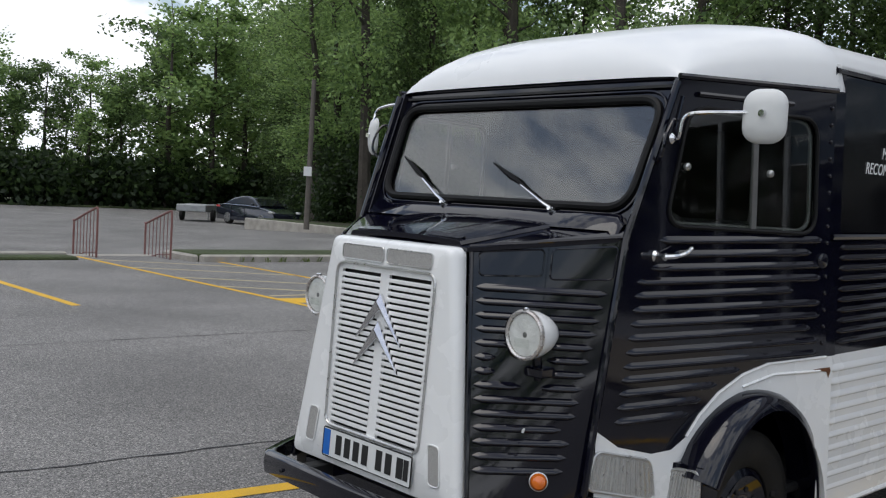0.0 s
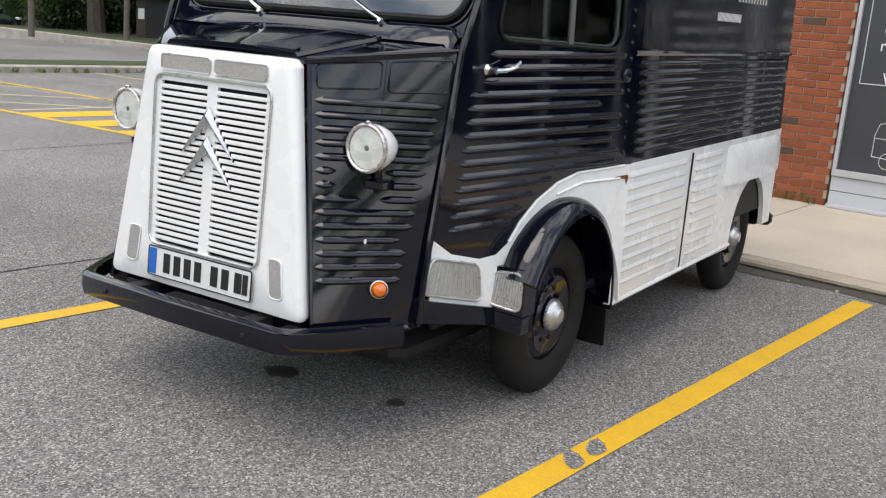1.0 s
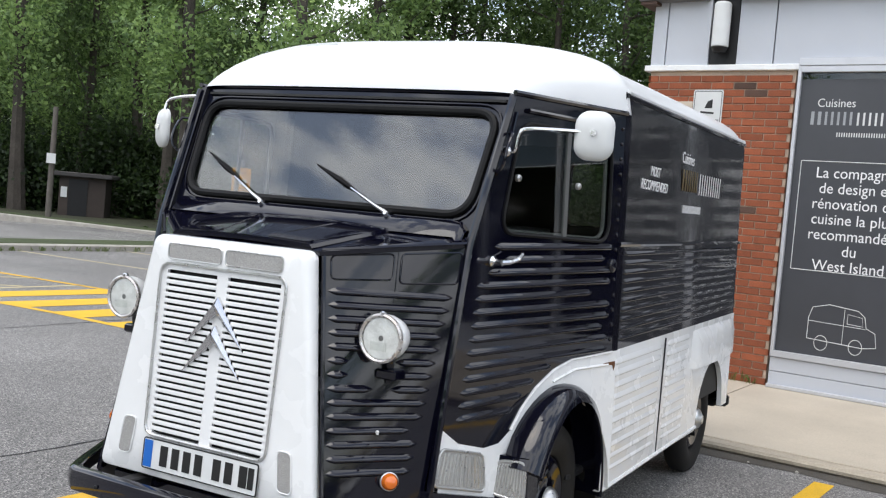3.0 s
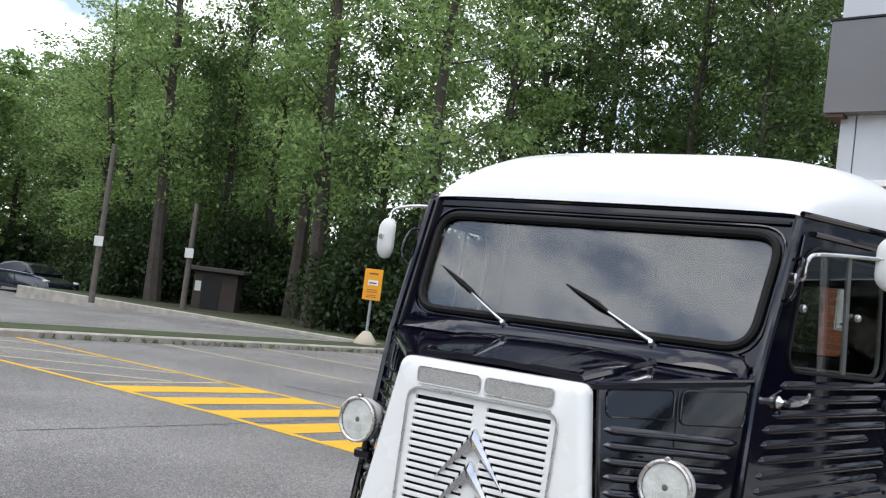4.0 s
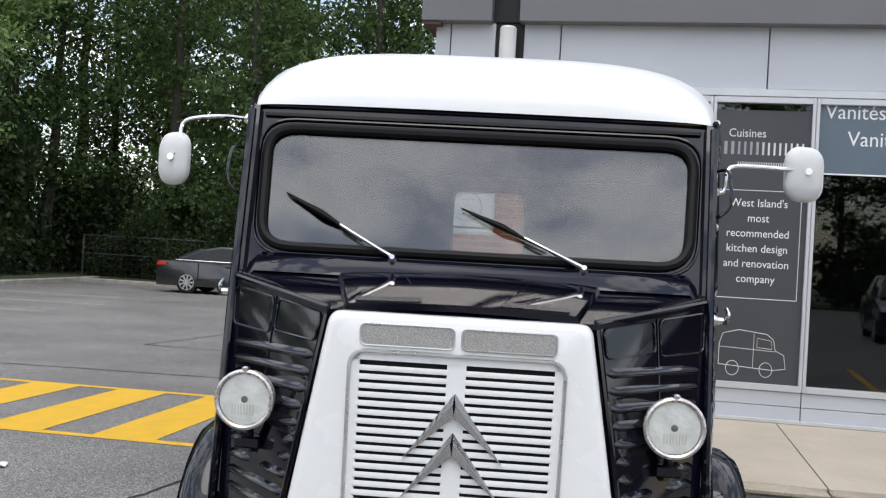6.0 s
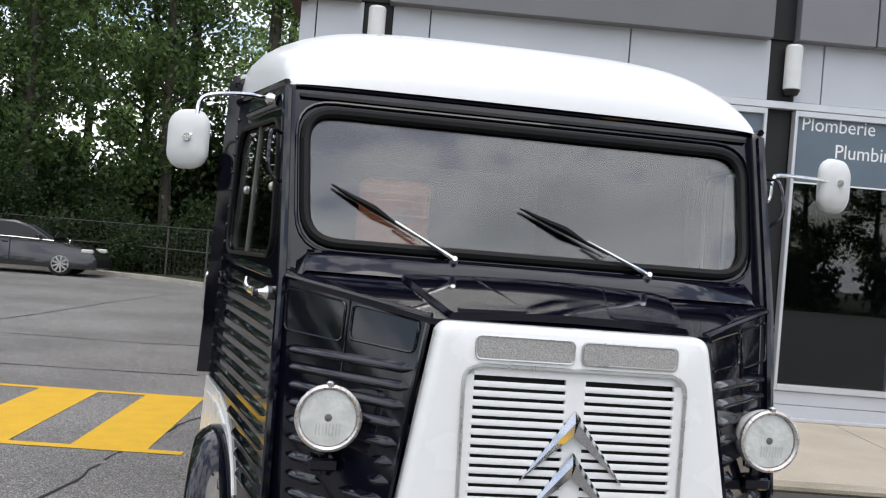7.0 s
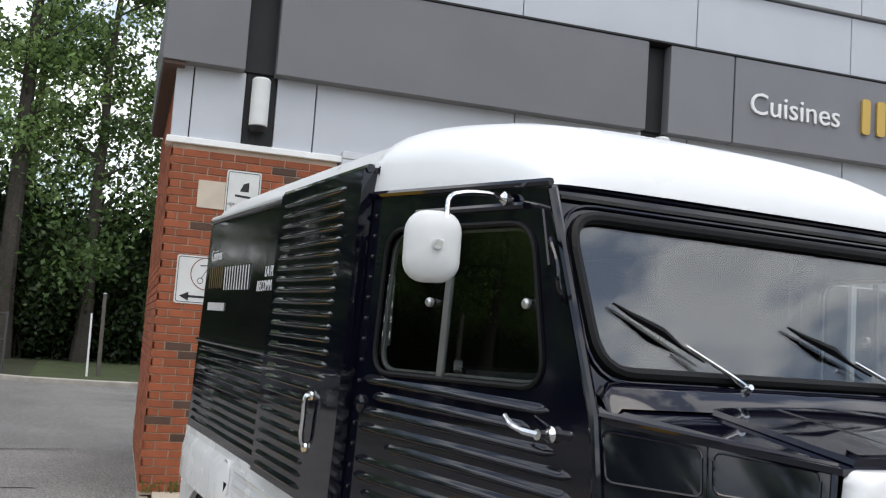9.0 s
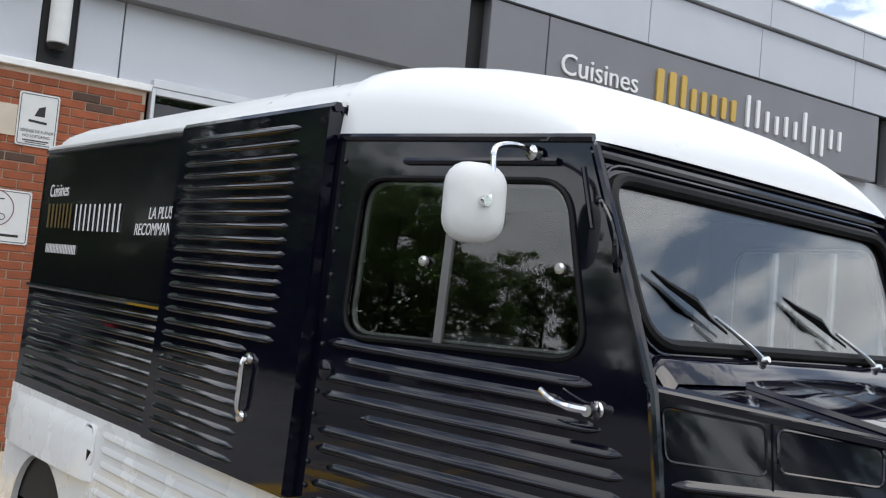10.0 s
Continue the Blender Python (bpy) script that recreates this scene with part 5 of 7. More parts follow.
    prism(bm, [V(6.97, s * 0.85, 0.37), V(6.97, s * 0.99, 0.37), V(7.0, s * 0.99, 0.30), V(7.0, s * 0.85, 0.30)], (0.01, 0, 0))
    part("mud_flap", bm, M_RUBBER, van)

# sliding door on the kerb-free side, standing proud on its rail
bm = bmn()
prism(bm, [body(5.165, 2.135, 1, 0.052), body(6.15, 2.135, 1, 0.052), body(6.15, 1.0, 1, 0.052), body(5.165, 1.0, 1, 0.052)], (0, -0.05, 0))
tube(bm, [body(5.155, 2.14, 1, 0.03), body(6.16, 2.14, 1, 0.03)], 0.016, 6)
sdoor = part("sliding_door", bm, M_VBLACK, van, "black corrugated sliding side door", smooth=40)
for i in range(25):
    zr = 2.085 - 0.0435 * i
    rib_part(sdoor, body(5.31 if zr > 1.42 else 5.465, zr, 1, 0.052), body(6.10, zr, 1, 0.052), (0, 1, 0), 0.025, 0.0135)
bm = bmn()
hh = [body(5.44, 1.365, 1, 0.054), body(5.44, 1.355, 1, 0.075), body(5.443, 1.29, 1, 0.074), body(5.446, 1.215, 1, 0.072), body(5.448, 1.185, 1, 0.054)]
tube(bm, bent(hh, 4), [0.011] * 4 + [0.009] * 4 + [0.0095] * 4 + [0.008] * 4 + [0.010], 8)
for p in (hh[0], hh[-1]):
    lathe(bm, p, (0, 1, 0), [(0, 0.02), (0.008, 0.018), (0.012, 0.01)], 10)
part("pull_handle", bm, M_CHROME, sdoor, "chrome pull handle")
# filler recess on the white side: a flat dark plate imitates its shade
bm = bmn()
prism(bm, rquad([V(6.785, 0.996, 0.945), V(6.695, 0.996, 0.945), V(6.695, 0.996, 0.795), V(6.785, 0.996, 0.795)], 0.042), (0, 0.005, 0))
flap = part("filler_recess", bm, M_INTERIOR, van, "flat dark plate standing for the shaded filler recess")
bm = bmn()
o = rquad([V(6.790, 1.0, 0.95), V(6.690, 1.0, 0.95), V(6.690, 1.0, 0.79), V(6.790, 1.0, 0.79)], 0.045)
tube(bm, o + o[:1], 0.006, 6)
part("recess_rim", bm, M_VWHITE, flap)
bm = bmn()
prism(bm, [V(6.780, 1.0, 0.88), V(6.700, 1.0, 0.85), V(6.720, 1.0, 0.805), V(6.770, 1.0, 0.80)], (0, 0.014, 0))
part("filler_cap", bm, M_RUBBER, flap)

# roofs
def arch_rows(x, w, zb, zc, n=20, p=2.5, q=2.3):
    row = []
    for i in range(n + 1):
        a = -1 + 2 * i / n
        u = math.copysign(1 - (1 - abs(a)) ** 1.7, a)
        row.append(V(x, u * w, zb + (zc - zb) * max(0.0, 1 - abs(u) ** p) ** (1 / q)))
    return row

bm = bmn()
rows = []
for x, zc, w in ((4.352, 2.03, 0.768), (4.358, 2.065, 0.775), (4.375, 2.108, 0.782), (4.41, 2.155, 0.792), (4.47, 2.202, 0.808), (4.56, 2.247, 0.828), (4.70, 2.293, 0.86), (4.86, 2.328, 0.895), (5.02, 2.348, 0.930), (5.12, 2.356, 0.955), (5.18, 2.354, 0.966), (5.215, 2.338, 0.964), (5.23, 2.29, 0.948)):
    zb = 2.018 + (x - 4.35) * 0.04
    kk = max(0.0, min(1.0, (x - 4.36) / 0.6))
    rows.append(arch_rows(x, w, zb, zc - 0.006 * kk, 28, 3.1 + 1.0 * kk, 2.45 + 0.40 * kk))
faces(bm, rows, False)
part("cab_roof", bm, M_VROOF, van, "domed white cab roof", smooth=60)
bm = bmn()
rows = []
for x, dz, w in ((5.18, 0, 0.952), (5.8, 0.004, 0.955), (6.6, 0.004, 0.955), (7.51, 0, 0.953), (7.68, -0.012, 0.945), (7.78, -0.04, 0.925), (7.82, -0.09, 0.90)):
    rows.append(arch_rows(x, w, 2.14 + min(0, dz * 0.3), 2.335 + dz, 24, 3.0, 2.3))
faces(bm, rows, False)
for s in (-1, 1):
    tube(bm, [V(5.16, s * 0.955, 2.15), V(7.78, s * 0.955, 2.15)], 0.014, 6)
part("box_roof", bm, M_VROOF, van, "white curved roof of the load box", smooth=60)

# dark matte liner added inside the load box against sky mirrored in glossy walls
bm = bmn()
for s in (-1, 1):
    prism(bm, [V(5.2, s * 0.93, 2.1), V(7.76, s * 0.93, 2.1), V(7.76, s * 0.955, 0.5), V(5.2, s * 0.955, 0.5)], (0, s * 0.006, 0))
box(bm, 5.2 - VX, 7.76 - VX, -0.92, 0.92, 2.095, 2.11)
lin_o = rquad([V(7.76, 0.93, 2.1), V(7.76, -0.93, 2.1), V(7.76, -0.95, 0.5), V(7.76, 0.95, 0.5)], 0.03)
lin_i = rquad([V(7.76, 0.285, 1.955), V(7.76, -0.215, 1.955), V(7.76, -0.215, 1.48), V(7.76, 0.285, 1.48)], 0.06)
ring_plate(bm, lin_o, lin_i, (0.004, 0, 0))
part("lining", bm, M_INTERIOR, van)

# rear wall with its window
bm = bmn()
RO = rquad([V(7.79, 0.955, 2.13), V(7.79, -0.955, 2.13), V(7.79, -0.99, 0.42), V(7.79, 0.99, 0.42)], 0.03)
RI = rquad([V(7.79, 0.275, 1.945), V(7.79, -0.205, 1.945), V(7.79, -0.205, 1.49), V(7.79, 0.275, 1.49)], 0.06)
ring_plate(bm, RO, RI, (0.03, 0, 0))
prism(bm, [V(7.79, 0.95, 2.12), V(7.79, 0.6, 2.24), V(7.79, 0, 2.29), V(7.79, -0.6, 2.24), V(7.79, -0.95, 2.12)], (0.02, 0, 0))
part("rear_wall", bm, M_VBLACK, van, "black rear doors with one window")
bm = bmn()
prism(bm, [p + Vector((0.01, 0, 0)) for p in RI], (0.004, 0, 0))
rw = part("rear_window", bm, M_SIDEGLASS, van, smooth=0)
rw.visible_shadow = False
bm = bmn()
box(bm, 7.86 - VX, 7.94 - VX, -1.0, 1.0, 0.36, 0.45, 0.02)
for s in (-1, 1):
    box(bm, 7.70 - VX, 7.88 - VX, s * 0.9 - 0.05, s * 0.9 + 0.05, 0.38, 0.43, 0.01)
part("rear_bumper", bm, M_RUBBER, van)

# door mirrors on chrome arms
for s, c, arm in ((1, (4.412, 1.075, 1.825), [(4.48, 0.84, 1.985), (4.44, 0.91, 1.985), (4.41, 1.00, 1.972), (4.395, 1.045, 1.945), (4.38, 1.05, 1.855), (4.38, 1.075, 1.828)]),
                  (-1, (4.385, -1.095, 1.875), [(4.30, -0.79, 1.795), (4.30, -0.815, 1.80), (4.305, -0.825, 1.865), (4.32, -0.86, 1.885), (4.345, -1.0, 1.887), (4.362, -1.10, 1.883)])):
    bm = bmn()
    cc = V(*c)
    rings = []
    for d, k in ((-0.028, 0.12), (-0.026, 0.5), (-0.018, 0.82), (-0.006, 0.97), (0.004, 1.0), (0.012, 0.97)):
        rings.append([cc + Vector((d, u * k, w * k)) for u, w in rrect(0.148, 0.186, 0.055, 5)])
    turn = Matrix.Translation(cc) @ Matrix.Rotation(radians(-30 if s > 0 else 20), 4, "Z") @ Matrix.Translation(-cc)
    faces(bm, [[turn @ p for p in r] for r in rings])
    mir = part("door_mirror", bm, M_SIGNWHITE if s < 0 else M_SIGNWHITE, van, "white-backed door mirror on a chrome arm", smooth=60)
    bm = bmn()
    prism(bm, [turn @ (cc + Vector((0.0125, u * 0.92, w * 0.92))) for u, w in rrect(0.148, 0.186, 0.055, 5)], (0.001, 0, 0))
    part("mirror_glass", bm, M_CHROME, mir)
    bm = bmn()
    tube(bm, bent([V(*p) for p in arm], 5), 0.007, 8)
    part("arm", bm, M_CHROME, mir)
    bm = bmn()
    lathe(bm, V(*arm[-1]), (1, 0, 0), [(-0.012, 0.012), (0.0, 0.014), (0.012, 0.012)], 12)
    part("clamp", bm, M_CHROME, mir)
    bm = bmn()
    lathe(bm, V(*arm[0]), (0, s, 0), [(-0.02, 0.02), (0.0, 0.02), (0.01, 0.01)], 12)
    part("arm_foot", bm, M_CHROME, mir)

# inside the cab
bm = bmn()
hub = V(4.52, -0.47, 1.42)
wn = Vector((-0.55, 0, 0.84)).normalized()
u_, v_ = frame_of(wn)
loop = [hub + (u_ * math.cos(2 * math.pi * i / 28) + v_ * math.sin(2 * math.pi * i / 28)) * 0.205 for i in range(29)]
tube(bm, loop, 0.011, 8)
for a in (30, 150, 270):
    tube(bm, [hub, hub + (u_ * math.cos(radians(a)) + v_ * math.sin(radians(a))) * 0.205], 0.008, 6)
cyl(bm, hub + wn * 0.02, hub - wn * 0.5, 0.022)
part("steering_wheel", bm, M_SEAT, van, "thin-rimmed dark steering wheel")
for v0 in (0.42, -0.45):
    bm = bmn()
    box(bm, 4.62 - VX, 5.05 - VX, v0 - 0.24, v0 + 0.24, 0.93, 1.06, 0.03)
    seat = part("seat", bm, M_SEAT, van, "black vinyl seat")
    bm = bmn()
    prism(bm, [V(5.0, v0 - 0.22, 1.07), V(5.0, v0 + 0.22, 1.07), V(5.08, v0 + 0.2, 1.50), V(5.08, v0 - 0.2, 1.50)], (0.07, 0, 0.01))
    part("backrest", bm, M_SEAT, seat)
bm = bmn()
prism(bm, [V(4.18, -0.7, 1.46), V(4.18, 0.7, 1.46), V(4.36, 0.7, 1.40), V(4.36, -0.7, 1.40)], (0, 0, -0.2))
part("dashboard", bm, M_INTERIOR, van)
bm = bmn()
prism(bm, [V(4.345, -0.74, 1.985), V(4.345, 0.74, 1.985), V(5.15, 0.93, 2.04), V(5.15, -0.93, 2.04)], (0, 0, 0.01))
part("headlining", bm, M_INTERIOR, van)

# writing on the sides
def on_side(bm, x, z, s, off=0.008):
    m = Matrix(((-1 if s > 0 else 1, 0, 0, x - VX), (0, 0, s, s * (0.992 - (z - 0.99) * 0.034 + off)), (0, 1, 0, z + (x - 5.15) * 0.016), (0, 0, 0, 1)))
    return turned(bm, m)

def word(x, z, s, widths, h, gap, material):
    """A word as plain bars, each its own piece."""
    d = -1 if s > 0 else 1
    at = 0.0
    for w in widths:
        bm = bmn()
        box(bm, 0, w, 0, h, 0, 0.002)
        part("word_bar", on_side(bm, x + d * at, z, s), material, van, smooth=0)
        at += w + gap


for s in (1, -1):
    X0 = 7.67 if s > 0 else 6.16          # where the words begin
    d = -1 if s > 0 else 1
    part("lettering", on_side(text_bm("Cuisines", 0.088, "LEFT", 0.002, 0.88), X0, 1.905, s), M_WHITE, van, smooth=0)
    word(X0 + d * 0.02, 1.755, s, [0.026, 0.026, 0.018, 0.018, 0.018, 0.018, 0.018], 0.115, 0.030, M_GOLDDARK)
    word(X0 + d * 0.40, 1.745, s, [0.013] * 10, 0.12, 0.044, M_WHITE)
    word(X0 + d * 0.06, 1.635, s, [0.008] * 20, 0.042, 0.0125, M_WHITE)
words = text_bm("LA PLUS", 0.068, "RIGHT", 0.002, 0.9, 0.2)
part("lettering", on_side(words, 6.24, 1.805, 1), M_WHITE, van, smooth=0)
words = text_bm("RECOMMAND", 0.068, "RIGHT", 0.002, 0.9, 0.2)
part("lettering", on_side(words, 6.19, 1.742, 1), M_WHITE, van, smooth=0)
words = text_bm("MOST", 0.07, "CENTER", 0.002, 0.9, 0.2)
part("lettering", on_side(words, 5.66, 1.80, -1), M_WHITE, van, smooth=0)
words = text_bm("RECOMMENDED", 0.07, "CENTER", 0.002, 0.9, 0.2)
part("lettering", on_side(words, 5.66, 1.73, -1), M_WHITE, van, smooth=0)

# rust at the seam behind the wheel opening
bm = bmn()
edge_ = [(5.08, 0.936), (5.12, 0.940), (5.175, 0.942), (5.18, 0.928), (5.168, 0.90), (5.158, 0.925), (5.12, 0.928)]
prism(bm, [side(x, z, -1, 0.0035) for x, z in edge_], (0, -0.0012, 0))
part("rust_patch", bm, M_RUST, van, "rust stain at the panel seam", smooth=0)

# a chip in the paint of one cheek
bm = bmn()
prism(bm, rquad([V(3.80, -0.612, 0.770), V(3.807, -0.617, 0.772), V(3.806, -0.616, 0.760), V(3.798, -0.611, 0.762)], 0.002, 3), (-0.0205, -0.0165, 0))
part("paint_chip", bm, M_SIGNWHITE, van, "small chip in the black paint", smooth=0)

# ---------------------------------------------------------------- trees
def make_tree(seed, height, spread, leaves, leaf, material, low=0.22, trunk_r=0.16):
    """A tapered trunk with limbs and a ragged crown of single leaf sprays."""
    rnd = random.Random(seed)
    tree = thing("tree", (0, 0, 0), "tall leafy poplar at the edge of the car park", "tree", "edge trees")
    bm = bmn()
    lean = rnd.uniform(-0.04, 0.04), rnd.uniform(-0.04, 0.04)
    spine = [Vector((lean[0] * z + rnd.uniform(-0.12, 0.12) * (z > 1), lean[1] * z + rnd.uniform(-0.12, 0.12) * (z > 1), z)) for z in [height * i / 9 for i in range(10)]]
    tube(bm, spine, [trunk_r * (1.25 if i == 0 else 1) * (1 - i / 9.6) + 0.012 for i in range(10)], 8)
    limbs = []
    for k in range(26):
        t = low + (0.95 - low) * (k + rnd.random()) / 26
        i = min(8, int(t * 9))
        p = spine[i].lerp(spine[i + 1], t * 9 - i)
        a = rnd.uniform(0, 2 * math.pi)
        reach = spread * (0.35 + 0.65 * math.sin(math.pi * min(1, (1.02 - t) / (1 - low) * 0.85 + 0.08))) * rnd.uniform(0.55, 1.1)
        rise = reach * rnd.uniform(0.45, 1.1)
        tip = p + Vector((math.cos(a) * reach, math.sin(a) * reach, rise))
        mid = p.lerp(tip, 0.5) + Vector((0, 0, -0.12 * reach))
        tube(bm, [p, mid, tip], [trunk_r * 0.34 * (1 - t) + 0.02, 0.022, 0.008], 5)
        limbs.append((p, mid, tip))
    part("trunk", bm, M_BARK, tree)
    vs, fs = [], []
    clumps = []
    for p, mid, tip in limbs:
        for _ in range(3):
            t = rnd.uniform(0.3, 1.0)
            c = (p.lerp(mid, t * 2) if t < 0.5 else mid.lerp(tip, t * 2 - 1))
            r = spread * 0.17
            clumps.append((c + Vector((rnd.gauss(0, r), rnd.gauss(0, r), rnd.gauss(0, r * 0.8))), rnd.uniform(0.34, 0.66)))
    for k in range(leaves):
        c, r = clumps[int(rnd.random() * len(clumps))]
        c = c + Vector((rnd.gauss(0, r), rnd.gauss(0, r), rnd.gauss(0, r * 0.7)))
        a = Vector((rnd.gauss(0, 1), rnd.gauss(0, 1), rnd.gauss(0, 1))).normalized() * leaf * rnd.uniform(0.5, 1.15)
        b = a.cross(Vector((rnd.gauss(0, 1), rnd.gauss(0, 1), rnd.gauss(0, 1)))).normalized() * leaf * rnd.uniform(0.35, 0.7)
        n = len(vs)
        vs += [c - a, c + b * 0.9 - a * 0.1, c + a, c - b + a * 0.15]
        fs.append((n, n + 1, n + 2, n + 3))
    me = bpy.data.meshes.new("crown")
    me.from_pydata([tuple(v) for v in vs], [], fs)
    me.materials.append(material)
    ob = new("crown", me)
    ob.parent = tree
    return tree


def make_bush(seed, w, h, leaves, leaf, material):
    rnd = random.Random(seed)
    bush = thing("bush", (0, 0, 0), "dense undergrowth below the trees, its leaves coloured dark for shade", "bush", "undergrowth")
    bm = bmn()
    for k in range(5):
        tube(bm, [(rnd.uniform(-0.3, 0.3), rnd.uniform(-0.3, 0.3), 0), (rnd.uniform(-w, w) * 0.5, rnd.uniform(-w, w) * 0.5, h * 0.7)], [0.03, 0.01], 5)
    part("branchwork", bm, M_BARK, bush)
    vs, fs = [], []
    lobes = [(rnd.uniform(-w, w) * 0.7, rnd.uniform(-w, w) * 0.5, rnd.uniform(0.15, 0.8) * h, rnd.uniform(0.4, 0.75)) for _ in range(9)]
    for k in range(leaves):
        x, y, z, r = rnd.choice(lobes)
        c = Vector((x + rnd.gauss(0, r * w * 0.33), y + rnd.gauss(0, r * w * 0.33), max(0.05, z + rnd.gauss(0, r * h * 0.28))))
        a = Vector((rnd.gauss(0, 1), rnd.gauss(0, 1), rnd.gauss(0, 1))).normalized() * leaf * rnd.uniform(0.5, 1.15)
        b = a.cross(Vector((rnd.gauss(0, 1), rnd.gauss(0, 1), rnd.gauss(0, 1)))).normalized() * leaf * rnd.uniform(0.35, 0.7)
        n = len(vs)
        vs += [c - a, c + b * 0.9, c + a, c - b]
        fs.append((n, n + 1, n + 2, n + 3))
    me = bpy.data.meshes.new("foliage")
    me.from_pydata([tuple(v) for v in vs], [], fs)
    me.materials.append(material)
    ob = new("foliage", me)
    ob.parent = bush
    return bush


SPECIES = [make_tree(11, 19, 3.0, 8800, 0.13, M_LEAF, 0.24, 0.28), make_tree(23, 21, 2.8, 8800, 0.13, M_LEAF, 0.20, 0.30), make_tree(37, 17, 3.4, 10000, 0.135, M_LEAFSHADE, 0.15, 0.24), make_tree(41, 22, 3.0, 8800, 0.13, M_LEAF, 0.26, 0.34), make_tree(53, 21, 3.1, 10000, 0.13, M_LEAFSHADE, 0.2, 0.32),
           make_tree(61, 20, 3.4, 4000, 0.27, M_LEAF, 0.10, 0.26), make_tree(67, 19, 3.6, 4000, 0.27, M_LEAFSHADE, 0.08, 0.26)]
# bushes carry the shade of the woods' foot in their leaf colour
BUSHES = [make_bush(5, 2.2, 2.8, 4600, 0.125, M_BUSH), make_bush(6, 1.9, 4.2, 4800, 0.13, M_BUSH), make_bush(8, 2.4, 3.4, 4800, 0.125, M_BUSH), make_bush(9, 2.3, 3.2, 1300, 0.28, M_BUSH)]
rng = random.Random(77)
spots = []
for i in range(11):
    y = -17 + 3.7 * i
    if y < 21:
        spots.append((38.5 + rng.uniform(-1.4, 1.5), y + rng.uniform(-1.2, 1.2), 0.08, 1.0))
        if y > 0 or i % 2:
            spots.append((44.5 + rng.uniform(-2, 2), y + 2 + rng.uniform(-1.2, 1.2), 0.08, 1.0))
    if y > 9:
        spots.append((52 + rng.uniform(-2, 2), y + rng.uniform(-1.2, 1.2), 0.08, 0.97))
for i in range(12):
    y = 20.8 + 3.6 * i
    out = max(0, y - 33) * 0.5
    low = 0.08 if y < 36 else -0.4
    if not 25.5 < y < 35:
        spots.append((26.3 + out + rng.uniform(-0.6, 1.2), y + rng.uniform(-0.8, 0.8), low, 1.0))
    spots.append((31.5 + out + rng.uniform(-1.5, 1.5), y + (1.6 if y < 34 else 0) + rng.uniform(-1.0, 1.0), low, 1.0))
    if i % 2:
        spots.append((38 + out + rng.uniform(-2, 2), y + rng.uniform(-1.2, 1.2), low, 1.0))
# lower, younger trees round the second car park
for i in range(38):
    x = -40 + 3.2 * i
    size = rng.uniform(0.44, 0.54) if x < 33 else (rng.uniform(0.74, 0.82) if x < 36 else rng.uniform(0.92, 0.99))
    spots.append((x + rng.uniform(-1, 1), 65 + rng.uniform(-1.5, 2), -0.36, size))
    spots.append((x + 1.6 + rng.uniform(-1, 1), 71 + rng.uniform(-2, 2), -0.36, size * rng.uniform(0.95, 1.1) if size < 0.9 else size))
for y in range(-48, 21, 5):
    spots.append((-35 + rng.uniform(-2, 2), y + rng.uniform(-2, 2), 0.08, rng.uniform(0.55, 0.7)))
for x in range(-30, 9, 5):
    spots.append((x + rng.uniform(-2, 2), -48 + rng.uniform(-2, 2), 0.0, rng.uniform(0.55, 0.7)))
for y in range(22, 60, 5):
    spots.append((-34 + rng.uniform(-3, 3), y + rng.uniform(-2, 2), 0.08 if y < 48 else -0.45, 0.8))
used = set()
for i, (x, y, base, size) in enumerate(spots):
    # the shaded stretch of wood gets only trees with the darkened leaf colour
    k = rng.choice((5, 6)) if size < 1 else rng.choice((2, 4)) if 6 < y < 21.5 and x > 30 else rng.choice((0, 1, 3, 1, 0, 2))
    young = 0.7 if 36.5 < y < 62 and 20 < x < 46 else min(1.0, 0.72 / size) if y > 62 and 20 < x < 47 else 1.0
    m = pose(x, y, base, 0, 0, rng.uniform(0, 360)) @ Matrix.Diagonal((min(1, size * 1.25), min(1, size * 1.25), size * young * rng.uniform(0.92, 1.06), 1))
    if k not in used:
        used.add(k)
        SPECIES[k].matrix_basis = m
    else:
        copy_thing(SPECIES[k], m)
first = set()
bush_spots = []
for i in range(29):
    bush_spots.append((39.5 + rng.uniform(-1.2, 1.2), -19 + 1.45 * i, 0.08))
    bush_spots.append((44 + rng.uniform(-1.5, 1.5), -19 + 1.5 * i, 0.08))
for i in range(28):
    y = 20.5 + 1.4 * i
    out = max(0, y - 33) * 0.5
    low = 0.08 if y < 36.5 else -0.4
    if not 25.0 < y < 35.5:
        bush_spots.append((27.5 + out + rng.uniform(-0.8, 0.8), y, low))
    bush_spots.append((32.5 + out + rng.uniform(-1, 1), y + 0.3, low))
for i in range(50):
    bush_spots.append((-40 + 2.4 * i, 64 + rng.uniform(-0.8, 1.5), -0.36))
for i in range(20):
    bush_spots.append((-32.5 + rng.uniform(-1, 1), -46 + 4.6 * i, 0.08))
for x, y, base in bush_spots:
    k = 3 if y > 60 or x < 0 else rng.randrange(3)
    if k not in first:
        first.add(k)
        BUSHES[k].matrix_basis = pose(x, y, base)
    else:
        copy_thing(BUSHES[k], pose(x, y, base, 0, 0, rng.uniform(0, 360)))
rb_ = random.Random(31)
for i in range(26):
    copy_thing(BUSHES[3], pose(-10 + 3.0 * i, 67.5 + rb_.uniform(-0.8, 0.8), -0.35, 0, 0, rb_.uniform(0, 360)))
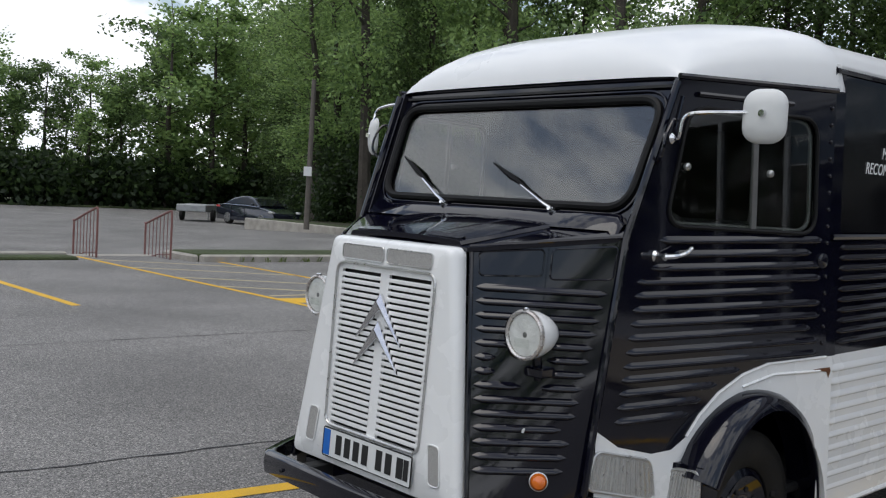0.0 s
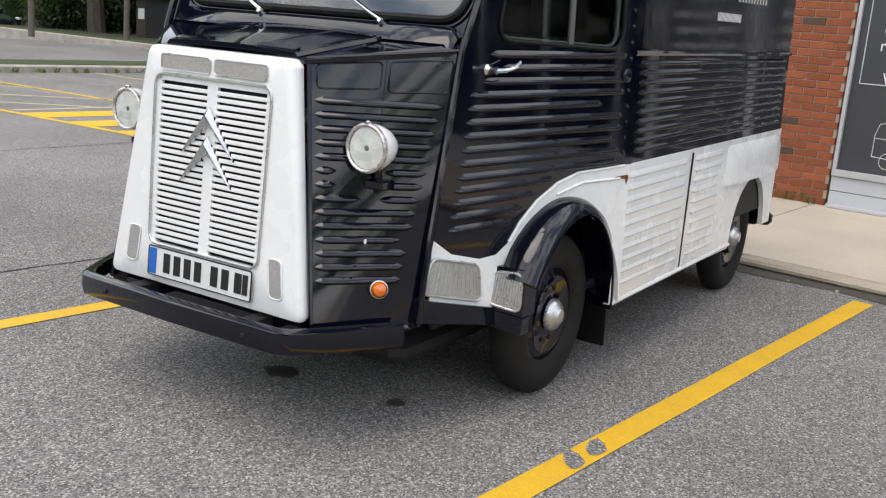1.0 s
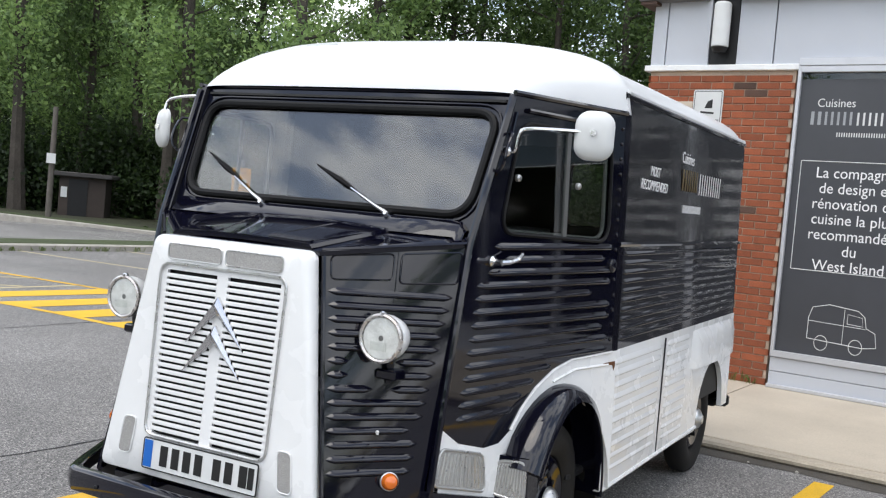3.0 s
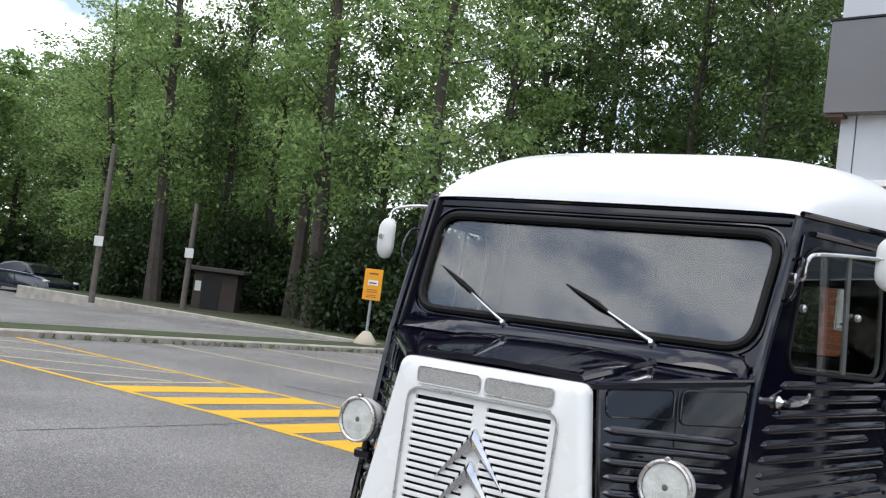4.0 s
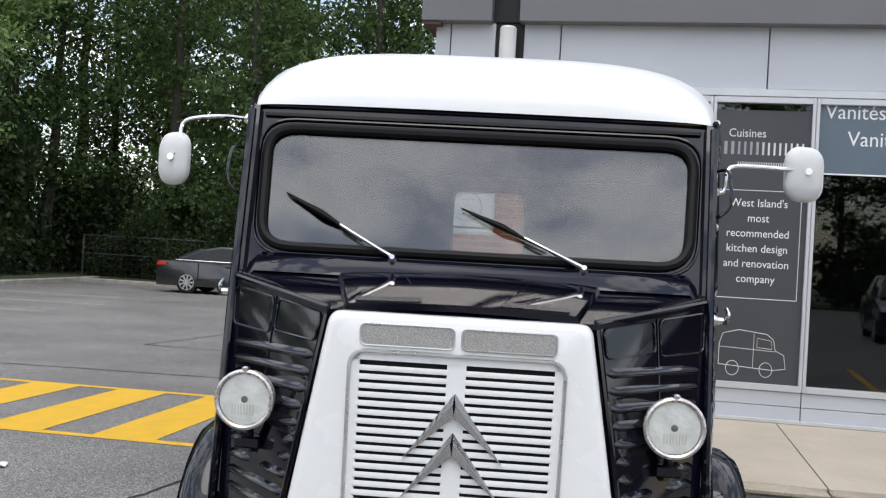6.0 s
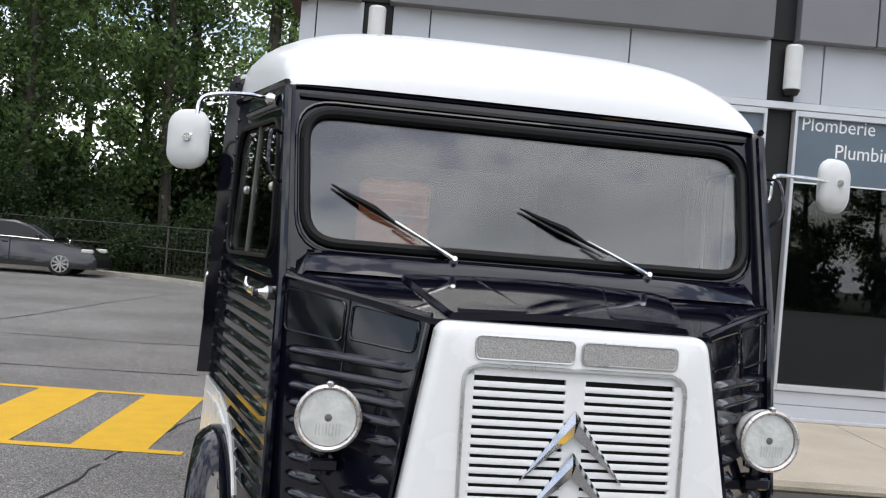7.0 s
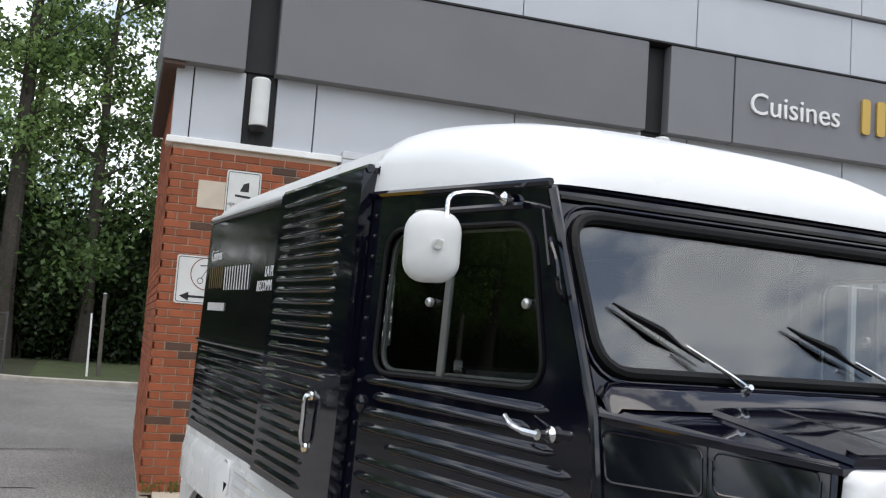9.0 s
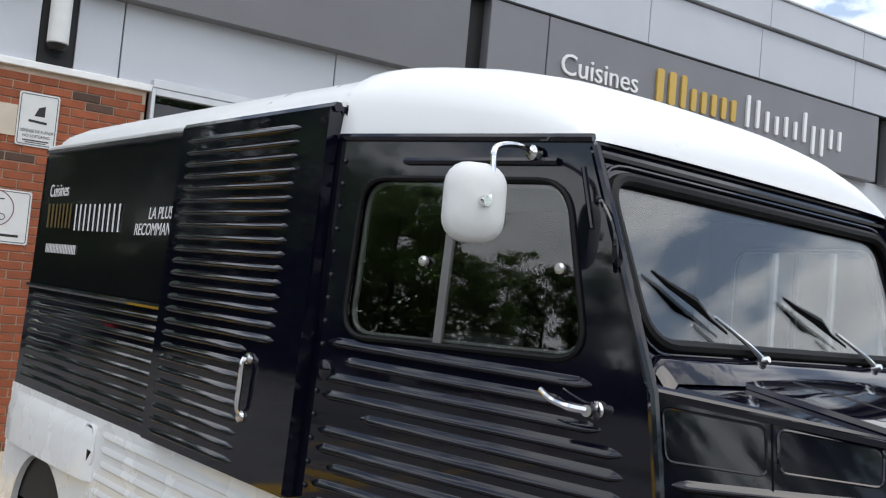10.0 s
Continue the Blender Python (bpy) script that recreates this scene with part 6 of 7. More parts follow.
# taller shrubs filling the woods' edge behind the fence
for i in range(7):
    copy_thing(BUSHES[(1, 2)[i % 2]], pose(41.6 + rng.uniform(-0.6, 0.6), -2.5 + 1.35 * i, 0.08, 0, 0, rng.uniform(0, 360)) @ Matrix.Diagonal((1.3, 1.3, (1.45, 1.8)[i % 2] * rng.uniform(0.9, 1.1), 1)))

# trees and shrubs with shade in their leaf colour, closing the wood's corner
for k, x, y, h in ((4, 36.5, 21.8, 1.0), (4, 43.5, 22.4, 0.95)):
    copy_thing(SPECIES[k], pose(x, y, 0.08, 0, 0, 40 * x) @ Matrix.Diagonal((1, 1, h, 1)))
for k, x, y, h in ((1, 33.6, 20.9, 1.25), (2, 36.8, 23.0, 1.5), (1, 39.5, 24.2, 1.5)):
    copy_thing(BUSHES[k], pose(x, y, 0.08, 0, 0, 50 * x) @ Matrix.Diagonal((1.1, 1.1, h, 1)))
# low growth close behind the fence
for i in range(11):
    y = 17.5 - 1.15 * i
    copy_thing(BUSHES[i % 3], pose(36.6 - 0.28 * i - (0.3 * (i - 7) if i > 7 else 0) + rb_.uniform(-0.4, 0.4), y, 0.08, 0, 0, rb_.uniform(0, 360)) @ Matrix.Diagonal((0.62, 0.62, rb_.uniform(0.45, 0.7), 1)))

# ---------------------------------------------------------------- cars
def car(name, loc, rz, paint, label, suv=False):
    """Nose towards +x, standing on its wheels."""
    c = thing(name, loc, label, "car", "parked cars", rz=rz)
    W = 0.93 if suv else 0.91
    if suv:
        low = [(-2.3, 0.45), (-2.28, 0.95), (-2.1, 1.1), (0.9, 1.08), (1.95, 0.98), (2.25, 0.8), (2.3, 0.45)]
        top = [(-2.12, 1.08), (-1.95, 1.55), (-1.6, 1.68), (0.0, 1.70), (0.35, 1.62), (1.0, 1.06)]
    else:
        low = [(-2.35, 0.42), (-2.36, 0.78), (-2.28, 0.96), (-1.6, 0.99), (0.9, 0.96), (1.7, 0.84), (2.2, 0.68), (2.34, 0.45)]
        top = [(-1.75, 0.98), (-1.1, 1.32), (-0.45, 1.44), (0.05, 1.44), (0.5, 1.32), (1.15, 0.94)]
    def skin(pts, z0, w0, w1, zt):
        bm = bmn()
        rings = []
        for u, k in ((-1, 0.9), (-0.96, 1.0), (-0.5, 1.0), (0.5, 1.0), (0.96, 1.0), (1, 0.9)):
            ring = []
            for x, z in pts + [(pts[-1][0] * 0.99, z0), (pts[0][0] * 0.99, z0)]:
                t = max(0, min(1, (z - zt) / 0.6))
                ring.append(Vector((x * (0.98 if abs(u) == 1 else 1), u * (w0 + (w1 - w0) * t), z if abs(u) < 1 else z0 + (z - z0) * 0.97)))
            rings.append(ring)
        faces(bm, rings)
        return bm
    part("body", skin(low, 0.22, W, W, 0.4), paint, c, smooth=40)
    part("cabin", skin(top, 0.9, W * 0.97, W * 0.70, 0.95), paint, c, smooth=40)
    for s in (-1, 1):
        bm = bmn()
        n = len(top)
        q = [(x * 0.93 - 0.02, min(z, 10) - (0.06 if 0 < i < n - 1 else -0.03)) for i, (x, z) in enumerate(top)]
        pts = []
        for x, z in q:
            t = max(0, min(1, (z - 0.95) / 0.6))
            pts.append(Vector((x, s * (W * 0.97 + (W * 0.70 - W * 0.97) * t + 0.006), z)))
        prism(bm, pts, (0, -s * 0.02, 0))
        part("side_glass", bm, M_CARGLASS, c)
        bm = bmn()
        xm = -0.25
        prism(bm, [Vector((xm - 0.04, s * (W * 0.955), 0.97)), Vector((xm + 0.04, s * W * 0.955, 0.97)), Vector((xm + 0.02, s * (W * 0.775), 1.36)), Vector((xm - 0.05, s * W * 0.775, 1.36))], (0, s * 0.012, 0))
        part("door_pillar", bm, M_DARKMETAL, c)
        bm = bmn()
        tube(bm, [Vector((x, s * (W * 0.97 + 0.004), z + 0.01)) for x, z in ((top[0][0], top[0][1]), (0, 0.97), (top[-1][0], top[-1][1]))], 0.012, 5)
        part("chrome_strip", bm, M_CHROME, c)
        for xw in (-1.38, 1.36):
            bm = bmn()
            lathe(bm, (xw, s * (W - 0.02), 0.33), (0, s, 0), [(-0.2, 0.3), (-0.2, 0.33), (-0.02, 0.33), (0.01, 0.30), (0.012, 0.235), (-0.01, 0.23)], 28)
            w = part("wheel", bm, M_TYRE, c)
            bm = bmn()
            for k in range(9):
                a = 2 * math.pi * k / 9
                u, v = Vector((math.cos(a), 0, math.sin(a))), Vector((-math.sin(a), 0, math.cos(a)))
                o = Vector((xw, s * (W - 0.01), 0.33))
                prism(bm, [o + u * 0.04 - v * 0.02, o + u * 0.04 + v * 0.02, o + u * 0.225 + v * 0.028, o + u * 0.225 - v * 0.028], (0, s * 0.02, 0))
            lathe(bm, (xw, s * (W - 0.02), 0.33), (0, s, 0), [(0.01, 0.235), (0.03, 0.235), (0.03, 0.215), (0.01, 0.215)], 28, False)
            lathe(bm, (xw, s * (W - 0.02), 0.33), (0, s, 0), [(0.0, 0.06), (0.035, 0.05), (0.035, 0)], 14)
            part("rim", bm, M_ALLOY, w)
        bm = bmn()
        box(bm, -2.33, -2.02, s * 0.9 - 0.05 * (s > 0), s * 0.9 + 0.05 * (s < 0), 0.80, 0.93, 0.02)
        turned(bm, Matrix.Translation((0, s * 0.022, 0)))
        part("tail_lamp", bm, M_RED, c)
        bm = bmn()
        box(bm, 1.88, 2.22, s * 0.80 - 0.09, s * 0.80 + 0.09, 0.66, 0.78, 0.03)
        turned(bm, Matrix.Translation((0, s * 0.035, 0)))
        part("head_lamp", bm, M_LENS, c)
        bm = bmn()
        box(bm, 0.72, 0.85, s * 1.0 - 0.08, s * 1.0 + 0.08, 0.98, 1.10, 0.03)
        part("wing_mirror", bm, paint, c)
        bm = bmn()
        box(bm, 0.0, 0.02, min(s * W, s * (W + 0.012)), max(s * W, s * (W + 0.012)), 0.3, 0.93)
        box(bm, -1.05, -1.03, min(s * W, s * (W + 0.012)), max(s * W, s * (W + 0.012)), 0.42, 0.93)
        box(bm, -0.2, -0.05, min(s * W, s * (W + 0.02)), max(s * W, s * (W + 0.02)), 0.82, 0.85)
        part("door_line", bm, M_DARKMETAL, c)
    bm = bmn()
    a, b = top[-1], top[-2]
    prism(bm, [Vector((a[0] - 0.06, u * W * 0.85, a[1] + 0.05)) for u in (-1, 1)] + [Vector((b[0] + 0.02, u * W * 0.70, b[1] - 0.01)) for u in (1, -1)], (0.035, 0, 0.03))
    part("windscreen", bm, M_CARGLASS, c)
    bm = bmn()
    a, b = top[0], top[1]
    prism(bm, [Vector((a[0] + 0.08, u * W * 0.85, a[1] + 0.05)) for u in (-1, 1)] + [Vector((b[0] - 0.01, u * W * 0.72, b[1])) for u in (1, -1)], (-0.035, 0, 0.03))
    part("rear_glass", bm, M_CARGLASS, c)
    return c


car("sedan", (30.5, 11.15, 0), -93, M_CARGREY, "dark grey four-door sedan parked by the woods")
car("sedan", (27.6, 43.0, -0.45), -84, M_CARBLUE, "dark blue sedan parked in the second car park")
car("suv", (-7.5, -3.2, 0), 0, M_CARBLUE, "dark blue sport utility car parked across the lane", True)
car("suv", (-9.5, 5.5, 0), 10, M_CARGREY, "dark grey sport utility car parked across the lane", True)

# ---------------------------------------------------------------- small things outdoors
# amber notice on a post in a concrete foot
ns = thing("notice_sign", (22.1, 18.45, 0.15), "amber notice sign on a post with a concrete foot", "sign", rz=0)
bm = bmn()
lathe(bm, (0, 0, 0), (0, 0, 1), [(0, 0.32), (0.08, 0.31), (0.34, 0.11), (0.36, 0.07)], 14)
part("foot", bm, M_CONCRETE, ns)
bm = bmn()
box(bm, -0.03, 0.03, -0.03, 0.03, 0.3, 2.05, 0.006)
part("post", bm, M_GALV, ns)
bm = bmn()
face_dir = math.degrees(math.atan2(18.45 - 2.2, 22.1 - 1.0) + math.pi)
box(bm, 0.035, 0.05, -0.25, 0.25, 1.22, 2.08, 0.004)
turned(bm, Matrix.Rotation(radians(face_dir), 4, "Z"))
brd = part("board", bm, M_SIGNY, ns)
for z, hw, hh_ in ((1.95, 0.13, 0.04), (1.69, 0.10, 0.04), (1.50, 0.15, 0.016), (1.44, 0.15, 0.016), (1.35, 0.12, 0.016), (1.30, 0.14, 0.016)):
    bm = bmn()
    box(bm, 0.051, 0.054, -hw, hw, z - hh_ / 2, z + hh_ / 2)
    turned(bm, Matrix.Rotation(radians(face_dir), 4, "Z"))
    part("print_bar", bm, M_REDPRINT, brd)
bm = bmn()
box(bm, 0.051, 0.053, -0.14, 0.14, 1.63, 1.77)
turned(bm, Matrix.Rotation(radians(face_dir), 4, "Z"))
part("print_field", bm, M_WHITE, brd)

# poles
for x, y, h in ((22.3, 31.0, 5.6), (25.0, 29.4, 4.0)):
    p = thing("utility_pole", (x, y, 0.0), "weathered wooden pole with a small white tag", "pole", "poles")
    bm = bmn()
    cyl(bm, (0, 0, 0), (0.1, 0.1, h), 0.11, 0.085)
    part("pole", bm, M_WOODPOLE, p)
    bm = bmn()
    box(bm, -0.2, -0.15, -0.15, 0.15, 2.0, 2.35)
    turned(bm, Matrix.Rotation(radians(40), 4, "Z"))
    part("tag", bm, M_SIGNWHITE, p)

# hut with a dark doorway among the trees
hut = thing("hut", (28.6, 31.6, 0.1), "low brown hut with a dark doorway", "hut", rz=40)
bm = bmn()
box(bm, -1.0, 1.0, -0.85, 0.85, 0, 1.5)
part("wall", bm, M_HUTWALL, hut)
bm = bmn()
box(bm, -1.25, 1.25, -1.1, 1.1, 1.5, 1.68, 0.03)
part("roof", bm, M_HUTROOF, hut)
bm = bmn()
box(bm, -1.03, -1.001, -0.2, 0.5, 0, 1.42)
part("doorway", bm, M_DARKMETAL, hut)
bm = bmn()
box(bm, -1.03, -1.001, 0.55, 0.78, 0.7, 1.1)
part("notice", bm, M_SIGNWHITE, hut)

# wire fence by the woods
fence = thing("fence", (0, 0, 0.10), "low wire fence with thin metal posts", "fence")
LINE = [Vector((x, y, 0)) for x, y in ((36.0, 18.6), (35.2, 15.2), (34.2, 11.5), (33.3, 8.9), (32.0, 7.3), (30.4, 6.0), (28.7, 4.75))]
run = [a.lerp(b, k / 2) for a, b in zip(LINE, LINE[1:]) for k in range(2)] + LINE[-1:]
up = Vector((0, 0, 1))
for p in run[::2]:
    bm = bmn()
    cyl(bm, p, p + up * 1.52, 0.03, seg=8)
    part("post", bm, M_FENCE, fence)
for z in (1.48, 0.82):
    bm = bmn()
    tube(bm, [p + up * z for p in LINE], 0.02, 6)
    part("rail", bm, M_FENCE, fence)
bm = bmn()
for a, b in zip(LINE, LINE[1:]):
    n = int((b - a).length / 0.22)
    for k in range(n):
        p = a.lerp(b, k / n)
        tube(bm, [p + up * 0.05, p + up * 1.46], 0.003, 3)
for k in range(8):
    tube(bm, [p + up * (0.12 + 0.18 * k) for p in LINE], 0.003, 3)
part("wire", bm, M_FENCE, fence)
# posts on the lawn
for x, y, h, rad, m_, label in ((29.1, 2.45, 2.15, 0.055, M_WOODPOLE, "weathered grey wooden post on the lawn"), (28.9, 2.75, 1.6, 0.03, M_WHITE, "thin white marker post on the lawn")):
    p = thing("marker_post", (x, y, 0.10), label, "post", "lawn posts")
    bm = bmn()
    cyl(bm, (0, 0, 0), (0.03, 0.02, h), rad, rad * 0.85)
    part("post", bm, m_, p)
    bm = bmn()
    cyl(bm, (0.03, 0.02, h), (0.03, 0.02, h + 0.03), rad * 1.1, rad * 0.6)
    part("cap", bm, M_GALV, p)

# stairs down to the second car park with a rail on either side
for k in range(3):
    bm = bmn()
    box(bm, 8.6, 10.5, 18.95 + 0.36 * k, 18.95 + 0.36 * (k + 1) - 0.004, -0.6, 0.012 - 0.15 * k, 0.012)
    solo("stair_step", bm, M_KERB, (0, 0, 0), "worn concrete step down to the second car park", "step", "stairs", "structure")
for x, y0 in ((9.06, 18.62), (10.33, 18.1)):
    r = thing("handrail", (x, y0, 0), "faded red metal handrail with upright bars", "handrail", "handrails")
    bm = bmn()
    tube(bm, bent([(0, 0, 0), (0, 0, 0.86), (0, 0.05, 0.94), (0, 0.14, 0.93), (0, 1.07, 0.66), (0, 1.13, 0.60), (0, 1.13, -0.2)], 4), 0.022, 8)
    part("rail", bm, M_RAIL, r)
    for k in range(6):
        y = 0.17 + 0.155 * k
        bm = bmn()
        cyl(bm, (0, y, 0.0 if y < 0.55 else -0.15), (0, y, 0.93 - 0.29 * (y - 0.14)), 0.009, seg=6)
        part("bar", bm, M_RAIL, r)
    bm = bmn()
    tube(bm, [(0, 0, 0.1), (0, 0.55, 0.06), (0, 1.13, -0.08)], 0.011, 6)
    part("lower_rail", bm, M_RAIL, r)
strip("verge", -30.0, 8.5, 18.05, 18.59, 0.06, M_GRASS, "narrow grass strip above the second car park", "grass")
strip("kerb", -30.0, 8.5, 18.6, 18.75, 0.11, M_KERB, "pale concrete kerb behind the grass strip", "kerb")
# low trailer beside the far car
tr = thing("trailer", (26.1, 46.5, -0.45), "small grey flat trailer", "trailer", rz=48)
bm = bmn()
box(bm, -1.4, 1.4, -0.75, 0.75, 0.5, 0.85, 0.03)
part("bed", bm, M_GALV, tr)
for s in (-1, 1):
    bm = bmn()
    lathe(bm, (0, s * 0.82, 0.3), (0, s, 0), [(-0.1, 0.25), (-0.1, 0.3), (0.06, 0.3), (0.08, 0.24), (0.05, 0.0)], 18)
    part("wheel", bm, M_TYRE, tr)
bm = bmn()
tube(bm, [(1.4, 0, 0.5), (2.4, 0, 0.4), (2.4, 0, 0)], 0.04, 6)
part("drawbar", bm, M_GALV, tr)

# weeds in the joints along the brickwork and the kerbs
def weeds(seed, spots_, label):
    rnd = random.Random(seed)
    vs, fs = [], []
    for x, y, z, n in spots_:
        for _ in range(n):
            a, h, r = rnd.uniform(0, 6.283), rnd.uniform(0.03, 0.11), rnd.uniform(0.02, 0.07)
            bx, by = x + rnd.uniform(-0.05, 0.05), y + rnd.uniform(-0.05, 0.05)
            k = len(vs)
            dx, dy = math.cos(a), math.sin(a)
            vs += [(bx - dy * 0.004, by + dx * 0.004, z), (bx + dy * 0.004, by - dx * 0.004, z), (bx + dx * r * 0.6, by + dy * r * 0.6, z + h), (bx + dx * r, by + dy * r, z + h * 0.9)]
            fs.append((k, k + 1, k + 3, k + 2))
    me = bpy.data.meshes.new("weeds")
    me.from_pydata(vs, [], fs)
    me.materials.append(M_WEED)
    tagged(new("weeds", me), label, "weeds", kind="stuff")


rw_ = random.Random(12)
M_WEED = leaf_mat("weed_leaves", (0.06, 0.10, 0.02), (0.16, 0.21, 0.06))
weeds(1, [tuple(SHOP @ Vector((11.0, 3.85 - 0.11 * i, 0.13))) + (rw_.randint(2, 14),) for i in range(13)], "sparse green weeds at the foot of the brickwork")
weeds(2, [(11.5 + 0.28 * i + rw_.uniform(-0.1, 0.1), 17.46 + rw_.uniform(-0.05, 0.03), 0.0, rw_.randint(4, 22)) for i in range(60)], "weeds growing along the far kerb")
M_OIL = mat("oil_film", (0.05, 0.047, 0.043), 0.6, vary=0.5, scale=14, fine=0.4, fine_scale=90, bump=0.002, bump_scale=110)
# dark oil stains below the engine
for x, y, w_, h_ in ((4.17, 3.24, 0.07, 0.10), (4.235, 2.665, 0.04, 0.045)):
    bm = bmn()
    ro = random.Random(int(x * 100))
    bm.faces.new([bm.verts.new((w_ * math.cos(0.4 * i) * ro.uniform(0.7, 1.15), h_ * math.sin(0.4 * i) * ro.uniform(0.7, 1.15), 0.0035)) for i in range(15)])
    solo("oil_stain", bm, M_OIL, (x, y, 0), "dark oil stain on the asphalt below the van", "stain", "oil stains", "structure", smooth=0)

# litter
for i, (x, y, a) in enumerate(((7.235, 6.27, 20),)):
    bm = bmn()
    rnd = random.Random(i + 3)
    rows = [[(0.035 * (u - 1.5), 0.03 * (w - 1), 0.006 + 0.02 * rnd.random()) for u in range(4)] for w in range(3)]
    faces(bm, rows, False)
    faces(bm, [[(a_, b_, c_ - 0.004) for a_, b_, c_ in r] for r in rows], False)
    solo("paper_scrap", bm, M_PAPER, (x, y, 0), "crumpled white paper scrap on the asphalt", "litter", "litter", rz=a, smooth=0)

# ---------------------------------------------------------------- things on the shop front
PLACE = SHOP
def plaque(name, y0, y1, z0, z1, material, label, category, off=0.0, r=0.02):
    t = thing(name, (XF - 0.006 - off, (y0 + y1) / 2, (z0 + z1) / 2), label, category)
    w, h = y1 - y0, z1 - z0
    bm = bmn()
    prism(bm, [Vector((0, u, v)) for u, v in rrect(w, h, r, 4)], (-0.004, 0, 0))
    part("board", bm, material, t)
    return t, w, h


def on_front(bm, x, y, z):
    """Letters laid on the shop front, reading towards -y."""
    return turned(bm, Matrix(((0, 0, -1, x), (-1, 0, 0, y), (0, 1, 0, z), (0, 0, 0, 1))))


t, w, h = plaque("notice_sign", 3.09, 3.40, 2.575, 3.01, M_SIGNWHITE, "white notice forbidding loitering, on the brickwork", "sign")
bm = bmn()
o = [Vector((-0.005, u, v)) for u, v in rrect(w - 0.03, h - 0.03, 0.015, 4)]
tube(bm, o + o[:1], 0.003, 5)
part("border", bm, M_BLACKPRINT, t)
part("lettering", on_front(text_bm("DÉFENSE DE FLÂNER", 0.034, "CENTER", 0.001, 0.82), -0.0055, 0, -0.105), M_BLACKPRINT, t, smooth=0)
part("lettering", on_front(text_bm("NO LOITERING", 0.034, "CENTER", 0.001, 0.9), -0.0055, 0, -0.145), M_BLACKPRINT, t, smooth=0)
bm = bmn()
box(bm, -0.0055, -0.004, -0.10, 0.10, -0.175, -0.165)
box(bm, -0.0055, -0.004, -0.08, 0.08, -0.19, -0.183)
part("print_bars", bm, M_BLACKPRINT, t)
bm = bmn()
prism(bm, [(-0.004, 0.07, 0.0), (-0.004, -0.07, -0.01), (-0.004, -0.07, -0.03), (-0.004, 0.07, -0.02)], (-0.0015, 0, 0))
prism(bm, [(-0.004, 0.03, 0.03), (-0.004, -0.05, 0.03), (-0.004, -0.035, 0.08), (-0.004, -0.05, 0.12), (-0.004, 0.0, 0.10)], (-0.0015, 0, 0))
part("symbol", bm, M_BLACKPRINT, t)

t, w, h = plaque("blank_plate", 3.405, 3.645, 2.64, 2.89, mat("cream_plate", (0.6, 0.52, 0.42), 0.6, vary=0.25, scale=5), "faded cream blank plate on the brickwork", "sign", r=0.005)

t, w, h = plaque("arrow_sign", 3.22, 3.765, 1.775, 2.205, M_SIGNWHITE, "white sign with a ringed symbol and an arrow", "sign")
bm = bmn()
o = [Vector((-0.005, u, v)) for u, v in rrect(w - 0.03, h - 0.03, 0.02, 4)]
tube(bm, o + o[:1], 0.003, 5)
prism(bm, [(-0.004, 0.23, -0.15), (-0.004, 0.15, -0.11), (-0.004, 0.16, -0.14), (-0.004, -0.2, -0.14), (-0.004, -0.2, -0.16), (-0.004, 0.16, -0.16), (-0.004, 0.15, -0.19)], (-0.0015, 0, 0))
part("arrow", bm, M_BLACKPRINT, t)
bm = bmn()
o = [Vector((-0.005, 0.145 * math.cos(a), 0.06 + 0.145 * math.sin(a))) for a in [2 * math.pi * i / 32 for i in range(33)]]
tube(bm, o, 0.004, 5)
part("ring", bm, M_REDPRINT, t)
bm = bmn()
for s in (-1, 1):
    o = [Vector((-0.005, s * 0.06 + 0.025 * math.cos(a), -0.005 + 0.025 * math.sin(a))) for a in [2 * math.pi * i / 16 for i in range(17)]]
    tube(bm, o, 0.003, 5)
    tube(bm, [Vector((-0.005, s * 0.05, 0.018)), Vector((-0.005, -s * 0.01, 0.13))], 0.003, 5)
tube(bm, [Vector((-0.005, -0.07, 0.14)), Vector((-0.005, 0.07, 0.13))], 0.004, 5)
part("symbol", bm, M_BLACKPRINT, t)

# raised words on the fascia; the firm's own name as plain upright shapes
board = thing("shop_sign", (XF - 0.123, 0, 3.92), "raised white and gold shop sign on the grey fascia", "shop sign")
part("lettering", on_front(text_bm("Cuisines", 0.34, "LEFT", 0.02, 1.03), -0.012, -1.99, 0.345), M_WHITE, board, smooth=0)


def sign_shapes(y, z, items, material, step):
    """Row of plain upright shapes: width, height, drop below the line."""
    for wd, ht, drop in items:
        bm = bmn()
        prism(bm, [Vector((0, u - wd / 2, v + ht / 2)) for u, v in rrect(wd, ht, min(wd, ht) * 0.3, 4)], (-0.03, 0, 0))
        turned(bm, Matrix.Translation((0, y, z - drop)))
        part("sign_shape", bm, material, board)
        y -= wd + step


sign_shapes(-3.46, 0.31, [(0.11, 0.40, 0), (0.11, 0.40, 0), (0.085, 0.40, 0), (0.085, 0.27, 0), (0.085, 0.27, 0), (0.085, 0.27, 0), (0.085, 0.27, 0), (0.085, 0.27, 0)], M_GOLD, 0.095)
sign_shapes(-5.06, 0.29, [(0.055, 0.41, 0), (0.055, 0.36, -0.02), (0.055, 0.27, 0), (0.055, 0.24, 0), (0.055, 0.27, 0), (0.055, 0.24, 0), (0.055, 0.40, 0), (0.055, 0.38, 0.13), (0.055, 0.38, 0.13), (0.055, 0.27, 0), (0.055, 0.27, 0)], M_WHITE, 0.135)

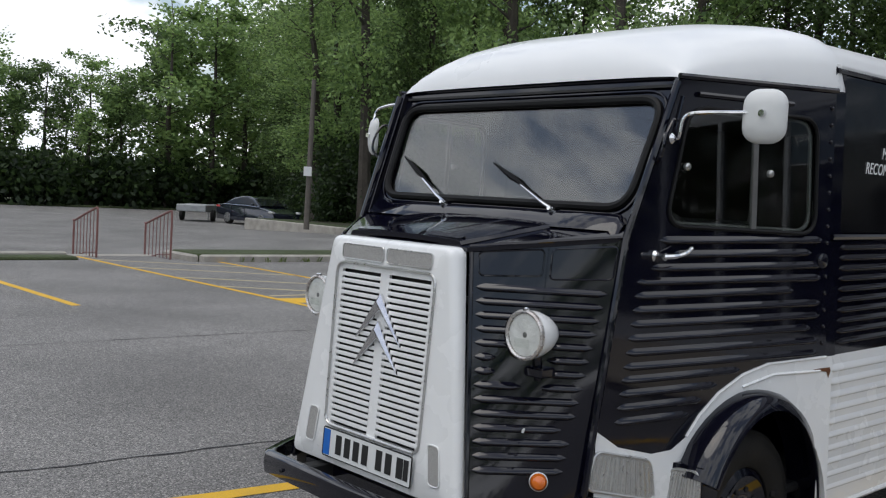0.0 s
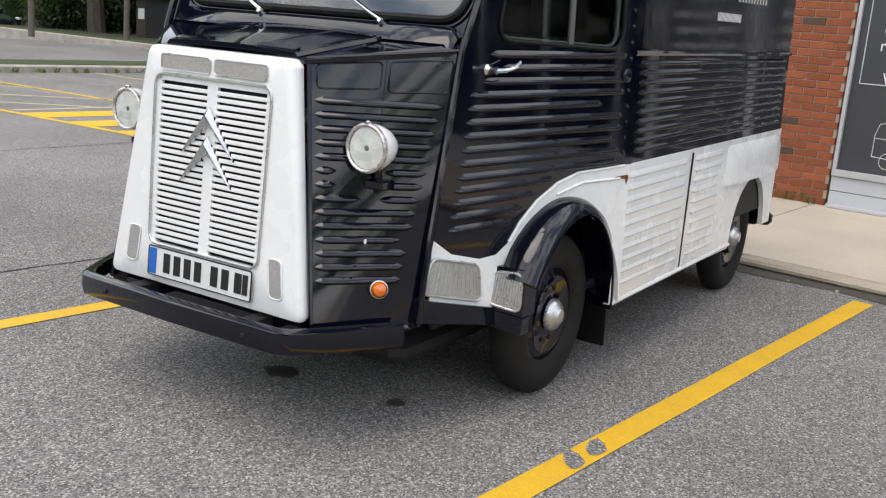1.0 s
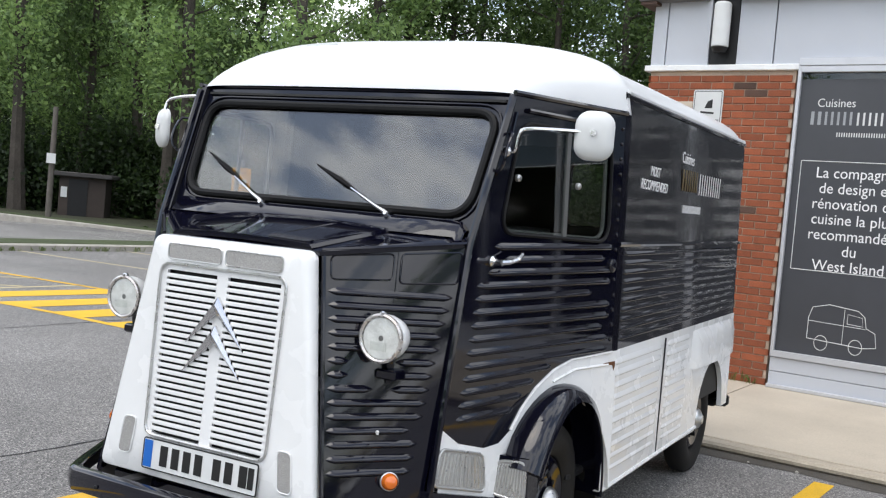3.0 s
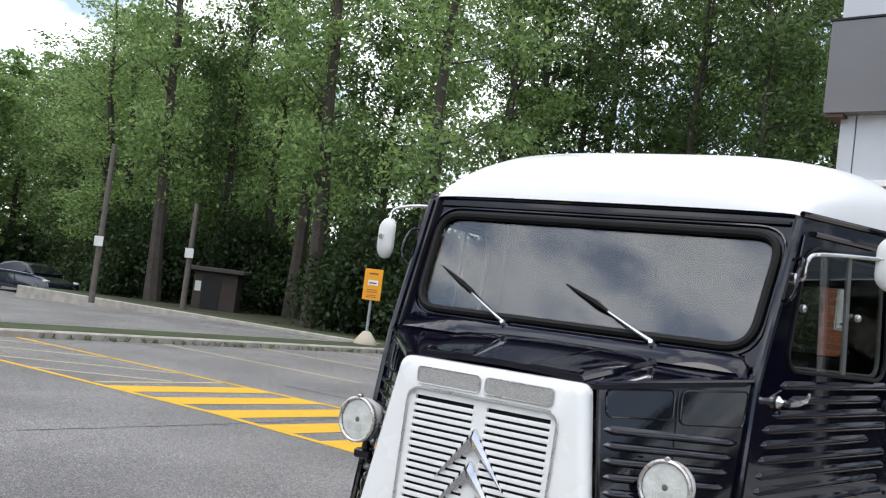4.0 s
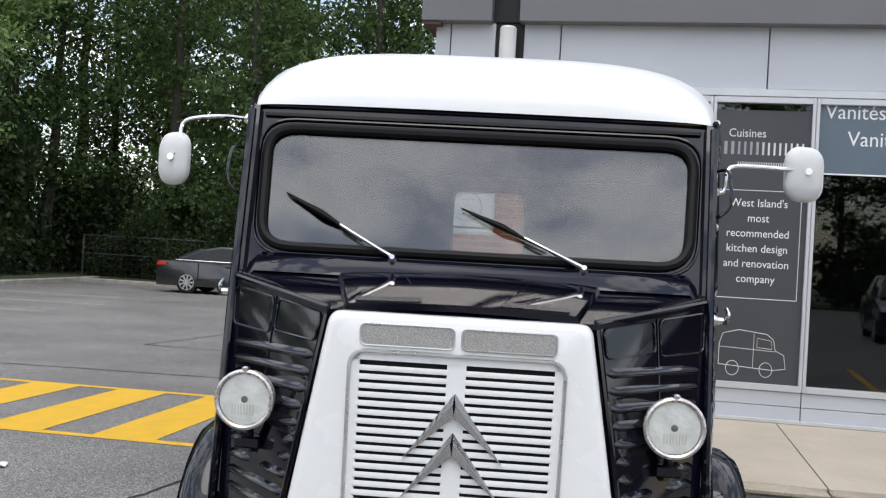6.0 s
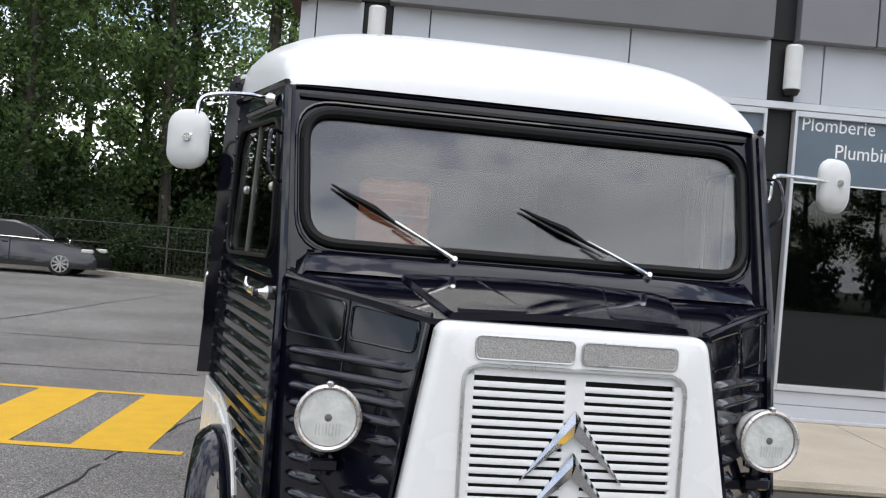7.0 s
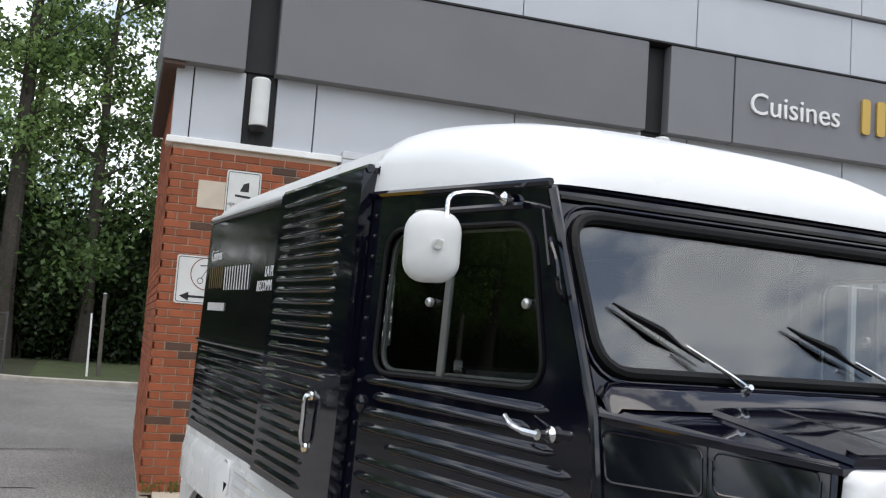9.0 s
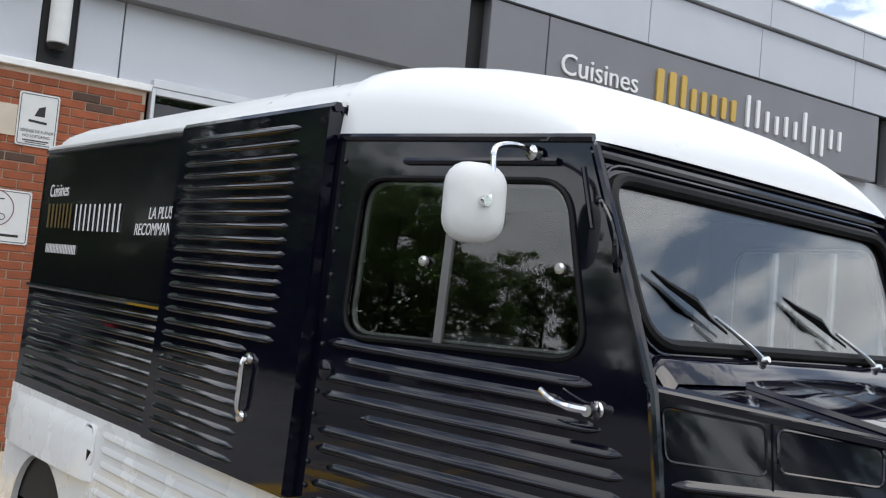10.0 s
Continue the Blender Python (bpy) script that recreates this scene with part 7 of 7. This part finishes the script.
# films inside the panes
HEADS = {2: ("Vanités", "Vanities"), 3: ("Plomberie", "Plumbing"), 4: ("Sur mesure", "Custom"), 5: ("Clé en main", "Turnkey")}
for n, (a, b) in enumerate(BAYS):
    if n in (0, 1):
        po = thing("window_poster", (XF - 0.004, (a + b) / 2, 0.49), "dark grey poster with white words in the shop window", "poster", "window posters")
        wd = a - b - 0.07
        bm = bmn()
        box(bm, -0.003, 0.0, -wd / 2, wd / 2, 0.0, 2.62)
        part("sheet", bm, M_POSTER, po, smooth=0)
        lines = ["La compagnie", "de design et", "rénovation de", "cuisine la plus", "recommandée", "du", "West Island"] if n == 0 else ["West Island's", "most", "recommended", "kitchen design", "and renovation", "company"]
        for i, ln in enumerate(lines):
            part("lettering", on_front(text_bm(ln, 0.146 if n == 0 else 0.108, "CENTER", 0.001, 0.92), -0.0035, 0, 1.69 - 0.146 * i), M_WHITE, po, smooth=0)
        bm = bmn()
        o = [Vector((-0.0035, u, 1.325 + v)) for u, v in rrect(wd * 0.88, 1.04, 0.005, 2)]
        tube(bm, o + o[:1], 0.004, 4)
        part("frame_line", bm, M_SIGNWHITE, po)
        part("lettering", on_front(text_bm("Cuisines", 0.115, "LEFT", 0.001, 0.9), -0.0035, wd * 0.36, 2.36), M_SIGNWHITE, po, smooth=0)
        for widths, h_, gap, y_, z_, m_ in (([0.03, 0.03, 0.022, 0.022, 0.022, 0.022, 0.022], 0.125, 0.034, wd * 0.40, 2.19, M_GALV), ([0.018] * 9, 0.12, 0.034, 0.05, 0.0 + 2.19, M_SIGNWHITE), ([0.010] * 20, 0.04, 0.012, 0.22, 2.08, M_SIGNWHITE)):
            for w_ in widths:
                bm = bmn()
                box(bm, -0.0035, -0.003, y_ - w_, y_, z_, z_ + h_)
                part("word_bar", bm, m_, po, smooth=0)
                y_ -= w_ + gap
        # line drawing of a van
        bm = bmn()
        out_ = [(-0.3, 0.16), (-0.3, 0.36), (-0.27, 0.46), (-0.12, 0.5), (0.14, 0.47), (0.2, 0.42), (0.22, 0.32), (0.3, 0.28), (0.32, 0.15), (0.2, 0.13), (-0.3, 0.16)]
        tube(bm, [Vector((-0.004, -u, v)) for u, v in out_], 0.0035, 4)
        tube(bm, [Vector((-0.004, -u, v)) for u, v in ((-0.3, 0.33), (0.22, 0.31))], 0.0025, 4)
        tube(bm, [Vector((-0.004, -u, v)) for u, v in ((0.02, 0.47), (0.02, 0.14))], 0.0025, 4)
        tube(bm, [Vector((-0.004, -u, v)) for u, v in ((0.05, 0.34), (0.05, 0.43), (0.18, 0.41), (0.19, 0.33), (0.05, 0.34))], 0.0025, 4)
        for cu in (-0.17, 0.14):
            tube(bm, [Vector((-0.004, -(cu + 0.06 * math.cos(t_)), 0.13 + 0.07 * math.sin(t_))) for t_ in [2 * math.pi * k / 16 for k in range(17)]], 0.003, 4)
        part("line_drawing", bm, M_SIGNWHITE, po)
    elif n in HEADS:
        film_ = thing("window_film", (XF - 0.004, (a + b) / 2, 2.53), "blue-grey film band with white words across the pane", "window film", "window films")
        wd = a - b - 0.07
        bm = bmn()
        box(bm, -0.002, 0.0, -wd / 2, wd / 2, 0.0, 0.645)
        part("band", bm, M_HEADER, film_, smooth=0)
        bm = bmn()
        box(bm, -0.003, 0.0, -wd / 2, wd / 2, -0.015, -0.001)
        part("edge_line", bm, M_WHITE, film_, smooth=0)
        part("lettering", on_front(text_bm(HEADS[n][0], 0.2, "LEFT", 0.001, 0.93), -0.0025, wd / 2 - 0.05, 0.52), M_WHITE, film_, smooth=0)
        part("lettering", on_front(text_bm(HEADS[n][1], 0.2, "RIGHT", 0.001, 0.93), -0.0025, -wd / 2 + 0.05, 0.265), M_WHITE, film_, smooth=0)
PLACE = Matrix.Identity(4)

# ---------------------------------------------------------------- bricks of the corner pier and the side wall
COURSE, BL, BH = 0.0722, 0.218, 0.0615


def brick_mesh(name, length, material):
    bm = bmn()
    box(bm, -0.03, 0.012, -length / 2, length / 2, 0, BH, 0.003)
    return finish(name, bm, material, 0)


full_, half_, dark_ = brick_mesh("brick", BL, M_BRICK), brick_mesh("brick", BL / 2 - 0.006, M_BRICK), brick_mesh("brick", BL, M_BRICKD)
rb = random.Random(4)
n_c = int((ZT - 0.13) / COURSE)
for c in range(n_c):
    z = 0.132 + c * COURSE
    y = YC - (0 if c % 2 == 0 else (BL + 0.011) / 2)
    if c % 2:
        ob = new("brick", half_)
        ob.parent = wall_pier
        ob.matrix_basis = pose(XF + 0.012, YC - BL / 4 + 0.003, z, 0, 180, 0) @ pose(0, 0, -BH)
    while y - BL > 2.395:
        ob = new("brick", dark_ if rb.random() < 0.045 else full_)
        ob.parent = wall_pier
        ob.matrix_basis = pose(XF + 0.012 + rb.uniform(-0.002, 0.002), y - BL / 2, z, 0, 180, 0) @ pose(0, 0, -BH)
        y -= BL + 0.011
    if y - 0.05 > 2.395:
        ob = new("brick", half_)
        ob.parent = wall_pier
        ob.matrix_basis = pose(XF + 0.012, (y + 2.40) / 2, z, 0, 180, 0) @ pose(0, 0, -BH) @ Matrix.Diagonal((1, (y - 2.40) / (BL / 2 - 0.006), 1, 1))
# side wall, joined
vs, fs = [], []
for c in range(n_c + 10):
    z = 0.132 + c * COURSE 
    x = XF + (0.0 if c % 2 else 0.115)
    while x < SIDE_END - 0.2:
        k = len(vs)
        x1, d = x + BL, rb.uniform(-0.002, 0.002)
        if c < n_c or x > XF + 0.31:
            y0, y1 = YC - 0.02, YC + d
            vs += [(x, y0, z), (x1, y0, z), (x1, y0, z + BH), (x, y0, z + BH), (x, y1, z), (x1, y1, z), (x1, y1, z + BH), (x, y1, z + BH)]
            fs += [(k + 4, k + 7, k + 6, k + 5), (k, k + 4, k + 5, k + 1), (k + 3, k + 2, k + 6, k + 7), (k, k + 3, k + 7, k + 4), (k + 1, k + 5, k + 6, k + 2)]
        x += BL + 0.011
me = bpy.data.meshes.new("brickwork")
me.from_pydata(vs, [], fs)
me.materials.append(M_BRICKS)
ob = new("brickwork", me)
ob.parent = wall_side
tagged(ob, kind="stuff")
